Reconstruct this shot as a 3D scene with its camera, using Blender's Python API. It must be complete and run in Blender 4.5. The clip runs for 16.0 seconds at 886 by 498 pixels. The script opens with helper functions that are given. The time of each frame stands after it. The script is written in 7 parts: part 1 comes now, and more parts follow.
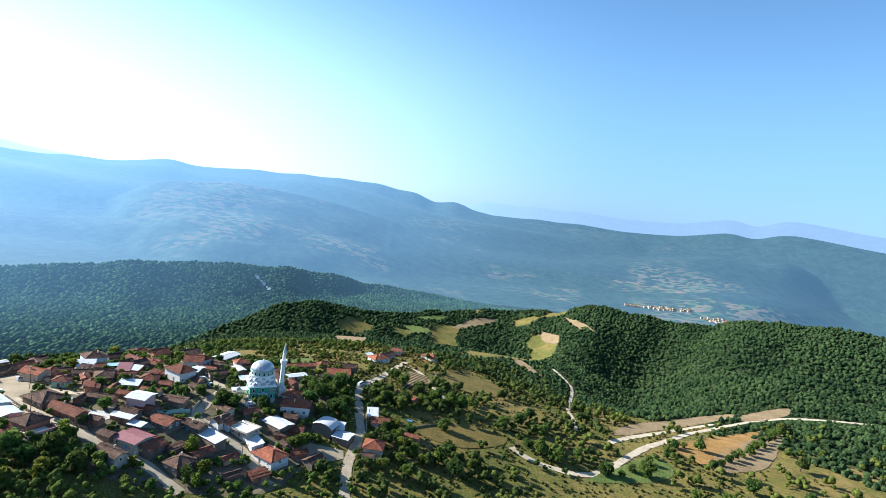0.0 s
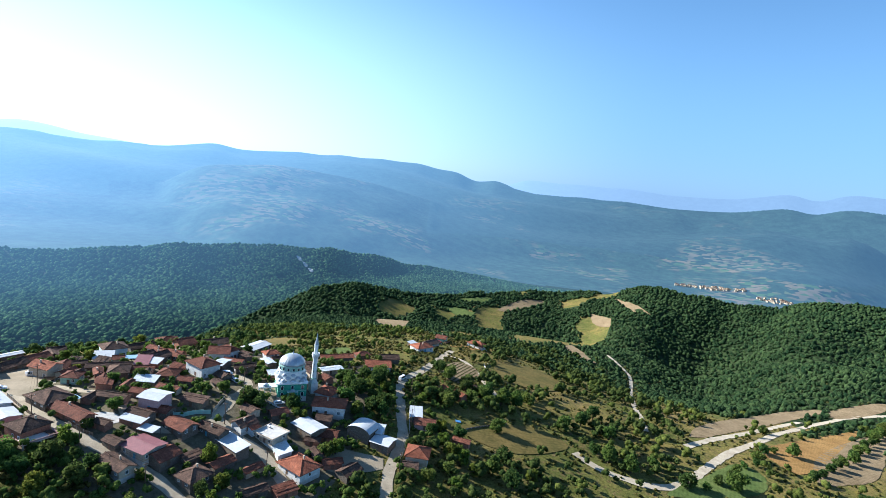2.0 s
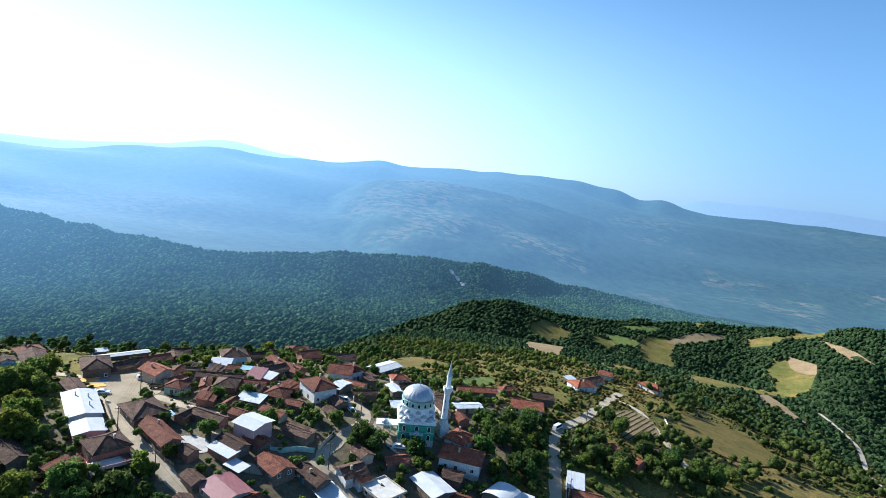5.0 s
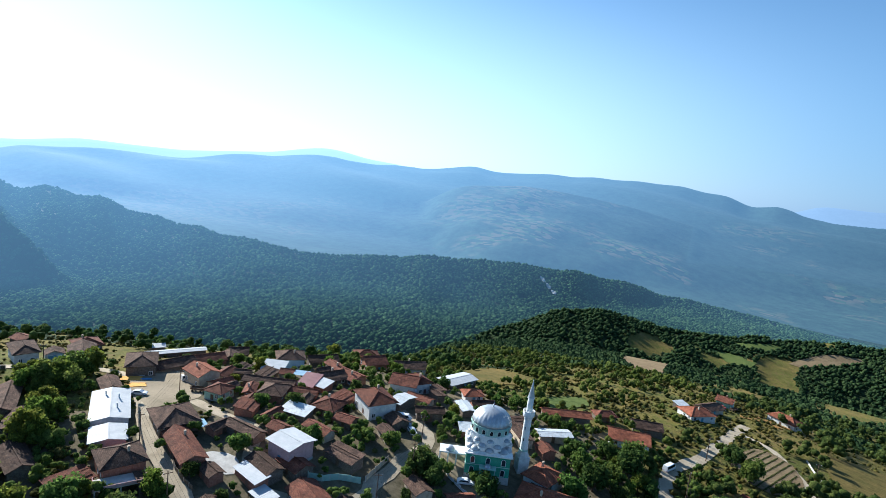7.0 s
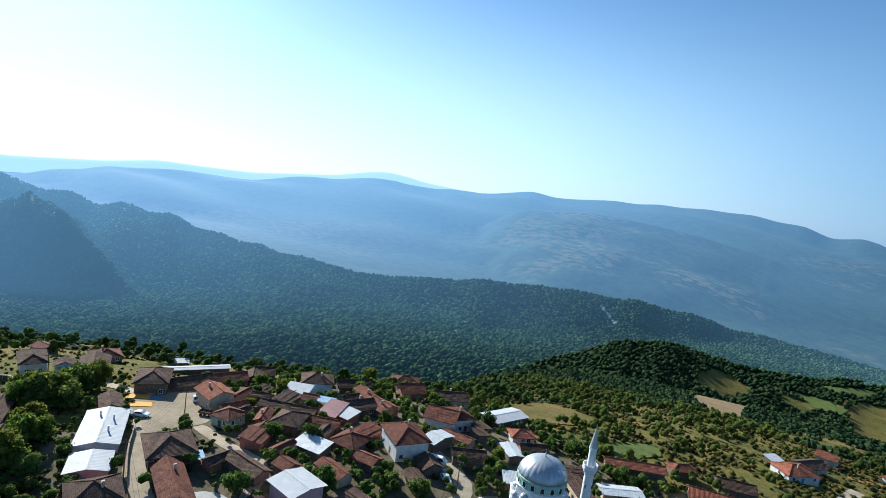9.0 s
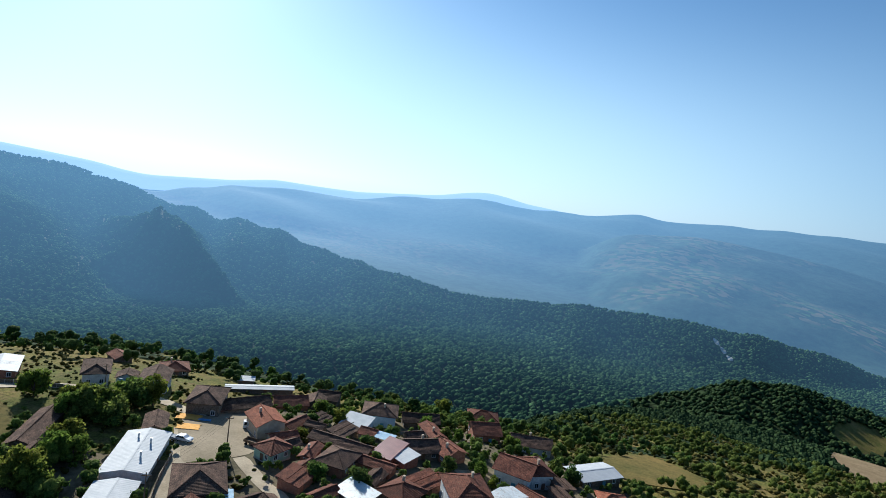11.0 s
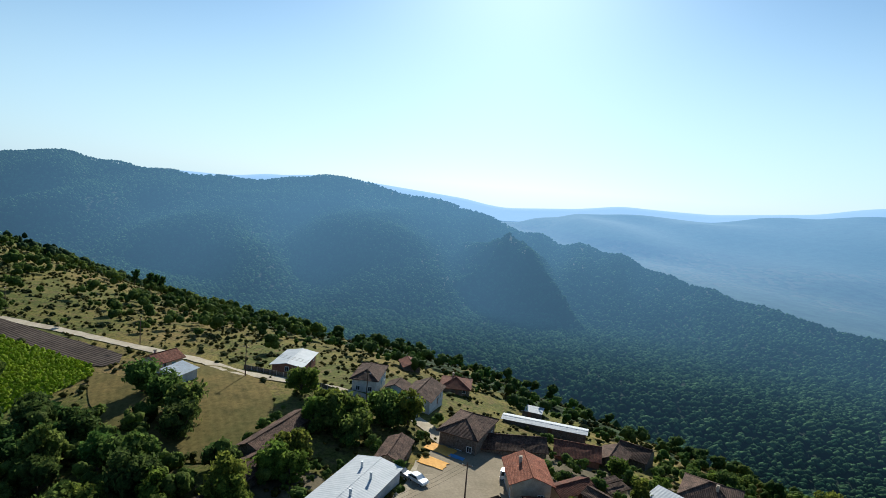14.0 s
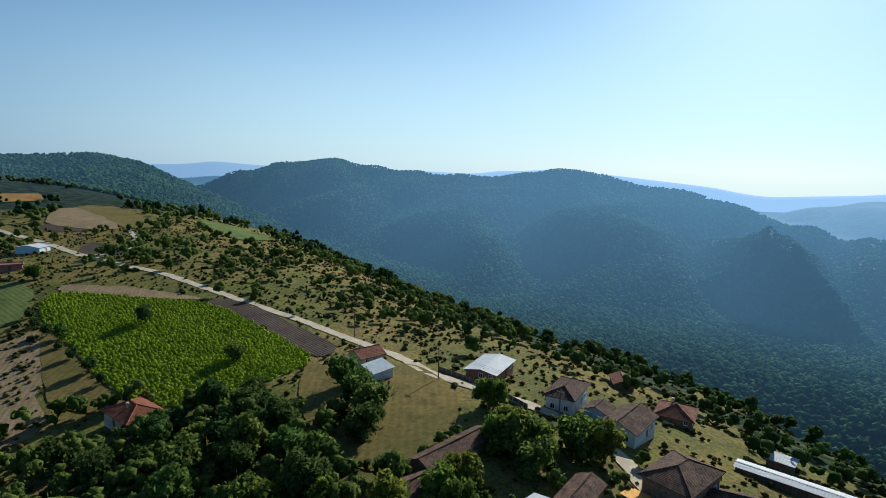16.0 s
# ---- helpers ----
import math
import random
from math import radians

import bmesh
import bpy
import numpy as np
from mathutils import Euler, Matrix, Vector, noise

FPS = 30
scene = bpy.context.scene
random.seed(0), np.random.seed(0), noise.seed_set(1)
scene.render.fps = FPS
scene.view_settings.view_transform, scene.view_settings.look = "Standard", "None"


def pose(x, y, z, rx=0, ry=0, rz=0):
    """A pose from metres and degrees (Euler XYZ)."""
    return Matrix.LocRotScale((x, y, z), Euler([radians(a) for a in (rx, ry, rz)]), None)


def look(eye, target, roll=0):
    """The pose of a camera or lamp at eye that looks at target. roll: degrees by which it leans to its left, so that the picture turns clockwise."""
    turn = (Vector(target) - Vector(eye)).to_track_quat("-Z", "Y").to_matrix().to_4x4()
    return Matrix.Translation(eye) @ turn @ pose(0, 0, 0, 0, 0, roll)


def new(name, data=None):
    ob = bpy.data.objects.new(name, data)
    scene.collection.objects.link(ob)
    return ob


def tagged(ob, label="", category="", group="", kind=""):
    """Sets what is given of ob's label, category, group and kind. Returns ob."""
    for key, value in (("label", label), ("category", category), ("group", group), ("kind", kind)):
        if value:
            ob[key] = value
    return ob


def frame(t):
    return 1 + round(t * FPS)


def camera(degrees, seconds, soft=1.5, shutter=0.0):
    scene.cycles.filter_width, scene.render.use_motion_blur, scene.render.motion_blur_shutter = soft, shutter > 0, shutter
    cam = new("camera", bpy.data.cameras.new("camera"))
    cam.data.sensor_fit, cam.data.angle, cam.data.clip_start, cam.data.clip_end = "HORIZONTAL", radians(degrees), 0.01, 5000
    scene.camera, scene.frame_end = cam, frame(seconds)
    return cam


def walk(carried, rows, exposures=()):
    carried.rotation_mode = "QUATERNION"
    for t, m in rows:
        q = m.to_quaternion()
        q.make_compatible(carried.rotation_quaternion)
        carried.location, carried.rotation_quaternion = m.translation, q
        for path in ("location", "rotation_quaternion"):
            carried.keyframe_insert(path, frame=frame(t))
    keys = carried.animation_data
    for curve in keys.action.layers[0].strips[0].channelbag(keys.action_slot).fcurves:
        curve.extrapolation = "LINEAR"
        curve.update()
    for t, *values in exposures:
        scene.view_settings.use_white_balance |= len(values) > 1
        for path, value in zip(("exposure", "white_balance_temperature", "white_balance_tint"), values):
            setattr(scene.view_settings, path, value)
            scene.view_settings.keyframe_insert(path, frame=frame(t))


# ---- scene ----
cam = camera(77.0, 16.0, soft=0.45)
PATH = [
    (0.0, (85.93, -262.52, 104.40), (80.82, -163.08, 95.19), 7.84),
    (0.5, (84.25, -253.80, 103.21), (77.44, -154.42, 94.48), 7.83),
    (1.0, (82.69, -244.99, 102.00), (74.90, -145.72, 92.80), 7.74),
    (1.5, (81.27, -235.95, 100.69), (72.58, -137.10, 88.27), 7.12),
    (2.0, (79.74, -226.68, 99.12), (67.86, -128.33, 85.48), 6.84),
    (2.5, (78.09, -217.29, 97.30), (62.80, -119.47, 83.25), 6.75),
    (3.0, (76.19, -207.96, 95.32), (56.65, -110.89, 81.28), 6.57),
    (3.5, (73.90, -199.01, 93.34), (50.10, -102.97, 78.89), 6.30),
    (4.0, (71.35, -190.55, 91.54), (43.17, -95.67, 77.29), 6.25),
    (4.2, (70.33, -187.24, 90.83), (39.40, -93.14, 77.13), 6.54),
    (6.3, (60.58, -152.08, 81.86), (13.44, -65.09, 67.35), 6.99),
    (6.5, (59.49, -149.04, 80.93), (10.33, -63.12, 66.74), 6.92),
    (7.0, (56.65, -141.85, 78.59), (3.73, -58.25, 64.05), 6.85),
    (7.5, (53.76, -135.62, 76.39), (-1.76, -53.55, 62.91), 6.81),
    (8.0, (51.07, -130.01, 74.54), (-5.99, -48.99, 61.11), 6.80),
    (8.5, (48.47, -124.69, 72.99), (-10.22, -44.77, 60.01), 7.02),
    (8.7, (47.47, -122.57, 72.47), (-12.41, -43.41, 60.28), 7.20),
    (10.8, (38.19, -101.47, 70.64), (-35.47, -34.48, 61.38), 8.70),
    (11.0, (36.33, -99.06, 69.96), (-38.70, -33.74, 59.85), 8.15),
    (11.5, (30.95, -92.70, 67.85), (-49.12, -33.79, 56.90), 8.24),
    (12.0, (24.85, -86.04, 65.26), (-60.73, -35.50, 54.28), 7.90),
    (12.5, (18.47, -79.66, 62.60), (-71.65, -38.08, 50.41), 6.86),
    (13.0, (12.23, -74.00, 60.32), (-81.82, -42.86, 46.74), 5.97),
    (13.5, (6.12, -69.60, 58.53), (-90.93, -48.95, 46.12), 5.14),
    (14.0, (0.42, -66.49, 57.29), (-98.31, -55.90, 45.44), 4.44),
    (14.5, (-4.58, -64.21, 56.57), (-103.65, -62.71, 42.99), 3.40),
    (15.0, (-8.77, -62.25, 56.39), (-107.53, -69.81, 42.64), 2.75),
    (15.5, (-12.23, -60.37, 56.71), (-109.59, -78.27, 42.56), 2.14),
    (16.0, (-15.44, -58.66, 57.33), (-109.58, -88.86, 42.28), 1.57),
]
walk(cam, [(t, look(eye, target, roll)) for t, eye, target, roll in PATH],
     [(0.0, 1.56, 5600, 11), (1.5, 1.44, 5430, 11), (4.0, 1.36, 5350, 11), (7.0, 1.10, 5450, 10), (8.5, 0.95, 5450, 9), (11.0, 0.66, 5500, 9), (13.0, 0.60, 5700, 7), (16.0, 0.38, 5600, 7)])

# ---------------------------------------------------------------- sky and sun
SUN_AZ, SUN_EL = 78.0, 27.0          # bearing to the left of north, height
world = bpy.data.worlds.new("sky")
scene.world = world
world.use_nodes = True
wn = world.node_tree.nodes
sky = wn.new("ShaderNodeTexSky")
sky.sky_type, sky.sun_disc = "NISHITA", False
sky.sun_elevation, sky.sun_rotation = radians(SUN_EL), radians(-SUN_AZ)
sky.air_density, sky.dust_density, sky.ozone_density = 1.0, 0.4, 1.4
# pale haze low over the horizon
wl = world.node_tree.links
coord, split = wn.new("ShaderNodeTexCoord"), wn.new("ShaderNodeSeparateXYZ")
wl.new(coord.outputs["Generated"], split.inputs[0])
low = wn.new("ShaderNodeMapRange")
low.interpolation_type = "SMOOTHSTEP"
low.inputs["From Min"].default_value, low.inputs["From Max"].default_value = 0.0, 0.38
low.inputs["To Min"].default_value, low.inputs["To Max"].default_value = 0.72, 0.0
wl.new(split.outputs["Z"], low.inputs["Value"])
hazy = wn.new("ShaderNodeMix")
hazy.data_type = "RGBA"
wl.new(low.outputs[0], hazy.inputs[0])
clear = wn.new("ShaderNodeMix")
clear.data_type, clear.blend_type = "RGBA", "MULTIPLY"
clear.inputs[0].default_value = 1.0
wl.new(sky.outputs[0], clear.inputs[6])
clear.inputs[7].default_value = (0.80, 0.98, 1.04, 1)
wl.new(clear.outputs[2], hazy.inputs[6])
# the haze is brighter towards the sun
toward = wn.new("ShaderNodeVectorMath")
toward.operation = "DOT_PRODUCT"
toward.inputs[1].default_value = (-math.sin(radians(SUN_AZ)), math.cos(radians(SUN_AZ)), 0)
wl.new(coord.outputs["Generated"], toward.inputs[0])
side = wn.new("ShaderNodeMapRange")
side.interpolation_type = "SMOOTHSTEP"
side.inputs["From Min"].default_value, side.inputs["From Max"].default_value = -0.05, 0.95
wl.new(toward.outputs["Value"], side.inputs["Value"])
tone = wn.new("ShaderNodeMix")
tone.data_type = "RGBA"
wl.new(side.outputs[0], tone.inputs[0])
tone.inputs[6].default_value, tone.inputs[7].default_value = (1.75, 3.2, 5.25, 1), (8.4, 10.3, 10.9, 1)
wl.new(tone.outputs[2], hazy.inputs[7])
wl.new(hazy.outputs[2], wn["Background"].inputs[0])
wn["Background"].inputs[1].default_value = 0.064
sun_data = bpy.data.lights.new("sun", "SUN")
sun_data.energy, sun_data.angle, sun_data.color = 5.0, radians(0.53), (1.0, 0.90, 0.72)
sun = new("sun", sun_data)
a, e = radians(SUN_AZ), radians(SUN_EL)
sun.matrix_world = look((0, 0, 300), (300 * math.sin(a) * math.cos(e), -300 * math.cos(a) * math.cos(e), 300 - 300 * math.sin(e)))

# ---------------------------------------------------------------- materials
def nodes_of(name):
    m = bpy.data.materials.new(name)
    m.use_nodes = True
    nt = m.node_tree
    return m, nt, nt.nodes["Principled BSDF"]


def link(nt, a, b):
    nt.links.new(a, b)


def ramp(nt, fac, stops):
    r = nt.nodes.new("ShaderNodeValToRGB")
    el = r.color_ramp.elements
    while len(el) < len(stops):
        el.new(0.5)
    for e, (p, c) in zip(el, stops):
        e.position, e.color = p, (*c, 1)
    link(nt, fac, r.inputs[0])
    return r.outputs[0]


def noise_tex(nt, vec, scale, detail=4.0, rough=0.6):
    n = nt.nodes.new("ShaderNodeTexNoise")
    n.inputs["Scale"].default_value, n.inputs["Detail"].default_value, n.inputs["Roughness"].default_value = scale, detail, rough
    if vec is not None:
        link(nt, vec, n.inputs["Vector"])
    return n.outputs["Fac"]


def blend(nt, kind, fac, a, b):
    m = nt.nodes.new("ShaderNodeMix")
    m.data_type, m.blend_type = "RGBA", kind
    for sock, v in ((m.inputs[0], fac), (m.inputs[6], a), (m.inputs[7], b)):
        if hasattr(v, "links"):
            link(nt, v, sock)
        elif isinstance(v, tuple):
            sock.default_value = (*v, 1)
        else:
            sock.default_value = v
    return m.outputs[2]


def bump(nt, bsdf, fac, strength, dist):
    b = nt.nodes.new("ShaderNodeBump")
    b.inputs["Strength"].default_value, b.inputs["Distance"].default_value = strength, dist
    link(nt, fac, b.inputs["Height"])
    link(nt, b.outputs[0], bsdf.inputs["Normal"])


def painted_haze(nt, p, colour, low, high):
    """Haze painted as emission on the far hillside, imitating a kilometre and more of air, stronger with distance and
    towards the sun.
    """
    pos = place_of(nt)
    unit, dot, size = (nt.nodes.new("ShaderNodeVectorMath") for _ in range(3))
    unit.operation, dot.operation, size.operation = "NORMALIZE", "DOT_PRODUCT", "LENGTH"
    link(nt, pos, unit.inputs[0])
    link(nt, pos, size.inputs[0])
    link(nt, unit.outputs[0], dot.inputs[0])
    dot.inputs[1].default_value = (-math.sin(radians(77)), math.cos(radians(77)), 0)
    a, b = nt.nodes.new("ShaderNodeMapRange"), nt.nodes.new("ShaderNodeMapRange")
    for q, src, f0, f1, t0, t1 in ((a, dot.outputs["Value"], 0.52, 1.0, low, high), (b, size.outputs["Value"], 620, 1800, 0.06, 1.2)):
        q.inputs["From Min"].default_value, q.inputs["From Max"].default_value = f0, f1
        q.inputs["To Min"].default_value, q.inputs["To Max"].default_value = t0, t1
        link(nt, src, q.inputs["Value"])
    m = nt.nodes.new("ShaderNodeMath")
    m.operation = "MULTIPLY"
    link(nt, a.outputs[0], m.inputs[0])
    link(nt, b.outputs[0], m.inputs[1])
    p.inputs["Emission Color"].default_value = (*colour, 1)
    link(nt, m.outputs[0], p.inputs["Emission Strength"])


def place_of(nt):
    return nt.nodes.new("ShaderNodeNewGeometry").outputs["Position"]


def plain(name, dark, light, scale=1.2, rough=0.85, grain=14.0, relief=0.3, metal=0.0, dist=0.03):
    """A surface with broad stains and fine grain between two colours."""
    m, nt, p = nodes_of(name)
    pos = place_of(nt)
    broad, fine = noise_tex(nt, pos, scale, 3), noise_tex(nt, pos, grain, 3)
    col = ramp(nt, broad, [(0.28, dark), (0.68, light)])
    grey = ramp(nt, fine, [(0.25, (0.72, 0.72, 0.72)), (0.75, (1.12, 1.12, 1.12))])
    link(nt, blend(nt, "MULTIPLY", 0.8, col, grey), p.inputs["Base Color"])
    p.inputs["Roughness"].default_value, p.inputs["Metallic"].default_value = rough, metal
    p.inputs["Specular IOR Level"].default_value = 0.12 if rough > 0.7 else 0.5
    bump(nt, p, fine, relief, dist)
    return m


def ribbed(name, dark, light, period, rough, axis=0, metal=0.0, rust=None, rows=0.0, tone=0.25):
    """Roofing with ribs or tile columns along the roof's own slope, and rows across where it is tiled."""
    m, nt, p = nodes_of(name)
    tc = nt.nodes.new("ShaderNodeTexCoord")
    pos = place_of(nt)
    info = nt.nodes.new("ShaderNodeObjectInfo")
    w = nt.nodes.new("ShaderNodeTexWave")
    w.wave_type, w.bands_direction, w.wave_profile = "BANDS", "X" if axis == 0 else "Y", "SIN"
    w.inputs["Scale"].default_value, w.inputs["Distortion"].default_value = 0.314 / period, 0.4
    link(nt, tc.outputs["Object"], w.inputs["Vector"])
    relief = w.outputs["Fac"]
    broad = noise_tex(nt, pos, 0.55, 4, 0.7)
    fine = noise_tex(nt, pos, 4.5, 3, 0.7)
    col = ramp(nt, broad, [(0.3, dark), (0.7, light)])
    spots = ramp(nt, fine, [(0.3, (1 - 2 * tone,) * 3), (0.55, (1.0,) * 3), (0.75, (1 + tone,) * 3)])
    col = blend(nt, "MULTIPLY", 0.85, col, spots)
    if rows:
        w2 = nt.nodes.new("ShaderNodeTexWave")
        w2.wave_type, w2.bands_direction, w2.wave_profile = "BANDS", "Y", "SAW"
        w2.inputs["Scale"].default_value, w2.inputs["Distortion"].default_value = 0.314 / rows, 0.5
        link(nt, tc.outputs["Object"], w2.inputs["Vector"])
        col = blend(nt, "MULTIPLY", 0.45, col, ramp(nt, w2.outputs["Fac"], [(0.0, (0.45,) * 3), (0.35, (1.0,) * 3)]))
        col = blend(nt, "MULTIPLY", 0.5, col, ramp(nt, relief, [(0.0, (0.4,) * 3), (0.5, (1.0,) * 3)]))
        one = nt.nodes.new("ShaderNodeHueSaturation")
        rr = nt.nodes.new("ShaderNodeMapRange")
        rr.inputs["To Min"].default_value, rr.inputs["To Max"].default_value = 0.7, 1.25
        link(nt, info.outputs["Random"], rr.inputs["Value"])
        link(nt, rr.outputs[0], one.inputs["Value"])
        link(nt, col, one.inputs["Color"])
        col = one.outputs[0]
    if rows:
        # lichen and soot in blotches
        col = blend(nt, "MIX", ramp(nt, noise_tex(nt, pos, 1.3, 5, 0.75), [(0.50, (0,) * 3), (0.66, (0.7,) * 3)]), col, tuple(c * 0.5 for c in dark))
        col = blend(nt, "MIX", ramp(nt, noise_tex(nt, pos, 2.1, 4, 0.8), [(0.56, (0,) * 3), (0.70, (0.5,) * 3)]), col, (0.20, 0.155, 0.115))
    if rust:
        col = blend(nt, "MIX", ramp(nt, noise_tex(nt, pos, 1.6, 5, 0.75), [(0.52, (0, 0, 0)), (0.72, (0.75,) * 3)]), col, rust)
    link(nt, col, p.inputs["Base Color"])
    p.inputs["Roughness"].default_value, p.inputs["Metallic"].default_value = rough, metal
    p.inputs["Specular IOR Level"].default_value = 0.1 if rough > 0.6 else 0.4
    bump(nt, p, relief, 0.7, 0.05 if rows else 0.03)
    return m


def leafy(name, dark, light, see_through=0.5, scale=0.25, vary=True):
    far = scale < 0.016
    m, nt, p = nodes_of(name)
    geo = nt.nodes.new("ShaderNodeNewGeometry")
    info = nt.nodes.new("ShaderNodeObjectInfo")
    n = noise_tex(nt, geo.outputs["Position"], scale, 4, 0.7)
    add = nt.nodes.new("ShaderNodeMath")
    add.operation = "ADD"
    link(nt, n, add.inputs[0])
    mul = nt.nodes.new("ShaderNodeMath")
    mul.operation = "MULTIPLY_ADD"
    mul.inputs[1].default_value, mul.inputs[2].default_value = 0.5, -0.25
    link(nt, geo.outputs["Random Per Island"], mul.inputs[0])
    link(nt, mul.outputs[0], add.inputs[1])
    col = ramp(nt, add.outputs[0], [(0.25, dark), (0.8, light)])
    if vary:
        hs = nt.nodes.new("ShaderNodeHueSaturation")
        r1 = nt.nodes.new("ShaderNodeMapRange")
        r1.inputs["To Min"].default_value, r1.inputs["To Max"].default_value = 0.47, 0.525
        link(nt, info.outputs["Random"], r1.inputs["Value"])
        link(nt, r1.outputs[0], hs.inputs["Hue"])
        link(nt, col, hs.inputs["Color"])
        col = hs.outputs[0]
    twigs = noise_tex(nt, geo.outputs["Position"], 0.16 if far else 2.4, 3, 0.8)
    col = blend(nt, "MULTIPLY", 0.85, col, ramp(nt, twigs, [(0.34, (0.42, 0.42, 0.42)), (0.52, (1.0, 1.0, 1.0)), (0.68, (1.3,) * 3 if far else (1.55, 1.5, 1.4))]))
    bump(nt, p, twigs, 0.9, 2.0 if far else 0.35)
    link(nt, col, p.inputs["Base Color"])
    p.inputs["Roughness"].default_value = 0.8
    p.inputs["Specular IOR Level"].default_value = 0.0 if far else 0.03
    # far crowns glow: haze painted into the emission
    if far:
        painted_haze(nt, p, *HAZE_GLOW)
    if see_through:
        t = nt.nodes.new("ShaderNodeBsdfTranslucent")
        link(nt, col, t.inputs[0])
        mx = nt.nodes.new("ShaderNodeMixShader")
        mx.inputs[0].default_value = see_through
        link(nt, p.outputs[0], mx.inputs[1])
        link(nt, t.outputs[0], mx.inputs[2])
        link(nt, mx.outputs[0], nt.nodes["Material Output"].inputs["Surface"])
    return m


def meadow_material():
    m, nt, p = nodes_of("rough_grass")
    pos = place_of(nt)
    broad = noise_tex(nt, pos, 0.018, 5, 0.65)
    mid = noise_tex(nt, pos, 0.09, 4, 0.7)
    fine = noise_tex(nt, pos, 1.1, 4, 0.75)
    col = ramp(nt, broad, [(0.30, (0.075, 0.090, 0.022)), (0.44, (0.125, 0.128, 0.032)), (0.55, (0.190, 0.152, 0.044)), (0.68, (0.255, 0.178, 0.070))])
    col = blend(nt, "MIX", ramp(nt, mid, [(0.45, (0,) * 3), (0.64, (0.6,) * 3)]), col, (0.055, 0.068, 0.018))
    patchy = noise_tex(nt, pos, 0.33, 5, 0.7)
    col = blend(nt, "MIX", ramp(nt, patchy, [(0.50, (0,) * 3), (0.64, (0.75,) * 3)]), col, (0.165, 0.112, 0.054))
    col = blend(nt, "MIX", ramp(nt, patchy, [(0.30, (0.8,) * 3), (0.42, (0,) * 3)]), col, (0.040, 0.052, 0.014))
    col = blend(nt, "MULTIPLY", 0.9, col, ramp(nt, fine, [(0.34, (0.32, 0.38, 0.3)), (0.52, (0.95,) * 3), (0.7, (1.35,) * 3)]))
    link(nt, col, p.inputs["Base Color"])
    p.inputs["Roughness"].default_value = 0.95
    p.inputs["Specular IOR Level"].default_value = 0.05
    bump(nt, p, fine, 0.8, 0.25)
    return m


def woodland_material(name, dark, light, scale, far=False):
    m, nt, p = nodes_of(name)
    pos = place_of(nt)
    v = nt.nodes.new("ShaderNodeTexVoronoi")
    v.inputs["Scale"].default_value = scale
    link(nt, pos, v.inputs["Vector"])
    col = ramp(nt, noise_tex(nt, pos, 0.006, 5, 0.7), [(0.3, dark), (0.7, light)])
    # cells lighter at the middle, darker in the gaps between them
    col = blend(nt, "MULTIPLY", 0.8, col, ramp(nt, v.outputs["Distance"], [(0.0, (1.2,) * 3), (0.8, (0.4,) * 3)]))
    link(nt, col, p.inputs["Base Color"])
    p.inputs["Roughness"].default_value = 0.95
    p.inputs["Specular IOR Level"].default_value = 0.05
    # far ground and rock also emit the painted haze
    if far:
        painted_haze(nt, p, *HAZE_GLOW)
    inv = nt.nodes.new("ShaderNodeMath")
    inv.operation = "SUBTRACT"
    inv.inputs[0].default_value = 1.0
    link(nt, v.outputs["Distance"], inv.inputs[1])
    bump(nt, p, inv.outputs[0], 0.9, 3.0)
    return m


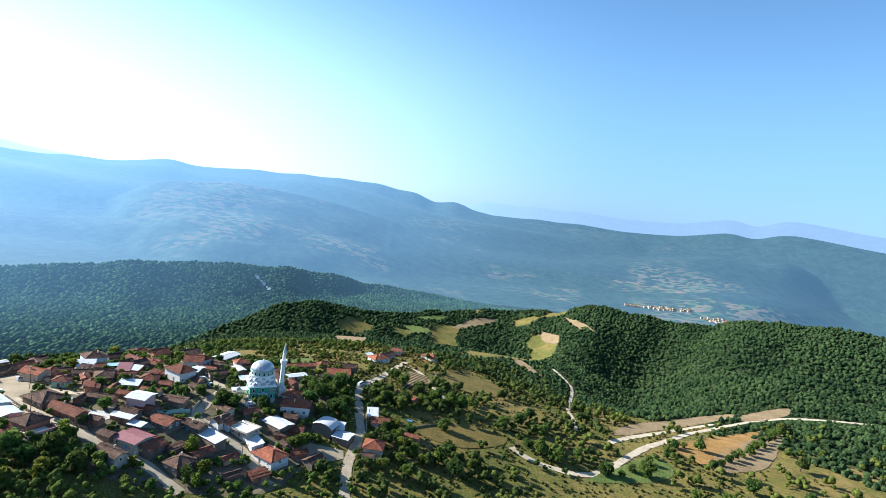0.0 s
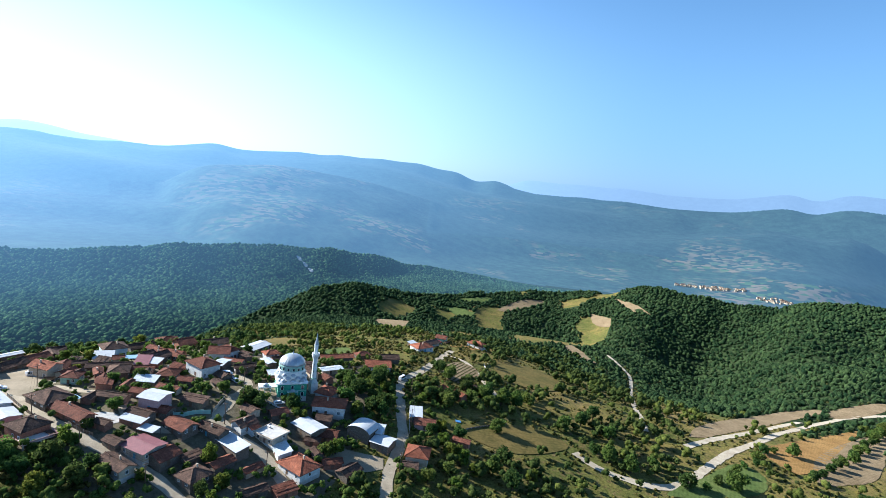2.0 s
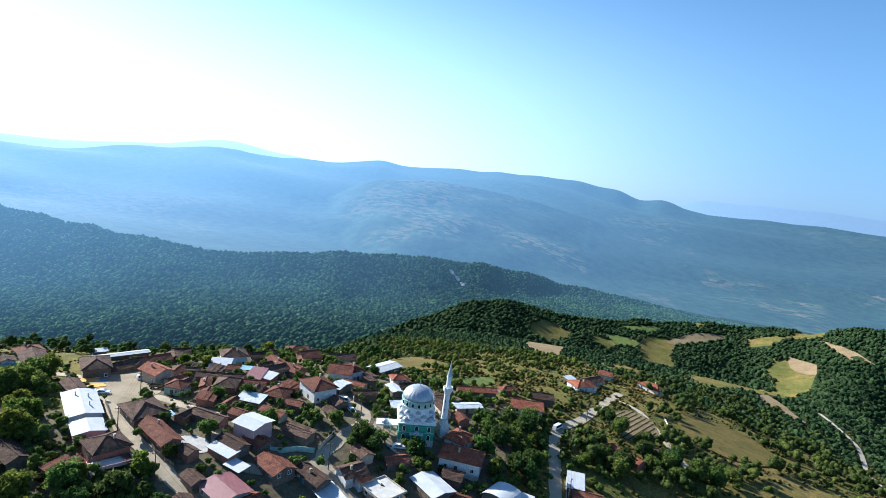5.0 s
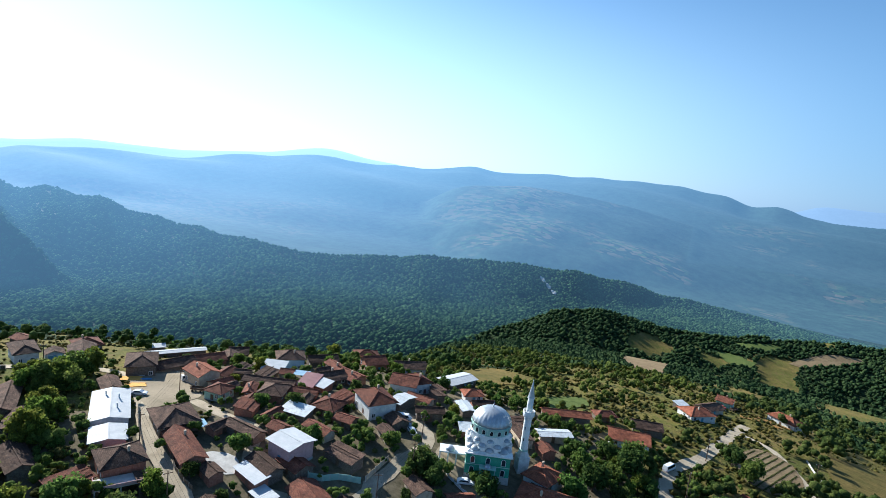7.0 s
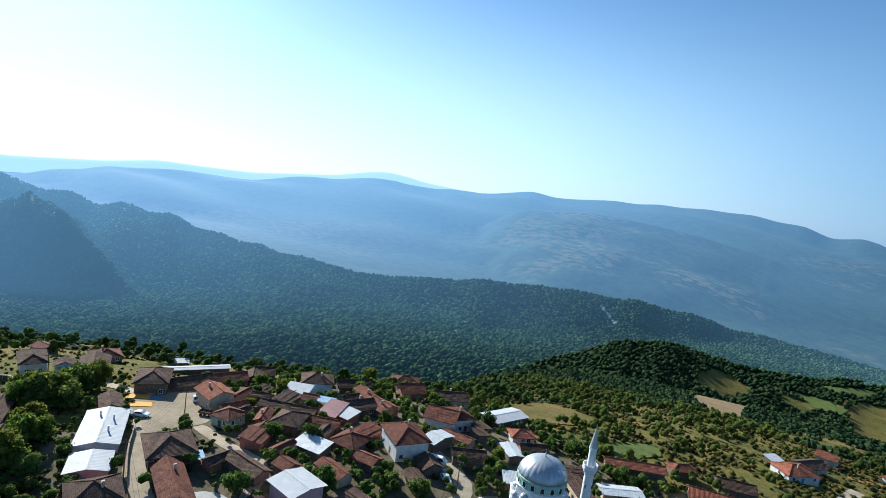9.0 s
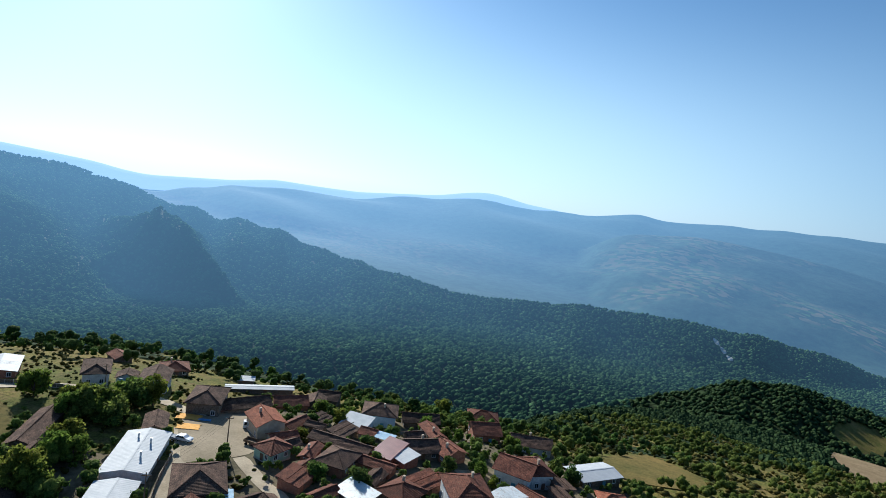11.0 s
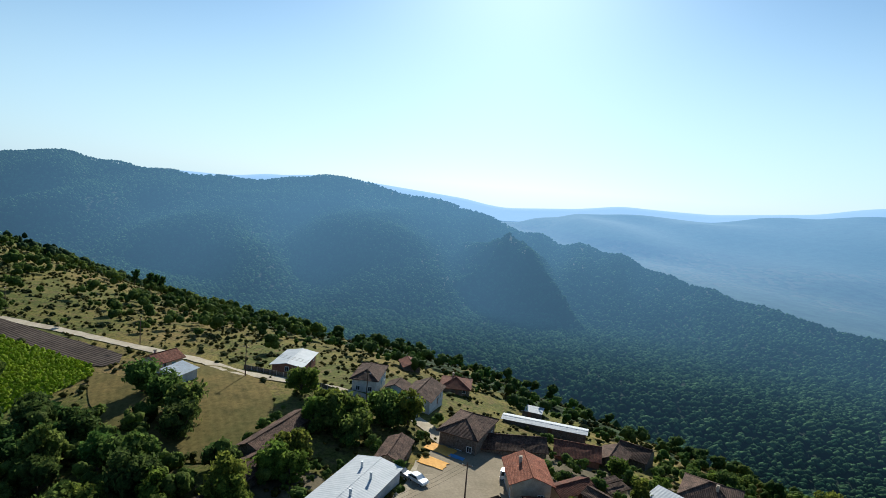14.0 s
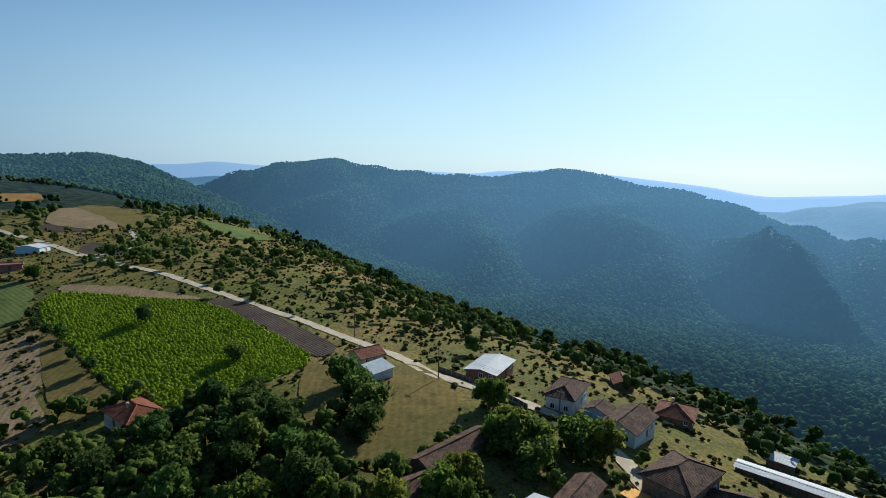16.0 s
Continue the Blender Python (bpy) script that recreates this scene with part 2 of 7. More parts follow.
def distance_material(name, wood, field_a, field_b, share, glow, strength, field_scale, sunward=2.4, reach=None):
    """Far slopes: woods with a patchwork of small fields, their haze painted on as emission."""
    m, nt, p = nodes_of(name)
    pos = place_of(nt)
    flat = nt.nodes.new("ShaderNodeMapping")
    flat.inputs["Scale"].default_value = (1, 1.9, 0.2)
    flat.inputs["Rotation"].default_value = (0, 0, 0.5)
    link(nt, pos, flat.inputs["Vector"])
    v = nt.nodes.new("ShaderNodeTexVoronoi")
    v.inputs["Scale"].default_value = field_scale
    v.inputs["Randomness"].default_value = 0.9
    link(nt, flat.outputs[0], v.inputs["Vector"])
    sep = nt.nodes.new("ShaderNodeSeparateColor")
    link(nt, v.outputs["Color"], sep.inputs[0])
    fields = ramp(nt, sep.outputs[0], [(0.2, field_a), (0.5, field_b), (0.8, (0.13, 0.105, 0.066))])
    where = nt.nodes.new("ShaderNodeMath")
    where.operation = "MULTIPLY"
    link(nt, ramp(nt, noise_tex(nt, pos, 0.0011, 4, 0.6), [(share, (0,) * 3), (share + 0.06, (1,) * 3)]), where.inputs[0])
    link(nt, ramp(nt, sep.outputs[1], [(0.42, (0,) * 3), (0.46, (1,) * 3)]), where.inputs[1])
    patches = where.outputs[0]
    if reach:
        # the high slopes are all wood
        level, high, both = nt.nodes.new("ShaderNodeSeparateXYZ"), nt.nodes.new("ShaderNodeMapRange"), nt.nodes.new("ShaderNodeMath")
        link(nt, pos, level.inputs[0])
        link(nt, level.outputs["Z"], high.inputs["Value"])
        high.inputs["From Min"].default_value, high.inputs["From Max"].default_value = reach
        high.inputs["To Min"].default_value, high.inputs["To Max"].default_value = 1.0, 0.0
        both.operation = "MULTIPLY"
        link(nt, patches, both.inputs[0])
        link(nt, high.outputs[0], both.inputs[1])
        patches = both.outputs[0]
    # field colours fade out westward, painting in the haze towards the sun
    west, less, kept = nt.nodes.new("ShaderNodeVectorMath"), nt.nodes.new("ShaderNodeMapRange"), nt.nodes.new("ShaderNodeMath")
    west.operation, kept.operation = "DOT_PRODUCT", "MULTIPLY"
    west.inputs[1].default_value = (-1 / 1000, 0, 0)
    link(nt, pos, west.inputs[0])
    link(nt, west.outputs["Value"], less.inputs["Value"])
    less.inputs["From Min"].default_value, less.inputs["From Max"].default_value = 0.25, 1.9
    less.inputs["To Min"].default_value, less.inputs["To Max"].default_value = 1.0, 0.25
    link(nt, patches, kept.inputs[0])
    link(nt, less.outputs[0], kept.inputs[1])
    patches = kept.outputs[0]
    woods = ramp(nt, noise_tex(nt, pos, 0.02, 5, 0.75), [(0.35, tuple(c * 0.6 for c in wood)), (0.68, tuple(c * 1.5 for c in wood))])
    col = blend(nt, "MIX", patches, woods, fields)
    link(nt, col, p.inputs["Base Color"])
    p.inputs["Roughness"].default_value = 1.0
    p.inputs["Specular IOR Level"].default_value = 0.1
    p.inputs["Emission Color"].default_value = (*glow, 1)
    # the painted haze glows brighter towards the sun
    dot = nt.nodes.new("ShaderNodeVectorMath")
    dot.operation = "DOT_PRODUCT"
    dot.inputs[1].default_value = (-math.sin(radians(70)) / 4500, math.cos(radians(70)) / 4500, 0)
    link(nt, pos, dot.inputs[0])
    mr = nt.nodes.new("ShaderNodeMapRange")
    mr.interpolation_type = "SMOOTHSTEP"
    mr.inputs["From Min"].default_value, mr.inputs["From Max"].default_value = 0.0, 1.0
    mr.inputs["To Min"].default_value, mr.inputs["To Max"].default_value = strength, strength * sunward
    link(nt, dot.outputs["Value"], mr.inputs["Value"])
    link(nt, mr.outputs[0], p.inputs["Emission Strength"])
    bump(nt, p, noise_tex(nt, pos, 0.012, 5, 0.7), 0.5, 8.0)
    return m


def rows_material(name, dark, light, period, angle, relief=0.15, rows=0.12):
    """Tilled or sown land with rows at that angle."""
    m, nt, p = nodes_of(name)
    pos = place_of(nt)
    mp = nt.nodes.new("ShaderNodeMapping")
    mp.inputs["Rotation"].default_value = (0, 0, radians(angle))
    link(nt, pos, mp.inputs["Vector"])
    w = nt.nodes.new("ShaderNodeTexWave")
    w.inputs["Scale"].default_value, w.inputs["Distortion"].default_value = 0.314 / period, 1.2
    w.inputs["Detail"].default_value = 3.0
    link(nt, mp.outputs[0], w.inputs["Vector"])
    col = ramp(nt, noise_tex(nt, pos, 0.06, 5, 0.7), [(0.3, dark), (0.7, light)])
    col = blend(nt, "MULTIPLY", rows, col, ramp(nt, w.outputs["Fac"], [(0.1, (0.5,) * 3), (0.7, (1.1,) * 3)]))
    col = blend(nt, "MIX", ramp(nt, noise_tex(nt, pos, 0.22, 5, 0.75), [(0.52, (0,) * 3), (0.68, (0.6,) * 3)]), col, tuple(c * 0.55 for c in dark))
    col = blend(nt, "MULTIPLY", 0.7, col, ramp(nt, noise_tex(nt, pos, 0.8, 6, 0.75), [(0.34, (0.5, 0.55, 0.46)), (0.52, (0.95,) * 3), (0.68, (1.25,) * 3)]))
    link(nt, col, p.inputs["Base Color"])
    p.inputs["Roughness"].default_value = 0.95
    p.inputs["Specular IOR Level"].default_value = 0.05
    bump(nt, p, w.outputs["Fac"], relief, 0.2)
    return m


def glass_material():
    m, nt, p = nodes_of("window_glass")
    p.inputs["Base Color"].default_value = (0.02, 0.028, 0.035, 1)
    p.inputs["Roughness"].default_value = 0.08
    p.inputs["Specular IOR Level"].default_value = 0.7
    return m


# haze painted as emission: colour, strength away from and towards the sun
HAZE_GLOW = ((0.118, 0.232, 0.345), 0.145, 0.56)
MAT = {
    "tile_brown": ribbed("weathered_tiles", (0.050, 0.032, 0.025), (0.180, 0.108, 0.078), 0.30, 0.9, rows=0.4, tone=0.42),
    "tile_red": ribbed("red_tiles", (0.108, 0.042, 0.029), (0.310, 0.115, 0.070), 0.30, 0.85, rows=0.4, tone=0.42),
    "tile_orange": ribbed("newer_red_tiles", (0.190, 0.062, 0.036), (0.420, 0.150, 0.082), 0.30, 0.85, rows=0.4, tone=0.3),
    "white_metal": ribbed("white_sheet_metal", (0.40, 0.42, 0.44), (0.51, 0.52, 0.53), 0.6, 0.62, tone=0.04),
    "tin_grey": ribbed("grey_sheet_metal", (0.42, 0.46, 0.48), (0.60, 0.63, 0.64), 0.35, 0.4, tone=0.08, rust=(0.25, 0.13, 0.07)),
    "tin_red": ribbed("red_sheet_metal", (0.17, 0.062, 0.065), (0.25, 0.10, 0.10), 0.5, 0.5, tone=0.1),
    "tin_blue": ribbed("blue_sheet_metal", (0.20, 0.36, 0.50), (0.34, 0.50, 0.62), 0.4, 0.4, tone=0.1),
    "concrete": plain("concrete", (0.42, 0.40, 0.37), (0.58, 0.56, 0.52), 0.6, 0.9),
    "plaster_white": plain("white_plaster", (0.48, 0.48, 0.46), (0.68, 0.68, 0.66), 0.9, 0.9, 9.0, 0.2),
    "plaster_pink": plain("pink_plaster", (0.48, 0.29, 0.28), (0.60, 0.38, 0.36), 0.9, 0.9, 9.0, 0.2),
    "plaster_tan": plain("tan_plaster", (0.38, 0.30, 0.22), (0.55, 0.46, 0.35), 0.9, 0.9, 9.0, 0.2),
    "plaster_green": plain("pale_green_plaster", (0.28, 0.44, 0.36), (0.38, 0.55, 0.46), 0.9, 0.9, 9.0, 0.2),
    "plaster_blue": plain("pale_blue_plaster", (0.40, 0.52, 0.60), (0.56, 0.66, 0.72), 0.9, 0.9, 9.0, 0.2),
    "brick": plain("hollow_brick", (0.24, 0.105, 0.07), (0.38, 0.19, 0.13), 2.2, 0.9, 7.0, 0.5),
    "stone": plain("rubble_stone", (0.085, 0.068, 0.055), (0.21, 0.175, 0.14), 2.5, 0.95, 5.0, 0.8),
    "wood": plain("old_timber", (0.09, 0.06, 0.04), (0.18, 0.12, 0.08), 2.0, 0.85, 12.0, 0.4),
    "white_paint": plain("white_paint", (0.72, 0.73, 0.72), (0.82, 0.83, 0.82), 1.2, 0.6, 9.0, 0.1),
    "door_brown": plain("brown_door_paint", (0.13, 0.07, 0.05), (0.22, 0.12, 0.08), 1.5, 0.6),
    "door_blue": plain("blue_gate_paint", (0.07, 0.22, 0.33), (0.12, 0.32, 0.44), 1.5, 0.5),
    "mosque_green": plain("green_mosque_paint", (0.055, 0.25, 0.16), (0.09, 0.34, 0.23), 0.6, 0.75, 8.0, 0.15),
    "pale_green": plain("pale_green_paint", (0.28, 0.45, 0.39), (0.40, 0.57, 0.49), 0.8, 0.8, 8.0, 0.15),
    "lead": plain("lead_sheet", (0.34, 0.37, 0.40), (0.48, 0.51, 0.54), 0.5, 0.40, 6.0, 0.15, 0.5),
    "steel": plain("galvanised_steel", (0.38, 0.40, 0.42), (0.52, 0.54, 0.56), 1.5, 0.45, 20.0, 0.1, 0.7),
    "earth_road": plain("dusty_concrete_road", (0.29, 0.24, 0.17), (0.44, 0.37, 0.27), 0.3, 0.95, 3.0, 0.4),
    "chalk_track": plain("chalky_track", (0.34, 0.28, 0.20), (0.50, 0.43, 0.32), 0.25, 0.95, 2.5, 0.4),
    "yard": plain("village_square_ground", (0.22, 0.18, 0.12), (0.35, 0.285, 0.20), 0.09, 0.95, 2.0, 0.3),
    "village_soil": rows_material("trodden_village_earth", (0.085, 0.076, 0.048), (0.210, 0.170, 0.112), 3.0, 15, 0.1, 0.05),
    "corn": plain("drying_maize", (0.62, 0.30, 0.06), (0.78, 0.42, 0.10), 1.0, 0.8, 18.0, 0.6),
    "tarp_blue": plain("blue_tarpaulin", (0.06, 0.20, 0.45), (0.12, 0.32, 0.58), 1.0, 0.5),
    "car_white": plain("white_car_paint", (0.78, 0.79, 0.80), (0.84, 0.85, 0.86), 0.5, 0.2, 30.0, 0.0),
    "car_grey": plain("grey_car_paint", (0.22, 0.23, 0.25), (0.28, 0.29, 0.31), 0.5, 0.2, 30.0, 0.0),
    "car_red": plain("red_tractor_paint", (0.34, 0.02, 0.02), (0.44, 0.04, 0.03), 0.8, 0.35, 30.0, 0.0),
    "rubber": plain("tyre_rubber", (0.015, 0.015, 0.016), (0.03, 0.03, 0.03), 2.0, 0.85),
    "glass": glass_material(),
    "bark": plain("bark", (0.06, 0.045, 0.032), (0.13, 0.10, 0.075), 3.0, 0.95, 16.0, 0.7),
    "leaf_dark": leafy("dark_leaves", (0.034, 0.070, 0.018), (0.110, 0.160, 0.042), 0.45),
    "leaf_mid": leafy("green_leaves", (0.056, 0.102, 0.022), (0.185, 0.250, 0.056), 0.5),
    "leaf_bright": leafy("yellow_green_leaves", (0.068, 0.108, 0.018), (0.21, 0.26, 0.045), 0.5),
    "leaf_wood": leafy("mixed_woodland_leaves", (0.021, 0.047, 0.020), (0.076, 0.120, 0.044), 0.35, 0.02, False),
    # these leaves emit the painted haze
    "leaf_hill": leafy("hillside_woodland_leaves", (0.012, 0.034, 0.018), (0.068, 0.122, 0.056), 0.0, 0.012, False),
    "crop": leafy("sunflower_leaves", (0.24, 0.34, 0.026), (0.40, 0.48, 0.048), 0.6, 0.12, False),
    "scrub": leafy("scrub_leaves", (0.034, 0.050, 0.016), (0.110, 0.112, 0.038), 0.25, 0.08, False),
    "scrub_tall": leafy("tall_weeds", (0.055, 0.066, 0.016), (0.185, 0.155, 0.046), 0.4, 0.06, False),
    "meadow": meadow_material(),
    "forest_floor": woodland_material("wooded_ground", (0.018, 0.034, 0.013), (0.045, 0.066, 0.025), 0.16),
    # hillside ground and quarry rock emit the painted haze too
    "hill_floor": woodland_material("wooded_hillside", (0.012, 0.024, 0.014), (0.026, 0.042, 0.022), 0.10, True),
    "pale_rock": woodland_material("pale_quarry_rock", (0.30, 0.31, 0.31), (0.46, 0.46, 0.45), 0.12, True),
    # valley and ranges emit haze painted into the material
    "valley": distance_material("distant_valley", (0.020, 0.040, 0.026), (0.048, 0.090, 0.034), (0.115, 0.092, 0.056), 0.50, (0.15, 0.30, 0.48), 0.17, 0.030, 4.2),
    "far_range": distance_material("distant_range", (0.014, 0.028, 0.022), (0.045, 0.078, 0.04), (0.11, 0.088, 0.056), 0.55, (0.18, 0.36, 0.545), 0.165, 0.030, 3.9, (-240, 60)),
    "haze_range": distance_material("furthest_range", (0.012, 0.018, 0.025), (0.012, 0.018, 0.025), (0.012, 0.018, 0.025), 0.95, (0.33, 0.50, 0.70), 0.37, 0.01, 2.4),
    "field_orange": rows_material("stubble", (0.215, 0.122, 0.042), (0.33, 0.195, 0.070), 1.2, 30),
    "field_tan": rows_material("dry_field", (0.175, 0.125, 0.070), (0.27, 0.20, 0.118), 1.4, 50),
    "field_green": rows_material("pasture", (0.070, 0.105, 0.030), (0.135, 0.160, 0.048), 1.6, 20),
    "field_olive": rows_material("dry_pasture", (0.092, 0.086, 0.026), (0.185, 0.130, 0.045), 1.8, 70),
    "field_plough": rows_material("ploughed_soil", (0.055, 0.041, 0.034), (0.100, 0.076, 0.062), 1.0, 32, 0.6, 0.4),
    "field_crop": rows_material("crop_ground", (0.15, 0.20, 0.02), (0.24, 0.29, 0.03), 0.9, 32, 0.5),
}
# ---------------------------------------------------------------- the lie of the land
# heights placed to fit the camera's view of the village spur and the slopes round it: east, north, height
SPOTS_VILLAGE = [(3, -3, 1.4), (-38, -54, 3.8), (-87, -65, 4.4), (-94, -44, 1.6), (-128, -38, -1.5), (-142, -70, 2.9), (-168, -96, -0.1),
                 (-141, -117, 3.6), (-102, -158, -3.6), (25, -36, -7.3), (41, -14, -6.4), (-45, -6, 2.5), (-36, 29, -0.4), (-84, 13, -1.7), (-5, -93, -8.2), (62, -73, -13.8)]
SPOTS_SLOPE = [(36, 176, -23.2), (71, 158, -21.7), (37, 123, -14.7), (225, 60, -21.2), (187, 208, -53.2), (107, 53, -14.2), (131, -38, -22.1),
               (-97, 57, -15.9), (-211, -24, -16.0), (-164, -26, -8.5), (-82, 484, -99.7), (-40, 309, -62.6), (267, -60, -23.6), (366, 144, -26.1), (206, -193, -22.7)]
SPOTS_VALLEY = [(-418, 378, -164), (-511, 185, -179), (-290, 117, -83), (-654, -143, -153), (-428, -114, -75), (-525, -285, -55), (-420, -215, -48),
                (-640, -520, -40), (-300, 320, -112), (330, 450, -75), (0, -400, -20), (300, -700, -20)]
# the farmland on the ridge to the south-west
SPOTS_RIDGE = [(-515, -807, 22), (-522, -703, 18), (-457, -522, 12), (-387, -362, 4), (-347, -283, -1), (-305, -216, -5), (-283, -170, -11),
               (-230, -372, 8), (-194, -248, 7), (-383, -583, 10), (-241, -249, 7), (-500, -1000, 26), (-720, -1000, 12), (-300, -950, 18), (-180, -620, 12), (-640, -740, -10)]
CX, CY, CZ = 45.0, -140.0, 68.0


def spot_field():
    """Thin-plate weights that carry a smooth ground through the fitted heights."""
    p = np.array(SPOTS_VILLAGE + SPOTS_SLOPE + SPOTS_VALLEY + SPOTS_RIDGE, float)
    xy, z = p[:, :2] / 100.0, p[:, 2]
    r2 = ((xy[:, None] - xy[None]) ** 2).sum(-1)
    k = 0.5 * r2 * np.log(r2 + 1e-9) + np.eye(len(p)) * 0.05
    a = np.hstack([np.ones((len(p), 1)), xy])
    m = np.block([[k, a], [a.T, np.zeros((3, 3))]])
    return xy, np.linalg.solve(m, np.concatenate([z, np.zeros(3)]))


SPOT_XY, SPOT_W = spot_field()


def near_height(x, y):
    x, y = np.asarray(x, float) / 100.0, np.asarray(y, float) / 100.0
    out = SPOT_W[-3] + SPOT_W[-2] * x + SPOT_W[-1] * y
    for (px, py), w in zip(SPOT_XY, SPOT_W):
        r2 = (x - px) ** 2 + (y - py) ** 2
        out = out + w * 0.5 * r2 * np.log(r2 + 1e-9)
    return out


# crests seen from the middle of the flight: bearing in degrees, distance, angle above the level
MOUND = [(-60, 950, -5.0), (-41, 950, -4.7), (-39, 946, -4.7), (-37, 941, -5.3), (-35, 937, -5.3), (-31, 930, -6.1), (-29, 930, -7.2), (-27, 930, -7.3), (-25, 926, -7.7), (-23, 913, -7.3), (-21, 900, -7.6), (-19, 900, -7.2), (-17, 903, -7.4), (-15, 914, -8.2), (-13, 925, -9.0), (-11, 937, -9.0), (-9, 948, -9.6), (-7, 930, -9.9), (-5, 906, -10.0), (-3, 882, -10.4), (-1, 857, -10.9), (1, 837, -11.0), (3, 819, -11.7), (5, 800, -11.8), (7, 790, -12.0), (9, 780, -12.1), (11, 770, -11.8), (13, 760, -11.6), (15, 743, -11.4), (17, 727, -12.0), (19, 711, -12.1), (21, 695, -13.3), (23, 680, -14.3), (25, 658, -15.0), (27, 636, -16.2), (29, 613, -17.1), (31, 587, -17.8), (33, 560, -18.9), (35, 537, -19.4), (40, 480, -24.1)]
WOODED_HILL = [(-12, 2000, -11.1), (-4, 1927, -10.3), (-2, 1909, -10.2), (0, 1889, -9.9), (2, 1867, -9.7), (4, 1844, -9.6), (6, 1822, -9.5), (8, 1800, -9.3), (10, 1764, -9.5), (12, 1729, -8.9), (14, 1693, -8.7), (16, 1657, -8.8), (18, 1620, -8.3), (20, 1583, -8.7), (22, 1546, -8.6), (24, 1509, -8.5), (26, 1481, -8.7), (28, 1456, -8.6), (30, 1431, -8.9), (32, 1406, -8.9), (34, 1390, -8.9), (36, 1378, -9.4), (38, 1365, -9.4), (40, 1352, -9.5), (42, 1350, -9.8), (44, 1350, -9.8), (46, 1350, -9.9), (48, 1362, -9.5), (50, 1393, -9.2), (52, 1424, -8.7), (54, 1455, -8.8), (56, 1492, -7.9), (58, 1528, -8.0), (60, 1564, -7.1), (62, 1600, -7.1), (64, 1638, -5.7), (66, 1675, -6.0), (68, 1712, -5.0), (70, 1750, -5.8), (72, 1782, -4.5), (74, 1813, -4.8), (76, 1845, -3.9), (78, 1876, -3.1), (80, 1910, -2.9), (82, 1950, -2.1), (84, 1990, -2.0), (86, 2015, -1.9), (88, 2036, -1.4), (90, 2056, -0.9), (92, 2075, -0.6), (94, 2094, -0.4), (96, 2112, -0.9), (98, 2128, -1.0), (100, 2145, -1.5), (102, 2159, -1.4), (104, 2173, -1.2), (106, 2186, -1.5), (108, 2200, -0.9), (110, 2200, -1.2), (112, 2200, -0.6), (114, 2243, -0.7), (116, 2287, 0.1), (120, 2347, -0.5), (122, 2375, -0.5), (124, 2403, -1.4), (126, 2435, -1.4), (128, 2468, -2.5), (136, 2500, -5.0)]
SHOULDER = [(108, 1400, -13.6), (114, 1420, -10.6), (121, 1488, -6.3), (125, 1553, -4.6), (129, 1633, -2.8), (133, 1730, -0.9), (137, 1819, -0.2), (141, 1908, -0.5), (146, 1950, -0.6), (153, 2000, -0.9), (165, 2000, -1.7)]
FAR_RANGE = [(-45, 4100, -4.1), (-36, 4100, -3.7), (-34, 4084, -2.7), (-32, 4052, -1.7), (-30, 4021, -0.9), (-28, 4000, -1.5), (-26, 4000, -1.4), (-24, 4000, -1.2), (-22, 4028, -1.3), (-20, 4058, -1.0), (-18, 4088, -1.3), (-16, 4118, -0.7), (-14, 4149, -0.8), (-12, 4180, -0.7), (-10, 4200, -0.9), (-8, 4200, -0.8), (-6, 4204, -1.0), (-4, 4223, -0.7), (-2, 4242, -0.7), (0, 4264, -0.4), (2, 4287, 0.3), (4, 4300, -0.3), (6, 4300, 0.6), (8, 4300, 0.6), (10, 4300, 1.0), (12, 4300, 0.9), (14, 4300, 1.0), (16, 4300, 0.8), (18, 4300, 0.9), (20, 4300, 0.6), (22, 4300, 0.7), (24, 4300, 0.5), (26, 4300, 0.3), (28, 4300, 0.2), (30, 4300, 0.6), (32, 4300, 0.2), (34, 4300, -0.2), (36, 4325, -0.3), (38, 4350, -0.2), (40, 4350, -0.5), (42, 4361, -0.4), (44, 4382, -0.2), (46, 4400, -0.1), (48, 4400, -0.4), (50, 4400, -0.8), (52, 4400, -0.8), (54, 4400, -1.0), (56, 4400, -1.5), (58, 4400, -1.9), (60, 4400, -1.9), (62, 4400, -1.8), (64, 4400, -1.7), (66, 4400, -1.8), (68, 4408, -2.1), (70, 4420, -2.1), (72, 4431, -2.7), (74, 4442, -2.9), (76, 4450, -3.6), (81, 4450, -3.6), (90, 4450, -4.2)]
MID_RANGE = [(8, 3300, -2.6), (14, 3300, -1.5), (18, 3300, -1.1), (22, 3300, -0.8), (25, 3300, -0.75), (28, 3300, -1.15), (30, 3300, -1.3), (31.5, 3300, -1.7), (33.5, 3300, -2.8), (35.5, 3300, -4.5), (38, 3300, -6.4)]
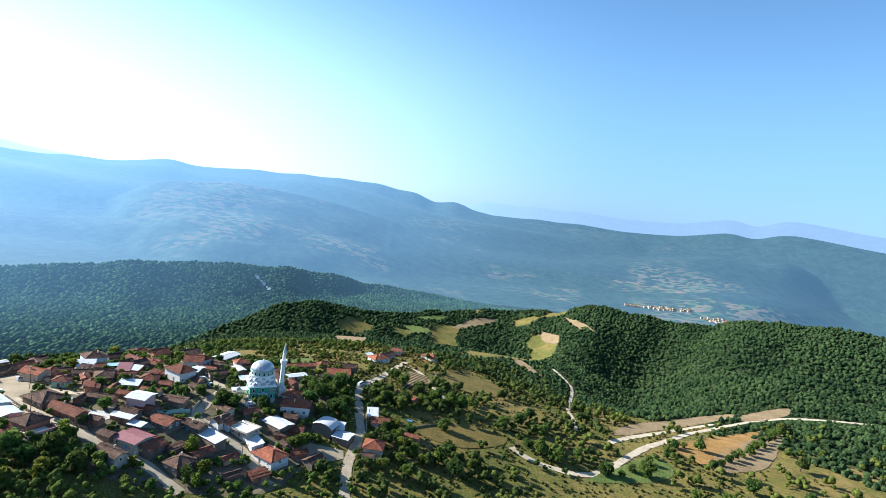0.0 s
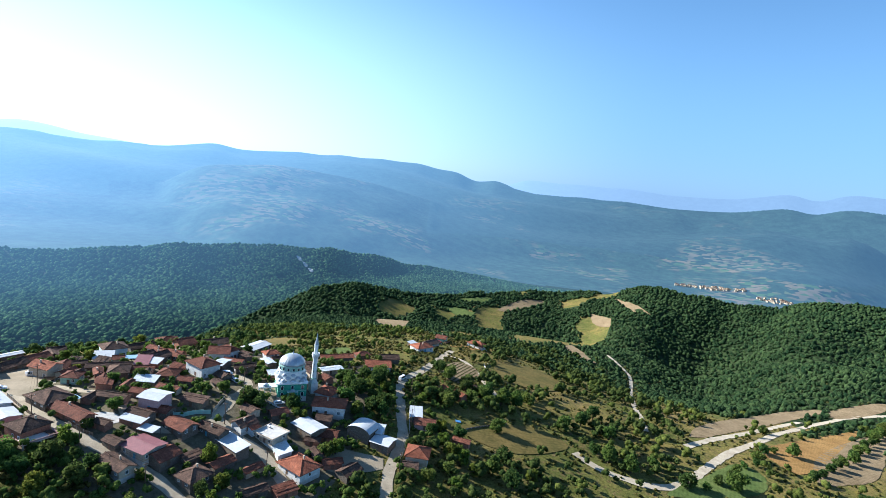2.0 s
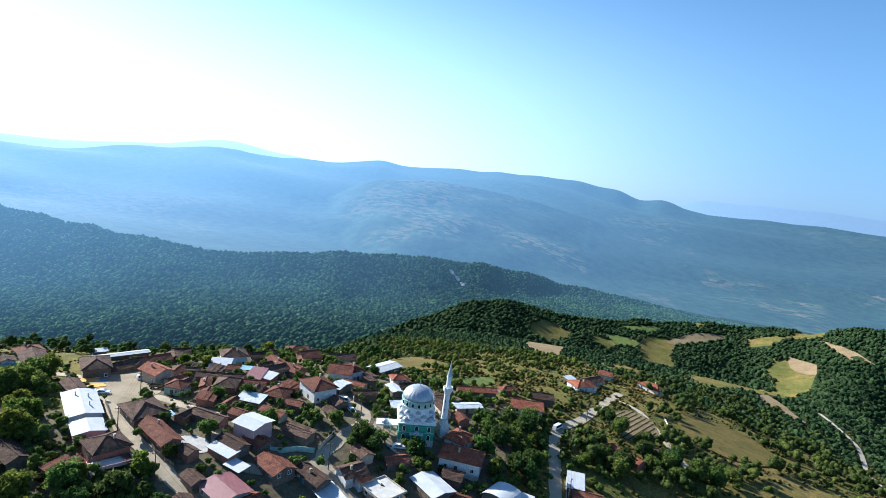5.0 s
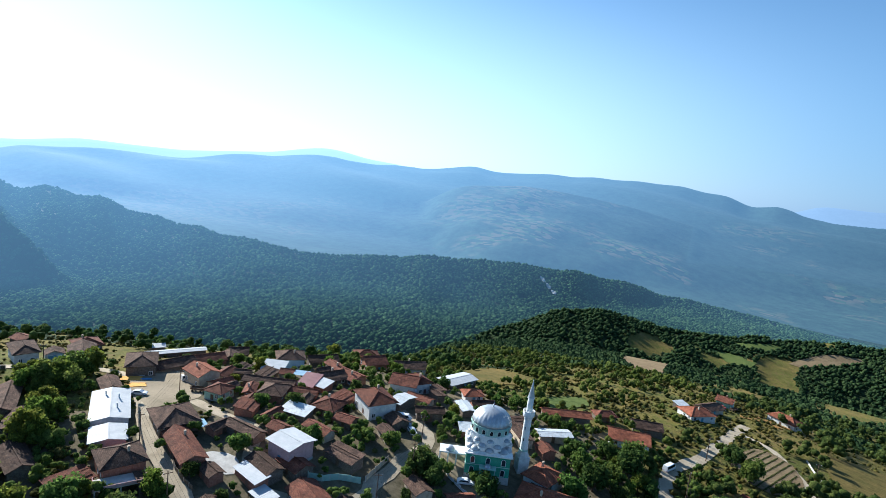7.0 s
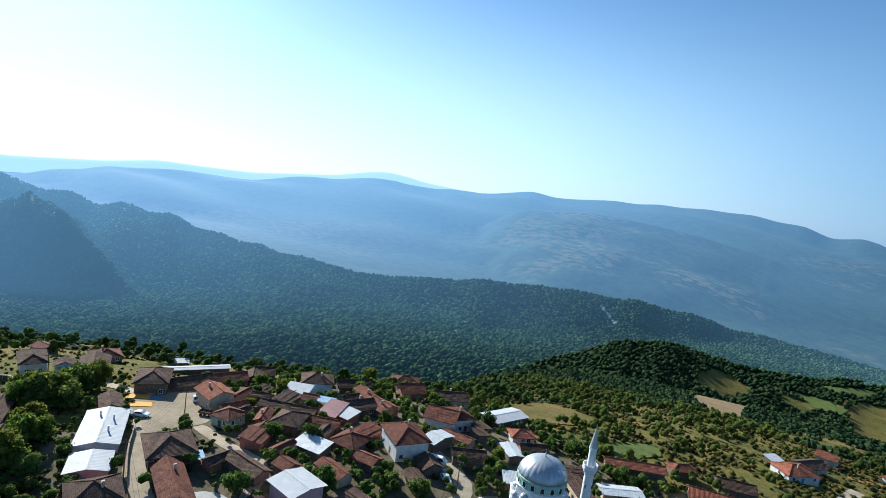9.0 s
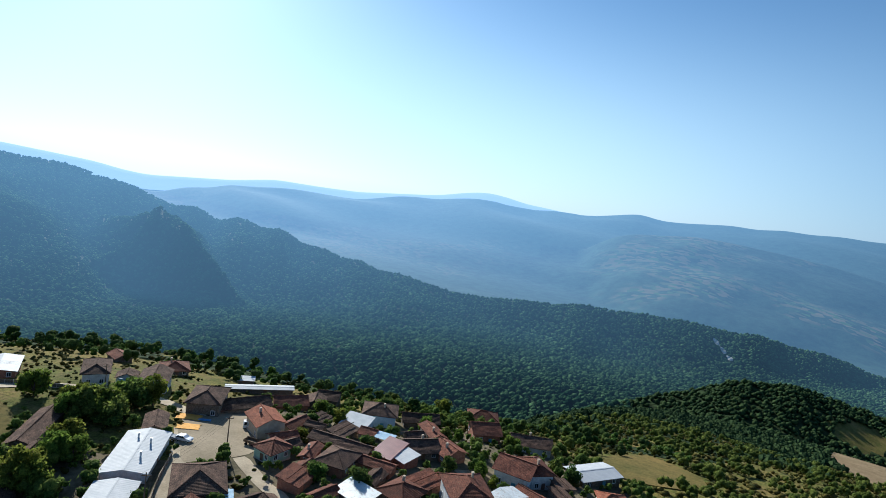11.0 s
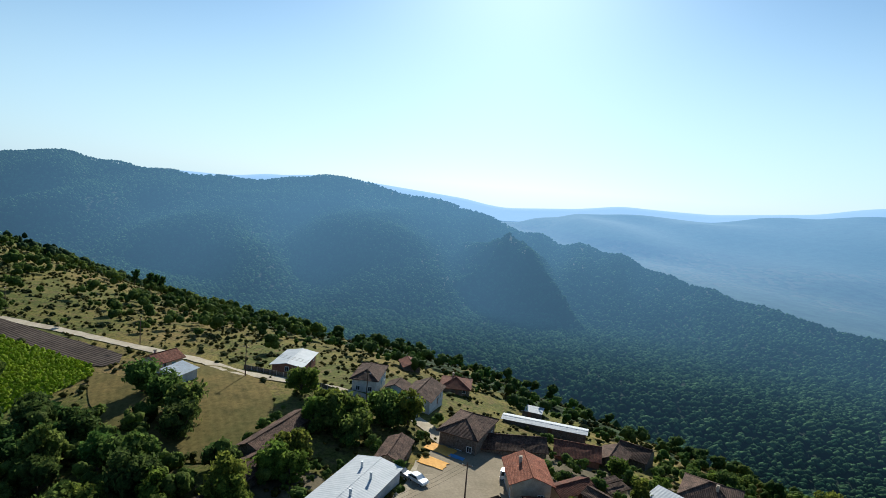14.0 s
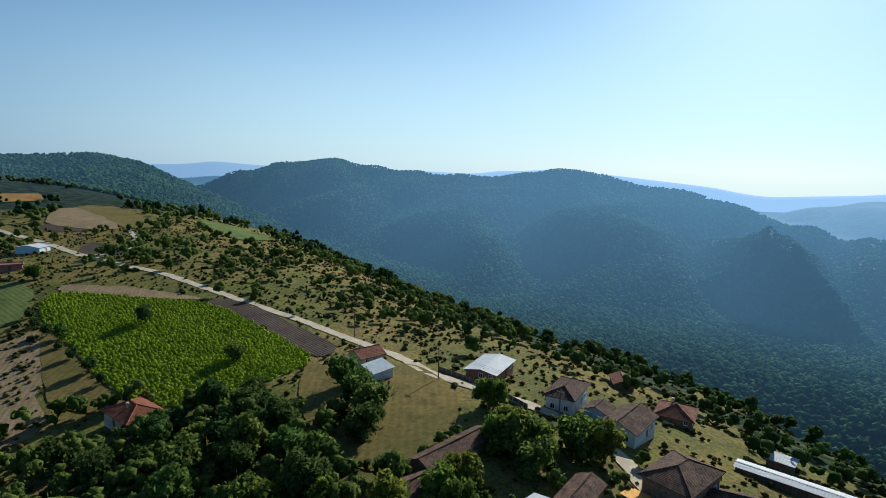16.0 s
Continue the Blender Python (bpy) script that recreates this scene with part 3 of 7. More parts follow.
HAZE_RANGE = [(-70, 4740, 1.9), (-39, 4740, 2.0), (-35, 4740, 2.2), (-33, 4740, 2.4), (-31, 4740, 2.6), (-29, 4740, 2.6), (-27, 4740, 1.6), (-25, 4740, 2.2), (-23, 4740, 1.7), (-21, 4740, 1.2), (-19, 4740, 1.0), (-17, 4740, 0.9), (-15, 4740, 0.8), (-13, 4740, 0.9), (-11, 4740, 1.0), (-9, 4740, 0.8), (-7, 4740, 0.9), (-5, 4740, 0.7), (-3, 4740, 0.7), (-1, 4740, 0.7), (1, 4740, -0.3), (3, 4740, -0.5), (34, 4740, -0.5), (38, 4740, -0.1), (41, 4740, 0.1), (43, 4740, 0.5), (45, 4740, 0.7), (47, 4740, 0.4), (50, 4740, -0.3), (54, 4740, -0.7), (58, 4740, -1.1), (62, 4740, -1.1), (66, 4740, -1.0), (70, 4740, -1.6), (77, 4740, -2.1), (79, 4740, -1.9), (81, 4740, -1.5), (83, 4740, -1.3), (95, 4740, -0.2), (97, 4740, -0.3), (99, 4740, -0.5), (101, 4740, -0.5), (103, 4740, -0.8), (105, 4740, -0.9), (107, 4740, -0.8), (123, 4740, -0.6), (125, 4740, -0.6), (129, 4740, -0.3), (131, 4740, -0.6), (133, 4740, -0.7), (135, 4740, -0.7), (140, 4740, -0.6), (160, 4740, -0.7)]


def crest(ridge, az):
    b = np.array(ridge, float)
    # a smoothed run along the crest, so that it has no kinks
    g = np.arange(b[0, 0], b[-1, 0] + 0.01, 0.5)
    dist, ang = np.interp(g, b[:, 0], b[:, 1]), np.interp(g, b[:, 0], b[:, 2])
    ker = np.array([1, 2, 3, 2, 1]) / 9.0
    dist, ang = (np.convolve(np.pad(v, 2, mode="edge"), ker, mode="valid") for v in (dist, ang))
    wide = 15
    soft = np.convolve(np.pad(ang, wide, mode="edge"), np.hanning(2 * wide + 3)[1:-1] / np.hanning(2 * wide + 3).sum(), mode="valid")
    d = np.interp(az, g, dist)
    z = CZ + d * np.tan(np.radians(np.interp(az, g, ang)))
    z_soft = CZ + d * np.tan(np.radians(np.interp(az, g, soft)))
    off = (np.maximum(b[0, 0] - az, 0) + np.maximum(az - b[-1, 0], 0)) * 25.0
    return d, z - off, z_soft - off


def smooth_max(a, b, k):
    h = np.clip(0.5 + 0.5 * (a - b) / k, 0, 1)
    return b * (1 - h) + a * h + k * h * (1 - h)


def wave(x, y, s, seed):
    """A cheap rolling unevenness, about -1 to 1."""
    r = np.random.RandomState(seed)
    out = 0
    for i in range(7):
        a, p, q = r.uniform(0, 6.283), r.uniform(0, 6.283), s * r.uniform(0.6, 1.6)
        out = out + np.sin((x * np.cos(a) + y * np.sin(a)) * 6.283 / q + p)
    return out / 4.0


def polar(x, y):
    return np.degrees(np.arctan2(-(x - CX), y - CY)), np.hypot(x - CX, y - CY)


def height(x, y):
    x, y = np.asarray(x, float), np.asarray(y, float)
    az, d = polar(x, y)
    az = np.where(az < -160, az + 360, az)
    near = near_height(x, y)
    # the ground breaks away steeply past the brow on the valley side
    past = np.clip((np.interp(y, [-122, -61, -20, 10, 40, 80, 120, 160, 300], [-258, -232, -192, -152, -106, -78, -85, -110, -170]) - x) * np.clip((y + 150) / 60, 0, 1) / 200, 0, 1)
    near = near - 60 * past * past * (3 - 2 * past)
    floor = -175 - 115 * np.clip((d - 700) / 1500, 0, 1) + 6 * wave(x, y, 900, 3)
    rising = np.clip((az - 100) / 45, 0, 1)
    floor = floor * (1 - rising) + np.maximum(floor, -60) * rising
    reach = 560 + 620 * np.clip((az - 120) / 14, 0, 1) * np.clip((172 - az) / 10, 0, 1)
    fade = np.clip((d - reach) / 300, 0, 1)
    fade = fade * fade * (3 - 2 * fade)
    behind = np.clip((np.abs(az - 45) - 100) / 20, 0, 1)
    z = near * (1 - fade) + (floor * (1 - behind) - 20 * behind) * fade
    for ridge, front, back, k, rough, size in ((MOUND, 0.16, 0.42, 12, 2.0, 140), (WOODED_HILL, 0.27, 0.40, 25, 14, 420), (SHOULDER, 0.17, 0.4, 25, 8, 500), (FAR_RANGE, 0.20, 0.5, 30, 34, 900), (MID_RANGE, 0.24, 0.4, 15, 14, 450), (HAZE_RANGE, 0.5, 0.5, 10, 0, 900)):
        cd, cz, soft = crest(ridge, az)
        run = cd - d
        # lower down, the slope forgets the small dips of its skyline
        low = np.clip((run - 60) / 500.0, 0, 1)
        cz = cz + (soft - cz) * low * low * (3 - 2 * low)
        h = cz - np.where(run > 0, run * front, -run * back)
        bulge = np.clip(np.abs(run) / 250.0, 0, 1) * rough
        h = h + bulge * wave(x, y, size, int(size) + 1)
        if ridge is WOODED_HILL:
            # gullies down the slope, and the rocky spur
            h = h + np.clip(run / 500.0, 0, 1) * 30 * np.sin(np.radians(az * 22) + 2.2 * wave(x, y, 500, 77)) * np.clip((d - 700) / 300, 0, 1)
            u, v = (x + 1330) * 0.94 + (y - 235) * 0.34, -(x + 1330) * 0.34 + (y - 235) * 0.94
            h = h + 120 * np.clip(1 - np.abs(v) / (150 - 0.18 * u) - np.clip(-u, 0, None) / 260 - np.clip(u, 0, None) / 420, 0, 1) * (1 + 0.12 * wave(x, y, 55, 78)) * (np.hypot(u, v) < 420)
        z = smooth_max(z, h, k)
    # the wooded gully east of the village, and the bank across it
    off = x - np.interp(y, [54, 123, 211, 332, 468, 615], [184, 215, 250, 283, 322, 370])
    along = np.clip((y - 175) / 110, 0, 1) * np.clip((640 - y) / 140, 0, 1)
    return z + along * (16 * np.exp(-((off - 115) / 65) ** 2) - 19 * np.exp(-(off / 50) ** 2))

# ---------------------------------------------------------------- ground
def mesh_np(name, verts, faces, material, smooth=False):
    """A mesh from arrays; faces have the same number of corners each."""
    verts, faces = np.asarray(verts, np.float32), np.asarray(faces, np.int32)
    me = bpy.data.meshes.new(name)
    n, k = faces.shape
    me.vertices.add(len(verts))
    me.vertices.foreach_set("co", verts.ravel())
    me.loops.add(n * k)
    me.loops.foreach_set("vertex_index", faces.ravel())
    me.polygons.add(n)
    me.polygons.foreach_set("loop_start", np.arange(0, n * k, k, dtype=np.int32))
    me.polygons.foreach_set("use_smooth", np.full(n, smooth))
    for m in material if isinstance(material, list) else [material]:
        me.materials.append(m)
    me.update(calc_edges=True)
    me.validate()
    return me


def sheet(rad, az, name, materials):
    A2, R2 = np.meshgrid(np.radians(az), rad)
    x, y = CX - np.sin(A2) * R2, CY + np.cos(A2) * R2
    z = height(x, y)
    n, m = x.shape
    i, j = np.meshgrid(np.arange(n - 1), np.arange(m), indexing="ij")
    j2 = (j + 1) % m
    f = np.stack([i * m + j, i * m + j2, (i + 1) * m + j2, (i + 1) * m + j], -1).reshape(-1, 4)
    return mesh_np(name, np.stack([x, y, z], -1).reshape(-1, 3), f, materials, True), x, y


AZ = np.concatenate([np.arange(-62, 168, 0.4), np.arange(168, 298, 2.0)])
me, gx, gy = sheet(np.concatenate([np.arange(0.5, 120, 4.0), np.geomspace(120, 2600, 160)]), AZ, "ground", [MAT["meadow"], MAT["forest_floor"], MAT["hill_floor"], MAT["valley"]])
paz, pd = polar(gx, gy)
paz = np.where(paz < -62, paz + 360, paz)
hill_d = crest(WOODED_HILL, paz)[0]
mound_d = crest(MOUND, paz)[0]
kind = np.zeros(gx.shape, np.int32)
kind[(paz < 42) & (pd > np.where(paz < -15, 350, 430)) & (pd < mound_d + 250) & ((wave(gx, gy, 120, 8) > -0.3) | (paz > 14) | (paz < -15))] = 1
brow = np.interp(gy, [-122, -101, -61, -4, 58, 119], [-232, -222, -198, -150, -85, -45])
kind[(gx < brow) & (gy > -140) & (pd < 620) & (wave(gx, gy, 45, 27) > -0.35)] = 1
kind[(paz < 27) & (pd >= mound_d + 250)] = 3
kind[(paz > 6) & (pd >= mound_d + 60) & (pd < hill_d)] = 2
kind[(paz > -14) & (paz < 137) & (pd > np.where(paz < 27, 1150, 600 + 200 * (paz > 95))) & (pd < hill_d + 120)] = 2
kind[(paz > 118) & (pd > 1150)] = 2
kind[(pd > hill_d + 120) & (paz < 90) & (pd > 1000)] = 3
me.polygons.foreach_set("material_index", kind[:-1, :].ravel())
ground = tagged(new("ground", me), "rolling dry farmland and wooded slopes round a hill village", "ground", kind="structure")

# far mountain sheets, their materials emitting a painted haze
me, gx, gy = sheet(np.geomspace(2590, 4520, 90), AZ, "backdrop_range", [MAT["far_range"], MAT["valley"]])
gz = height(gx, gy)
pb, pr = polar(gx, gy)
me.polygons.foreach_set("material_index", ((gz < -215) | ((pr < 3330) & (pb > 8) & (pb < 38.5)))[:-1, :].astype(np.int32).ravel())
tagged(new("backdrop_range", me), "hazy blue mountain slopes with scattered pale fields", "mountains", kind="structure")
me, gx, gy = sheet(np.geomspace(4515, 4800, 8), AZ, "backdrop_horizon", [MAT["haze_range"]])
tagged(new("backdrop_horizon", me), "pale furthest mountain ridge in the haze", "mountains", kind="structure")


# ---------------------------------------------------------------- roads, square and fields, laid on the ground
def resample(points, step, closed=False):
    """A Catmull-Rom line through the points."""
    p = [np.array(q, float) for q in points]
    n = len(p)
    out = []
    for i in range(n if closed else n - 1):
        a, b = p[i], p[(i + 1) % n]
        before = p[(i - 1) % n] if closed or i else a
        after = p[(i + 2) % n] if closed or i + 2 < n else b
        cuts = max(1, int(np.linalg.norm(b - a) / step))
        for k in range(cuts):
            t = k / cuts
            out.append(0.5 * (2 * a + (b - before) * t + (2 * before - 5 * a + 4 * b - after) * t * t + (3 * a - before - 3 * b + after) * t ** 3))
    if not closed:
        out.append(p[-1])
    return np.array(out)


ROADS, FIELDS = [], []


def road(name, label, material, width, points, lift=0.19):
    c = resample(points, 2.5)
    t = np.gradient(c, axis=0)
    t /= np.linalg.norm(t, axis=1)[:, None] + 1e-9
    nrm = np.stack([-t[:, 1], t[:, 0]], 1)
    r = np.random.RandomState(int(abs(points[0][0] * 7 + points[0][1])) % 9999)
    cols = []
    for s in (-0.5, -0.25, 0.0, 0.25, 0.5):
        w = width * s * (1 + (0.10 * r.randn(len(c)) if abs(s) == 0.5 else 0))[:, None] if abs(s) == 0.5 else width * s
        q = c + nrm * w
        cols.append(np.column_stack([q, height(q[:, 0], q[:, 1]) + lift]))
    v = np.stack(cols, 1).reshape(-1, 3)
    i, j = np.meshgrid(np.arange(len(c) - 1), np.arange(4), indexing="ij")
    f = np.stack([i * 5 + j, i * 5 + j + 1, (i + 1) * 5 + j + 1, (i + 1) * 5 + j], -1).reshape(-1, 4)[:, ::-1]
    ROADS.append((c, width))
    return tagged(new(name, mesh_np(name, v, f, MAT[material], True)), label, "road", kind="structure")


def inside(poly, x, y):
    poly = np.asarray(poly, float)
    res = np.zeros(np.shape(x), bool)
    for (x1, y1), (x2, y2) in zip(poly, np.roll(poly, -1, axis=0)):
        cross = ((y1 > y) != (y2 > y)) & (x < (x2 - x1) * (y - y1) / (y2 - y1 + 1e-12) + x1)
        res ^= cross
    return res


def field(name, label, material, points, lift=0.2, step=4.0, block_trees=True):
    line = resample(points, step, True)
    r = np.random.RandomState(int(abs(points[0][0] * 3 + points[0][1])) % 9999)
    line = line + r.uniform(-0.25, 0.25, line.shape) * step * 0.4
    bm = bmesh.new()
    vs = [bm.verts.new((x, y, 0)) for x, y in line]
    face = bm.faces.new(vs)
    if face.calc_area() and face.normal.z < 0:
        face.normal_flip()
    bmesh.ops.triangulate(bm, faces=bm.faces[:])
    for _ in range(4):
        long_edges = [e for e in bm.edges if e.calc_length() > step * 2.2]
        if not long_edges:
            break
        bmesh.ops.subdivide_edges(bm, edges=long_edges, cuts=1)
        bmesh.ops.triangulate(bm, faces=bm.faces[:])
    bm.normal_update()
    co = np.array([v.co[:] for v in bm.verts])
    z = height(co[:, 0], co[:, 1]) + lift
    for v, h in zip(bm.verts, z):
        v.co.z = h
    for f in bm.faces:
        if f.normal.z < 0:
            f.normal_flip()
        f.smooth = True
    me = bpy.data.meshes.new(name)
    bm.to_mesh(me)
    bm.free()
    me.materials.append(MAT[material])
    if block_trees:
        FIELDS.append(line)
    return tagged(new(name, me), label, "field", kind="structure")


road("road", "dusty pale lane running down between the houses", "earth_road", 4.0, [(-101.7, -55.5), (-92.8, -58.1), (-82.1, -62.8), (-69.6, -68.8), (-59.2, -71.6), (-42.3, -75.6), (-28.2, -76.9), (-15.7, -80.2), (-0.8, -86.3)])
road("road", "pale road along the hillside out of the village", "chalk_track", 3.8, [(-330, -700), (-285, -540), (-252.2, -417.7), (-235.3, -357.4), (-219.5, -316.1), (-208.6, -276.1), (-203.9, -247.2), (-197.3, -222.8), (-192.3, -203.2), (-181.5, -166.3), (-171.9, -144.4), (-158.7, -118.2), (-147.9, -104), (-143.2, -93.4), (-138.8, -81), (-134, -69), (-128, -60.4), (-120, -54), (-110, -50)])
road("road", "narrow village street past the mosque", "earth_road", 4.2, [(-55.6, -2.6), (-41.4, -8.5), (-30.8, -9.7), (-22.1, -14.5), (-18.5, -19.5), (-19.0, -26.2), (-18.3, -36.7), (-17.3, -45.1), (-7.3, -50.0), (4.8, -53.8), (14.5, -61.3), (24.0, -69.4)])
road("road", "narrow lane behind the pink house", "earth_road", 3.2, [(-80.9, -49.2), (-67.2, -49.2), (-54.1, -48.6), (-44.4, -58.0), (-33.3, -62.3), (-19.3, -54.6), (-17.5, -45.6)])
road("road", "street lined with houses running north out of the village", "earth_road", 4.2, [(52, -66), (47.5, -41.6), (47.5, -19), (41.9, 2.6), (36.5, 30.8), (42.7, 56.9), (48, 98), (51.5, 122)])
road("road", "pale track dropping along the slope", "chalk_track", 3.4, [(49.8, 103.9), (62.5, 97.3), (76, 63.8), (84.9, 46.6)])
road("road", "pale stony track on the far side of the gully", "chalk_track", 3.0, [(198.3, 373.9), (204.4, 313.3), (201.7, 271.7), (168.5, 123.5), (162.7, 74.5), (160.9, 57.2)])
road("road", "winding chalky farm track", "chalk_track", 4.2, [(120.1, 13.5), (127.6, 7), (136.4, 4), (153.8, 2.9), (167, 10.9), (182, 28.8), (200.2, 51), (221.8, 73), (248.3, 104.9), (295.8, 151.1), (342, 180.6), (432, 190.6)])
road("road", "pale branch of the farm track between bushes", "chalk_track", 4.0, [(178.3, 48.2), (192.8, 61.9), (222.9, 89.7), (259, 127.8), (280.4, 148.4)])
road("road", "faint cart track between the fields", "chalk_track", 2.6, [(-215.5, -311.1), (-226, -297.5), (-243, -305.5), (-265.9, -327.4), (-293.3, -363.4)])

field("village_ground", "dark trodden earth and garden soil between the houses", "village_soil", [(-116.1, -31.7), (-86.4, 31.3), (-54.7, 40.6), (-14.2, 33.3), (25.6, 39.3), (27.7, -1.9), (32.0, -35.8), (23.7, -75.1), (-25.9, -91.0), (-73.8, -98.0), (-98.6, -84.4), (-84.1, -62.4), (-85.6, -42.4), (-101.3, -32.8)], 0.11, 3.0, False)
field("pavement", "broad bare village square of beaten pale earth", "yard", [(-115.5, -50.3), (-116.5, -41.5), (-109.9, -32.4), (-98.9, -35.5), (-90.2, -40.2), (-83.6, -43.6), (-81.3, -51.1), (-82.4, -60.4), (-92.6, -59.0), (-103.9, -55.6)], 0.20, 3.0)
field("ground_patch", "pale concrete courtyard between the houses", "concrete", [(-54.2, -63.6), (-48.3, -67.2), (-42.5, -63.4), (-47.4, -59.4)], 0.2, 2.0)
field("ground_patch", "bare earth yard beside the white barns", "yard", [(24.4, -33.4), (29.7, -35.8), (43.4, -34.6), (44.9, -40.1), (30.2, -50.5), (21.7, -45.3)], 0.20, 3.0)
field("ground_patch", "bare earth forecourt of the mosque", "yard", [(-13.8, -11.0), (-5.1, -11.9), (-4.3, -21.5), (6.7, -23.5), (3.7, -27.9), (-12.3, -22.5), (-16.0, -17.3)], 0.20, 3.0)
field("field", "ochre stubble field bordered by hedges", "field_orange", [(222.5, 65.4), (261.6, 101), (308, 136.6), (293.5, 115.3), (233.6, 42.8), (218.9, 52.4)])
field("field", "dry tan field above the farm track", "field_tan", [(189.3, 75.4), (234.4, 133), (287.5, 183), (317.5, 189.1), (277.2, 151.8), (194.2, 67.1)])
field("field", "dry tan field on the slope", "field_tan", [(321.3, 189.2), (366.9, 210.8), (354.3, 189.4), (314.3, 169.2)])
field("field", "green pasture below the farm track", "field_green", [(157.2, -1.8), (177.3, 19), (199.2, 39), (207.7, 29.9), (197.2, 12)])
field("field", "pale dry field at the foot of the slope", "field_tan", [(259.4, 79.7), (320.2, 133.4), (274.2, 58.3), (247, 37.1), (232.1, 36.6)])
field("field", "bright green sunflower field in rows", "field_crop", [(-149.7, -246.6), (-166.7, -261.1), (-173.8, -230), (-179.9, -201), (-165.7, -167.2), (-148.5, -139.9), (-137, -138.9), (-125.7, -145.3), (-115.6, -153.4), (-118.8, -179.7), (-133.4, -211.1)])
field("field", "dark ploughed strip beside the crop field", "field_plough", [(-182.9, -205.4), (-188.7, -192.4), (-174.8, -162.4), (-159.8, -137.8), (-148.9, -138.5), (-166.6, -167.8)])
field("field", "tan harvested strip behind the crop field", "field_tan", [(-175.2, -268), (-180.7, -251.5), (-183.8, -232.8), (-183.4, -207.3), (-174.4, -231.6), (-168.2, -258.4)])
field("field", "dry yellow meadow behind the barns", "field_olive", [(-112.5, -111.7), (-151.7, -112.6), (-138.6, -94.9), (-118.1, -88.1), (-99.0, -93.0), (-98.8, -98.9), (-103.8, -109.5)])
field("field", "dry mown patch between trees", "field_olive", [(-143.6, -138.3), (-140.8, -127.8), (-124.4, -116.4), (-113.2, -119.2), (-126.2, -129.3)])
field("field", "bare brown earth at the edge of the farmland", "field_tan", [(-129, -236), (-139, -235), (-127, -208), (-111, -197), (-104, -182), (-92, -180), (-84, -205), (-105, -245)], 0.16, 6.0, False)
field("field", "olive grass between the hedge and the bare earth", "field_olive", [(-140, -232), (-135, -218), (-118, -181), (-109, -175), (-110, -190), (-123, -210)], 0.22)
field("field", "green pasture past the hedge of the crop field", "field_green", [(-172, -296), (-167, -273), (-149, -252), (-138, -249), (-145, -280)])
field("field", "freshly ploughed strip on the ridge", "field_plough", [(-270, -412), (-299, -411), (-287, -380), (-268, -372), (-261, -385)], 0.34, 8.0)
field("field", "dark tilled plot beside the cart track", "field_plough", [(-222, -317), (-244, -335), (-238, -312), (-222, -300)], 0.24)
field("field", "ochre stubble field far along the ridge", "field_orange", [(-407.9, -649), (-435.7, -632.2), (-407.7, -591.7), (-377.9, -604.9)], 0.6, 20)
field("field", "brown tilled field along the ridge", "field_tan", [(-285.2, -423.6), (-359.6, -495.4), (-301.1, -381), (-276.6, -362.3)], 0.5, 14)
field("field", "green strip of pasture at the edge of the slope", "field_green", [(-387.4, -384.8), (-393.8, -362.4), (-371.7, -307.3), (-311.7, -286), (-327.8, -328.1)], 0.5, 14)
field("field", "yellowish strip beside the ridge road", "field_olive", [(-365.1, -498.5), (-391.8, -485.3), (-324.5, -358.8), (-290.8, -357.9), (-303.1, -383.3)], 0.4, 10)
field("field", "bare brown field on the knoll", "field_tan", [(-65.5, 395.4), (-64.9, 484), (-42, 503.2), (-18.4, 346.6), (-20.7, 272.5), (-44.1, 329.4)], 0.5, 14)
field("field", "green field near the top of the knoll", "field_green", [(6.4, 661.7), (32.8, 676.4), (61.7, 698.4), (46.2, 662), (22.3, 654.3)], 0.5, 14)
field("field", "tan field on the brow of the knoll", "field_tan", [(71.4, 649.2), (88.2, 678.1), (111.2, 713.1), (152.7, 737.6), (127.7, 694.4), (111.8, 675.3), (83.6, 647.2)], 0.5, 14)
field("field", "tan terrace field on the ridge", "field_tan", [(221.1, 664.7), (241.9, 616.7), (235, 580.6), (217.2, 624.5)], 0.5, 14)
field("field", "bare terrace field near the ridge top", "field_tan", [(259.7, 713.9), (281.8, 632.4), (290.8, 593), (272.5, 610.9)], 0.5, 14)
field("field", "green grass terrace on the knoll", "field_green", [(-12.4, 620.7), (18.9, 625.9), (40, 616.6), (34.7, 594.1), (10.2, 597.4)], 0.5, 14)
field("field", "sunlit grass slope below the village", "field_olive", [(-55.4, 54.1), (-58.5, 97.9), (-35.7, 90), (-26.7, 68.6), (-38.3, 47.3)], 0.3, 8)
field("field", "green garden plot with a thin hedge", "field_green", [(-13.8, 52.1), (-4.9, 73), (0.8, 62.2), (-6, 41.1)], 0.3, 6)
field("field", "yellow grass slope above the hamlet", "field_olive", [(13.3, 186), (14.4, 244), (20.6, 296.2), (53.5, 355.5), (63.2, 332.7), (32.8, 258.6), (24.2, 199.1)], 0.3, 10)
field("field", "round vine plot in rows inside the road bend", "field_tan", [(51.8, 73.7), (58.1, 92.3), (68.6, 88.9), (71.7, 67.1), (63.7, 51.7), (56, 52.5)], 0.25, 4)
field("field", "dry yellow-green grass below the street", "field_olive", [(67.7, 3.3), (82.2, 15.1), (100.3, 24.8), (117.9, 17.6), (100.1, 1), (82.1, -3.5)], 0.25, 5)
field("field", "brown grass clearing on the slope", "field_olive", [(81.3, 124.6), (111.6, 133.1), (123, 98.2), (101.8, 76.4), (82.2, 85.9)], 0.4, 10)
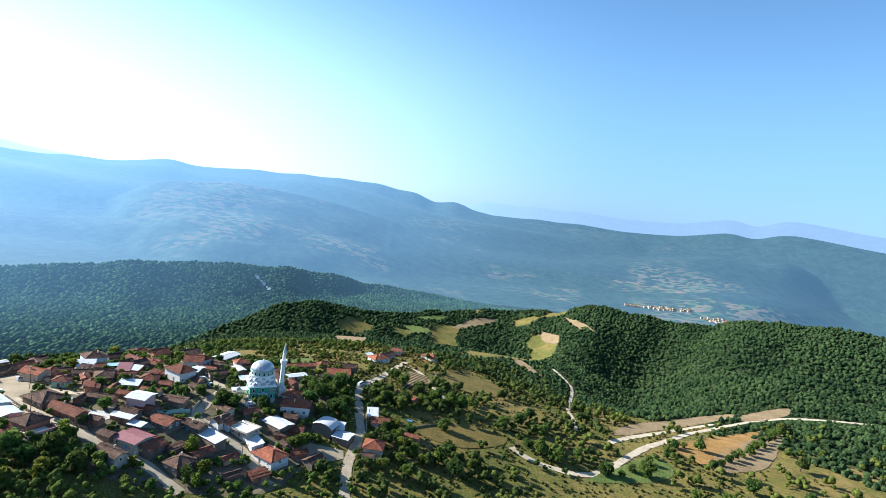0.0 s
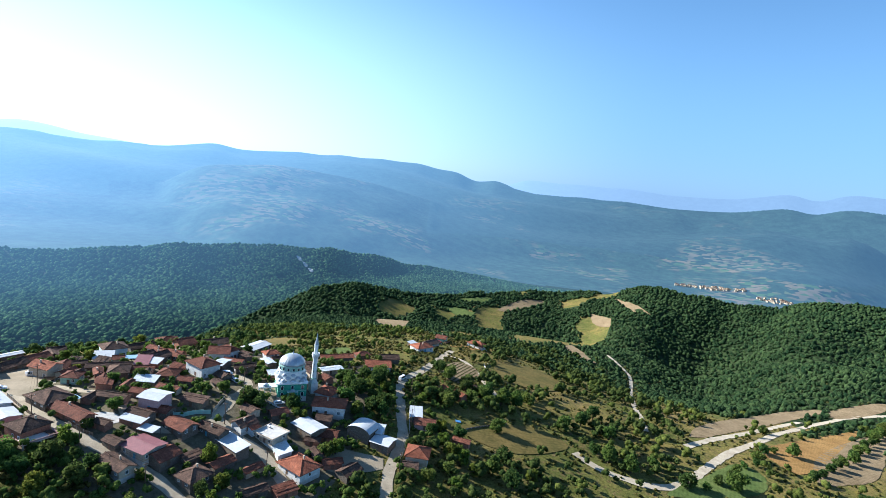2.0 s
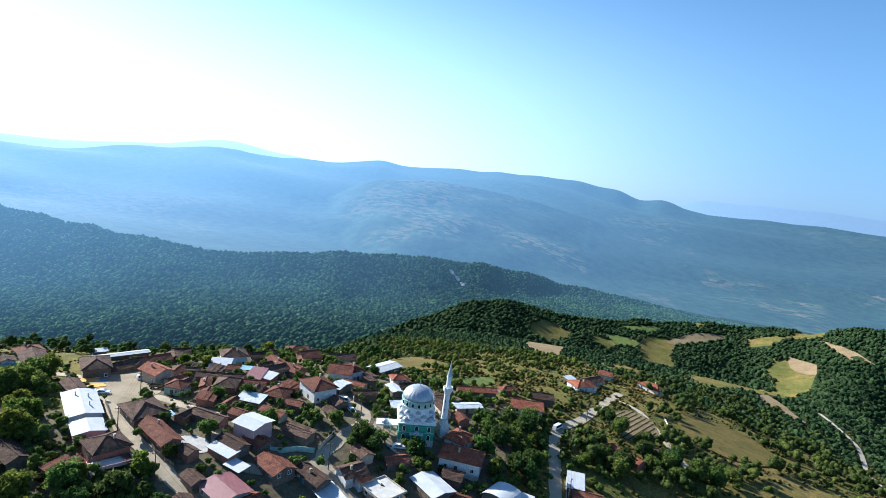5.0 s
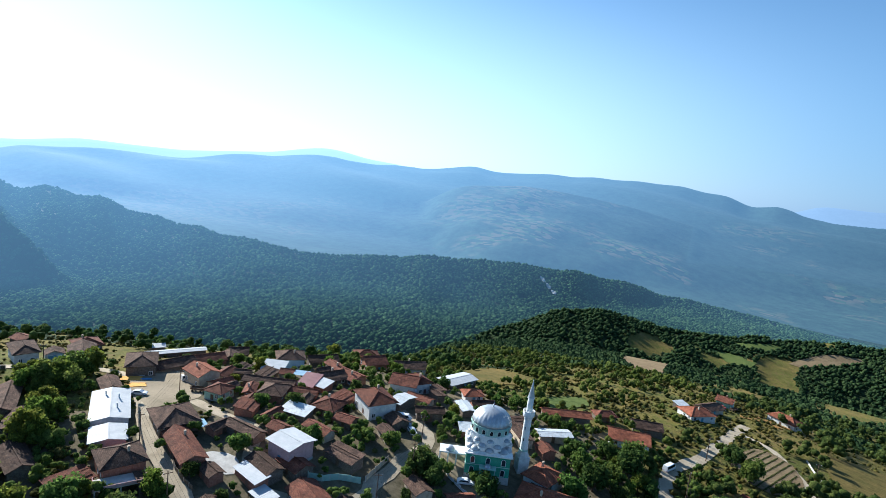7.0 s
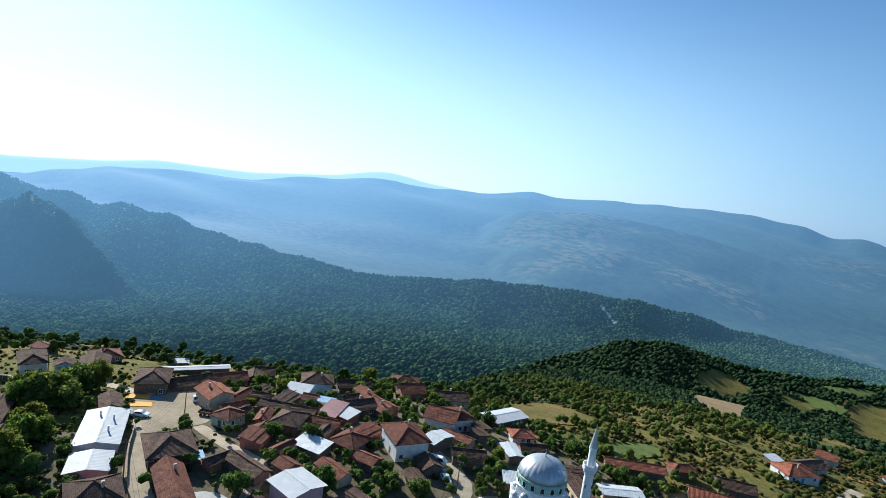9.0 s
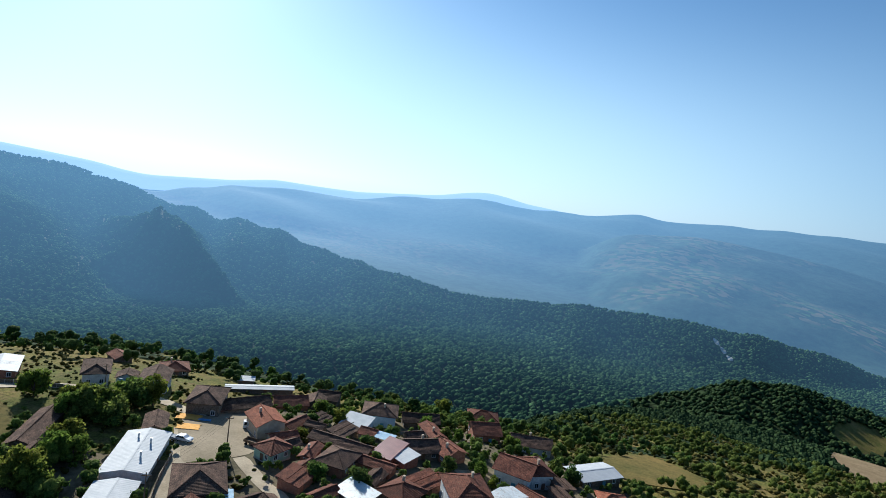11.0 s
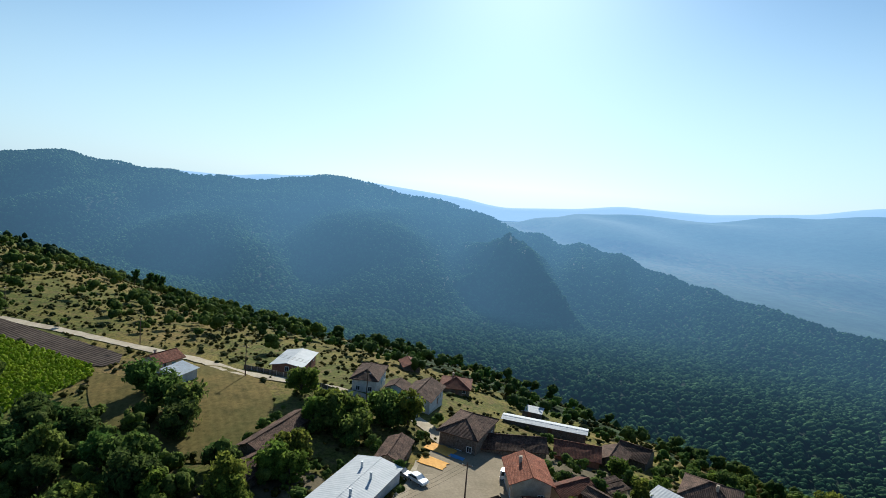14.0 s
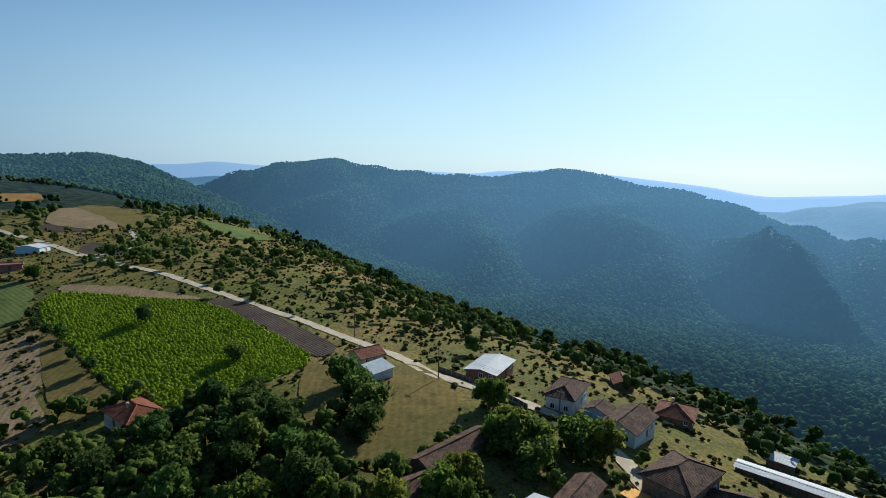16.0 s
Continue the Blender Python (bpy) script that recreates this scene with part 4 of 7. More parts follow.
field("field", "brown terrace strip above the gully", "field_tan", [(152.9, 391.5), (162.2, 334.2), (177.7, 312.6), (174.5, 340.5), (163.5, 406.1)], 0.4, 10)
for corner in ([(-502, 1236), (-492, 1242), (-481, 1228), (-476, 1222), (-484, 1214)], [(-477, 1218), (-466, 1224), (-455, 1208), (-458, 1196), (-466, 1205)], [(-452, 1200), (-441, 1205), (-433, 1192), (-441, 1184), (-446, 1192)]):
    field("rock_face", "pale bare rock face in the woods", "pale_rock", corner, 3.5, 5)

# ---------------------------------------------------------------- building helpers
def part(name, bm, material, parent, label="", at=None, smooth=False):
    """Links a bmesh, or shared mesh data, as one mesh under a thing or a part."""
    if isinstance(bm, bpy.types.Mesh):
        me = bm
    else:
        bmesh.ops.recalc_face_normals(bm, faces=bm.faces[:])
        me = bpy.data.meshes.new(name)
        bm.to_mesh(me)
        bm.free()
        me.materials.append(MAT[material])
        if smooth:
            me.polygons.foreach_set("use_smooth", [True] * len(me.polygons))
    ob = new(name, me)
    if parent is not None:
        ob.parent = parent
    if at is not None:
        ob.matrix_basis = at
    return tagged(ob, label)


def thing(name, label, category, m, group=""):
    ob = new(name)
    ob.matrix_basis = m
    ob.empty_display_size = 0.5
    return tagged(ob, label, category, group)


def box(bm, x0, y0, z0, x1, y1, z1, chamfer=0.0):
    m = Matrix.Translation(((x0 + x1) / 2, (y0 + y1) / 2, (z0 + z1) / 2)) @ Matrix.Diagonal((x1 - x0, y1 - y0, z1 - z0, 1))
    r = bmesh.ops.create_cube(bm, size=1, matrix=m)
    if chamfer:
        es = list({e for v in r["verts"] for e in v.link_edges})
        bmesh.ops.bevel(bm, geom=es, offset=chamfer, segments=1, affect="EDGES")
    return bm


def boxes(*rows, chamfer=0.0):
    bm = bmesh.new()
    for r in rows:
        box(bm, *r, chamfer=chamfer)
    return bm


def tube(bm, profile, segments=16, cx=0.0, cy=0.0, phase=0.0, close=True):
    """A turned shape: profile of (radius, height) from below."""
    rings = []
    for rad, z in profile:
        rings.append([bm.verts.new((cx + rad * math.cos(2 * math.pi * (k + phase) / segments), cy + rad * math.sin(2 * math.pi * (k + phase) / segments), z)) for k in range(segments)])
    for a, b in zip(rings, rings[1:]):
        for k in range(segments):
            bm.faces.new((a[k], a[(k + 1) % segments], b[(k + 1) % segments], b[k]))
    if close:
        bm.faces.new(rings[0][::-1])
        bm.faces.new(rings[-1])
    return bm


def bar(bm, a, b, r, segments=6, r2=None):
    a, b = Vector(a), Vector(b)
    q = (b - a).to_track_quat("Z", "Y").to_matrix().to_4x4()
    m = Matrix.Translation(a) @ q
    n0 = len(bm.verts)
    tube(bm, [(r, 0), (r if r2 is None else r2, (b - a).length)], segments)
    bm.verts.ensure_lookup_table()
    for v in bm.verts[n0:]:
        v.co = m @ v.co
    return bm


def solid_from_grid(bm, pts, thick):
    """A sheet of points (rows by columns) given thickness downwards."""
    n, m = len(pts), len(pts[0])
    top = [[bm.verts.new(p) for p in row] for row in pts]
    low = [[bm.verts.new((p[0], p[1], p[2] - thick)) for p in row] for row in pts]
    for i in range(n - 1):
        for j in range(m - 1):
            bm.faces.new((top[i][j], top[i + 1][j], top[i + 1][j + 1], top[i][j + 1]))
            bm.faces.new((low[i][j], low[i][j + 1], low[i + 1][j + 1], low[i + 1][j]))
    for i in range(n - 1):
        bm.faces.new((top[i][0], low[i][0], low[i + 1][0], top[i + 1][0]))
        bm.faces.new((top[i][-1], top[i + 1][-1], low[i + 1][-1], low[i][-1]))
    for j in range(m - 1):
        bm.faces.new((top[0][j], top[0][j + 1], low[0][j + 1], low[0][j]))
        bm.faces.new((top[-1][j], low[-1][j], low[-1][j + 1], top[-1][j + 1]))
    return bm


rnd = random.Random(7)
FOOT = []                      # house footprints, to keep trees clear: x, y, radius

def lattice(xs, zs, holes, y0, y1):
    """One connected frame: a grid of bars with open cells."""
    bm = bmesh.new()
    f = [[bm.verts.new((x, y0, z)) for z in zs] for x in xs]
    k = [[bm.verts.new((x, y1, z)) for z in zs] for x in xs]
    full = {(i, j) for i in range(len(xs) - 1) for j in range(len(zs) - 1)} - set(holes)
    for i, j in full:
        bm.faces.new((f[i][j], f[i + 1][j], f[i + 1][j + 1], f[i][j + 1]))
        bm.faces.new((k[i][j], k[i][j + 1], k[i + 1][j + 1], k[i + 1][j]))
        for di, dj, p, q in ((-1, 0, (i, j + 1), (i, j)), (1, 0, (i + 1, j), (i + 1, j + 1)), (0, -1, (i, j), (i + 1, j)), (0, 1, (i + 1, j + 1), (i, j + 1))):
            if (i + di, j + dj) not in full:
                bm.faces.new((f[p[0]][p[1]], k[p[0]][p[1]], k[q[0]][q[1]], f[q[0]][q[1]]))
    return bm


def shared(name, bm, material):
    me = bpy.data.meshes.new(name)
    bmesh.ops.recalc_face_normals(bm, faces=bm.faces[:])
    bm.to_mesh(me)
    bm.free()
    me.materials.append(MAT[material])
    return me


# shared pieces
WINDOW_ME = shared("window", lattice([-0.57, -0.46, -0.03, 0.03, 0.46, 0.57], [-0.04, 0.09, 1.21, 1.32], [(1, 1), (3, 1)], -0.06, 0.03), "white_paint")
PANE_ME = shared("pane", boxes((-0.46, -0.012, 0.09, 0.46, 0.02, 1.21)), "glass")
DOOR_ME = {}
for key in ("door_brown", "door_blue", "wood"):
    bm = boxes((-0.5, -0.05, 0, 0.5, 0.03, 2.1))
    face = min(bm.faces, key=lambda q: q.calc_center_median().y)
    bmesh.ops.inset_region(bm, faces=[face], thickness=0.12, depth=-0.03)
    DOOR_ME[key] = shared("door", bm, key)
bm = bmesh.new()
tube(bm, [(0.34, -0.9), (0.34, 0.6), (0.44, 0.62), (0.44, 0.70), (0.30, 0.72), (0.30, 0.86), (0.40, 0.88), (0.40, 0.94)], 4, phase=0.5)
CHIMNEY_ME = shared("chimney", bm, "plaster_tan")

# rubble stone also serves as a dark tone for shaded walls under white roofs
WALL_WORDS = {"plaster_white": "whitewashed", "plaster_pink": "pink plastered", "plaster_tan": "tan plastered", "plaster_green": "pale green plastered", "plaster_blue": "pale blue plastered", "brick": "bare brick", "stone": "rubble stone"}
ROOF_WORDS = {"tile_brown": "weathered brown tile roof", "tile_red": "red clay tile roof", "tile_orange": "newer orange-red tile roof", "white_metal": "white sheet-metal roof", "tin_grey": "grey sheet-metal roof", "tin_red": "dull red sheet-metal roof", "concrete": "flat concrete roof terrace", "tin_blue": "blue sheet-metal roof"}


def house(name, x, y, rot, w, d, h, roof, roof_mat, wall_mat, ridge_along_depth=False):
    """A house, shed or barn: w along its front, which faces its own -y, d deep, h to the eaves."""
    if ridge_along_depth:
        rot, w, d = rot + 90, d, w
    FOOT.append((x, y, w, d, rot))
    base = float(height(x, y))
    storeys = "two-storey" if h > 5.3 else "single-storey"
    words = {"house": "house", "shed": "outbuilding", "barn": "barn", "strip": "long low shed"}[name]
    label = f"{storeys + ' ' if name == 'house' else ''}{WALL_WORDS[wall_mat]} {words} with a {ROOF_WORDS[roof_mat]}"
    category = {"house": "house", "shed": "outbuilding", "barn": "barn", "strip": "outbuilding"}[name]
    t = thing({"strip": "long_shed"}.get(name, name), label, category, pose(x, y, base, 0, 0, rot), "village houses" if name == "house" else "village outbuildings")
    over = 0.65 if name == "house" else 0.45
    tiled = roof_mat.startswith("tile")
    wx, wy = w / 2 - over, d / 2 - over
    pitch = 0.42 if tiled else 0.17
    rise = wy * pitch if roof in ("gable", "hip") else 0.0
    foot = -2.6
    # walls with their gables, a little below the roof
    bm = bmesh.new()
    roof_h = h
    h = h - (0.34 if roof_mat == "tile_brown" else 0.16) if roof in ("gable", "shed", "barrel") else h
    if roof == "gable":
        prof = [(-wy, foot), (wy, foot), (wy, h), (0, h + rise), (-wy, h)]
    elif roof == "shed":
        prof = [(-wy, foot), (wy, foot), (wy, h + 2 * wy * 0.16), (-wy, h)]
    elif roof == "barrel":
        prof = [(-wy, foot), (wy, foot), (wy, h)] + [(wy * math.cos(math.pi * k / 8), h + wy * 0.5 * math.sin(math.pi * k / 8)) for k in range(1, 8)] + [(-wy, h)]
    else:
        prof = [(-wy, foot), (wy, foot), (wy, h), (-wy, h)]
    a = [bm.verts.new((-wx, p, z)) for p, z in prof]
    b = [bm.verts.new((wx, p, z)) for p, z in prof]
    bm.faces.new(a), bm.faces.new(b[::-1])
    for k in range(len(prof)):
        q = (k + 1) % len(prof)
        bm.faces.new((a[k], b[k], b[q], a[q]))
    part("wall", bm, wall_mat, t)
    h = roof_h
    # plinth
    if name == "house" and wall_mat.startswith("plaster"):
        part("plinth", boxes((-wx - 0.05, -wy - 0.05, foot, wx + 0.05, wy + 0.05, 0.5)), "concrete", t)
    # roof
    ex, ey = w / 2, d / 2
    slack = 0.075 if roof_mat == "tile_brown" else (0.05 if tiled else 0.015)
    bm = bmesh.new()
    nx = max(4, int(w / 1.6))
    if roof in ("gable", "barrel", "shed"):
        pts = []
        for i in range(nx + 1):
            u = -ex + 2 * ex * i / nx
            row = []
            steps = 8 if roof != "barrel" else 12
            for k in range(steps + 1):
                v = -ey + 2 * ey * k / steps
                if roof == "gable":
                    z = h + 0.08 + (wy - abs(v)) * pitch
                elif roof == "shed":
                    z = h + 0.08 + (v + wy) * 0.16
                else:
                    z = h + 0.1 + wy * 0.5 * math.sqrt(max(0.0, 1.03 - (v / ey) ** 2))
                sag = -0.10 * math.sin(math.pi * i / nx) * (1 - abs(v) / ey) if roof_mat == "tile_brown" else 0
                row.append((u, v, z + sag + rnd.uniform(-slack, slack) * (0.5 if k in (0, steps) else 1)))
            pts.append(row)
        solid_from_grid(bm, pts, 0.14 if tiled else 0.08)
        ro = part("roof", bm, roof_mat, t)
        if tiled:
            cap = bmesh.new()
            bar(cap, (-ex, 0, h + wy * pitch + 0.08), (ex, 0, h + wy * pitch + 0.08), 0.13, 6)
            part("ridge_tiles", cap, roof_mat, ro)
        elif roof == "gable":
            cap = bmesh.new()
            zt = h + 0.08 + wy * pitch
            solid_from_grid(cap, [[(u, v, zt + 0.05 - abs(v) * pitch) for v in (-0.3, 0, 0.3)] for u in (-ex - 0.02, ex + 0.02)], 0.03)
            part("ridge_flashing", cap, roof_mat, ro)
    elif roof == "hip":
        run = min(ex, ey)
        top = h + 0.08 + (run - over) * pitch
        long_x = ex >= ey
        r = max(ex, ey) - run + 0.01
        pk = [(-r, 0, top), (r, 0, top)] if long_x else [(0, -r, top), (0, r, top)]
        lowz = h + 0.08 - over * pitch
        cs = [(-ex, -ey, lowz), (ex, -ey, lowz), (ex, ey, lowz), (-ex, ey, lowz)]
        if long_x:
            polys = [(cs[0], cs[1], pk[1], pk[0]), (cs[1], cs[2], pk[1]), (cs[2], cs[3], pk[0], pk[1]), (cs[3], cs[0], pk[0])]
        else:
            polys = [(cs[1], cs[2], pk[1], pk[0]), (cs[0], cs[1], pk[0]), (cs[3], cs[0], pk[0], pk[1]), (cs[2], cs[3], pk[1])]
        vmap = {}

        def vert(p):
            if p not in vmap:
                vmap[p] = bm.verts.new(p)
            return vmap[p]
        for p in polys:
            bm.faces.new([vert(c) for c in p])
        bm.faces.new([vert((c[0], c[1], c[2] - 0.14)) for c in cs[::-1]])
        for k in range(4):
            p, q = cs[k], cs[(k + 1) % 4]
            bm.faces.new([vert((p[0], p[1], p[2] - 0.14)), vert((q[0], q[1], q[2] - 0.14)), vert(q), vert(p)])
        bmesh.ops.subdivide_edges(bm, edges=bm.edges[:], cuts=3, use_grid_fill=True)
        for v in bm.verts:
            v.co.z += rnd.uniform(-slack, slack) * 0.7
        ro = part("roof", bm, roof_mat, t)
        cap = bmesh.new()
        ends = [(cs[0], pk[0]), (cs[1], pk[1] if long_x else pk[0]), (cs[2], pk[1]), (cs[3], pk[0] if long_x else pk[1]), (pk[0], pk[1])]
        for p, q in ends:
            if (Vector(p) - Vector(q)).length > 0.3:
                bar(cap, p, q, 0.12, 5)
        part("ridge_tiles", cap, roof_mat, ro)
    else:
        part("roof", boxes((-ex, -ey, h, ex, ey, h + 0.22)), roof_mat, t)
        ring = boxes((-ex, -ey, h + 0.22, ex, -ey + 0.18, h + 0.6), (-ex, ey - 0.18, h + 0.22, ex, ey, h + 0.6), (-ex, -ey + 0.18, h + 0.22, -ex + 0.18, ey - 0.18, h + 0.6), (ex - 0.18, -ey + 0.18, h + 0.22, ex, ey - 0.18, h + 0.6))
        part("parapet", ring, wall_mat, t)
    # openings
    front = rnd.uniform(-0.25, 0.25) * wx
    key = rnd.choice(["door_brown", "wood", "door_blue"] if name == "house" else ["wood", "wood", "door_brown"])
    part("door", DOOR_ME[key], None, t, at=pose(front, -wy - 0.0, 0.05, 0, 0, 0))
    if name == "house" or (name == "barn" and h > 3.5):
        for level in range(2 if h > 5.3 else 1):
            z = 0.95 + level * 2.9 + (0.25 if h < 4 else 0)
            for side, half, out in ((0, wx, wy), (180, wx, wy), (90, wy, wx), (270, wy, wx)):
                count = max(1, min(3, int(half * 2 / 2.7)))
                for k in range(count):
                    u = (k - (count - 1) / 2) * half * 2 / count
                    if (side == 0 and level == 0 and abs(u - front) < 1.3) or rnd.random() < 0.35:
                        continue
                    win = part("window", WINDOW_ME, None, t, at=pose(0, 0, 0, 0, 0, side) @ pose(u, -out, z))
                    part("pane", PANE_ME, None, win)
    if name == "house" and tiled and roof in ("gable", "hip") and rnd.random() < 0.6:
        cx = rnd.uniform(-0.4, 0.4) * wx
        cy = rnd.choice([-1, 1]) * wy * 0.35
        part("chimney", CHIMNEY_ME, None, t, at=pose(cx, cy, h + (wy - abs(cy)) * pitch + 0.3))
    return t


# ---------------------------------------------------------------- the village
barn = house("barn", -87.1, -69.0, 152, 18.8, 9.4, 2.3, "gable", "white_metal", "plaster_white")
for u, v in ((-3.5, -1.6), (2.5, -1.9), (4.8, 1.2)):
    part("roof_vent", boxes((-0.17, -0.17, 2.6, 0.17, 0.17, 4.0), (-0.25, -0.25, 4.0, 0.25, 0.25, 4.08), chamfer=0.02), "tin_grey", barn, "small sheet-metal roof vent", at=pose(u, v, 0))
house("shed", -73.4, -76.3, 153, 8.6, 8.4, 2.3, "gable", "white_metal", "plaster_pink")
house("house", -61.1, -79.7, 74, 9.8, 10.0, 4.2, "hip", "tile_brown", "brick")
house("shed", -63.0, -89.3, 93, 8.9, 5.6, 2.2, "shed", "tile_red", "brick")
house("shed", -107.4, -84.9, 154, 18.5, 5.6, 2.2, "gable", "tile_brown", "stone")
house("shed", -93.7, -87.4, 151, 10.2, 6.4, 2.2, "gable", "tile_brown", "stone")
house("shed", -78.3, -93.4, 171, 13.0, 6.0, 2.2, "gable", "tile_brown", "stone")
house("house", -70.4, -61.4, 162, 12.6, 10.6, 3.0, "hip", "tile_brown", "stone")
house("house", -56.9, -67.0, 343, 17.0, 6.5, 2.7, "gable", "tile_red", "brick")
house("house", -114.8, -45.5, 149, 13.0, 9.6, 4.4, "hip", "tile_brown", "stone")
house("shed", -113.6, -35.7, 84, 14.8, 8.1, 2.2, "gable", "tile_brown", "stone")
house("shed", -114.9, -20.3, 71, 10.5, 8.5, 2.2, "gable", "tile_red", "brick")
house("house", -94.0, -37.6, 86, 8.3, 10.0, 4.4, "gable", "tile_orange", "plaster_tan", True)
house("house", -78.0, -42.6, 16, 7.0, 7.2, 3.3, "hip", "tile_red", "plaster_green")
house("house", -73.1, -35.4, 41, 3.9, 7.8, 2.9, "gable", "tile_red", "brick", True)
house("house", -67.2, -31.6, 31, 8.1, 9.3, 3.2, "hip", "tile_brown", "brick")
house("shed", -76.5, -25.1, 31, 17.0, 5.6, 2.2, "gable", "tile_brown", "stone")
house("shed", -67.4, -16.7, 22, 6.0, 8.5, 2.3, "shed", "tin_red", "brick")
house("shed", -62.8, -15.1, 6, 4.8, 5.6, 2.2, "shed", "white_metal", "brick")
house("house", -66.9, -7.4, 68, 9.5, 8.6, 2.7, "gable", "tile_brown", "stone")
house("house", -62.3, -1.7, 87, 7.7, 8.0, 2.9, "gable", "tile_red", "brick", True)
house("house", -41.1, -15.2, 334, 12.4, 9.8, 5.2, "hip", "tile_red", "plaster_white")
house("shed", -37.8, -5.6, 89, 8.7, 5.1, 2.9, "gable", "tin_grey", "stone", True)
house("house", -49.1, -26.5, 12, 8.1, 8.6, 2.9, "hip", "tile_red", "stone")
house("house", -38.4, -50.4, 358, 9.0, 8.8, 4.9, "gable", "white_metal", "plaster_pink")
house("shed", -38.0, -62.2, 353, 9.5, 4.2, 2.2, "shed", "white_metal", "brick")
house("shed", -38.3, -58.3, 352, 9.9, 5.1, 2.4, "gable", "tile_brown", "stone")
house("shed", -53.6, -52.3, 3, 11.8, 4.8, 2.3, "gable", "tile_brown", "stone")
house("house", -45.7, 6.4, 23, 9.8, 10.0, 4.4, "gable", "tile_red", "plaster_white")
house("house", -44.4, 11.8, 67, 6.8, 10.0, 4.5, "hip", "tile_red", "plaster_white")
house("house", -92.5, -2.3, 52, 10.7, 10.0, 4.7, "hip", "tile_brown", "plaster_blue")
house("shed", -119.6, -4.1, 49, 7.8, 8.5, 2.9, "gable", "tile_brown", "stone")
house("shed", -88.8, -12.8, 33, 8.1, 7.4, 2.2, "shed", "white_metal", "plaster_blue")
house("house", -87.1, 9.0, 59, 11.7, 7.7, 3.0, "gable", "tile_brown", "stone")
house("house", -101.4, 52.5, 48, 12.0, 10.0, 4.2, "hip", "tile_red", "stone")
house("house", -74.8, 24.8, 60, 9.3, 10.0, 3.5, "gable", "tile_red", "brick")
house("house", -75.0, 3.8, 74, 5.2, 10.0, 2.9, "gable", "tile_red", "plaster_tan", True)
house("house", -63.0, 33.2, 46, 12.7, 8.4, 3.3, "gable", "tile_brown", "plaster_white")
house("house", -39.7, 31.1, 75, 14.0, 8.5, 2.9, "gable", "white_metal", "stone")
house("house", -27.1, 20.2, 47, 7.5, 6.3, 2.9, "hip", "tile_orange", "plaster_white")
house("house", -27.3, -6.0, 40, 9.1, 5.2, 3.2, "gable", "tile_brown", "stone")
house("house", 11.8, -8.8, 351, 8.4, 9.4, 3.4, "hip", "tile_orange", "plaster_white")
house("house", 16.0, -17.6, 11, 13.9, 10.0, 4.2, "hip", "tile_orange", "plaster_white")
house("house", 1.3, 35.0, 34, 17.0, 5.7, 2.9, "gable", "tile_orange", "stone")
house("house", 21.9, 37.9, 19, 13.3, 9.7, 3.2, "gable", "tile_orange", "plaster_white")
house("house", 9.8, 52.1, 43, 8.4, 5.8, 2.7, "hip", "tile_red", "stone")
house("shed", 23.3, 57.9, 23, 10.7, 7.5, 2.6, "gable", "tile_brown", "stone")
# dark stone walls here stand in for shade on the white-roofed buildings
house("barn", 32.4, -24.8, 346, 10.5, 8.5, 2.9, "barrel", "white_metal", "stone", True)
house("shed", 41.6, -27.6, 346, 8.4, 8.1, 2.9, "gable", "white_metal", "stone")
house("shed", 38.4, -21.8, 359, 4.0, 6.6, 2.6, "shed", "tin_grey", "plaster_white")
house("house", 4.0, -45.5, 339, 9.7, 8.7, 2.9, "flat", "concrete", "plaster_tan")
house("barn", 13.8, -33.9, 330, 12.0, 8.5, 2.9, "gable", "white_metal", "stone")
house("shed", 10.4, -50.9, 312, 8.0, 5.6, 2.2, "shed", "tin_grey", "plaster_white")
house("house", 19.0, -55.9, 332, 12.6, 10.0, 3.4, "hip", "tile_orange", "plaster_white")
house("barn", -4.7, -57.3, 331, 13.0, 5.9, 2.6, "shed", "white_metal", "stone")
house("house", -6.7, -45.4, 333, 7.2, 8.0, 2.9, "gable", "tile_brown", "plaster_white", True)
house("shed", -4.2, -45.4, 336, 6.8, 4.2, 2.4, "gable", "tile_red", "plaster_blue", True)
house("house", -13.7, -53.9, 343, 11.2, 5.8, 2.7, "gable", "tile_brown", "stone")
house("house", -26.9, -72.4, 344, 11.4, 9.5, 3.3, "gable", "tin_red", "plaster_tan")
house("shed", -36.0, -74.0, 344, 6.9, 4.6, 2.4, "gable", "tile_brown", "stone")
house("house", -28.7, -82.2, 338, 12.1, 6.0, 3.2, "gable", "tile_brown", "plaster_tan")
house("house", -23.7, -57.6, 341, 10.9, 7.7, 2.7, "gable", "tile_red", "stone")
house("shed", -20.1, -72.6, 343, 8.3, 8.5, 2.6, "gable", "tile_red", "stone", True)
house("house", -7.5, -75.5, 339, 8.6, 9.2, 3.0, "hip", "tile_brown", "stone")
house("house", 40.6, 151.7, 353, 8.0, 8.0, 3.3, "gable", "tile_red", "plaster_green")
house("house", 33.7, 105.3, 47, 13.0, 10.0, 3.2, "hip", "tile_orange", "plaster_white")
house("house", 66.2, 157.3, 327, 14.2, 9.0, 3.5, "hip", "tile_orange", "plaster_white")
house("shed", 61.9, 32.8, 326, 14.4, 5.5, 2.4, "gable", "tile_orange", "brick")
house("shed", 68.7, 46.2, 8, 7.8, 5.6, 2.2, "gable", "tile_brown", "brick")
house("house", 55.7, -29.5, 2, 9.4, 10.0, 4.2, "hip", "tile_orange", "plaster_tan")
house("shed", 70.7, -9.2, 349, 7.8, 4.4, 2.3, "gable", "tile_red", "brick")
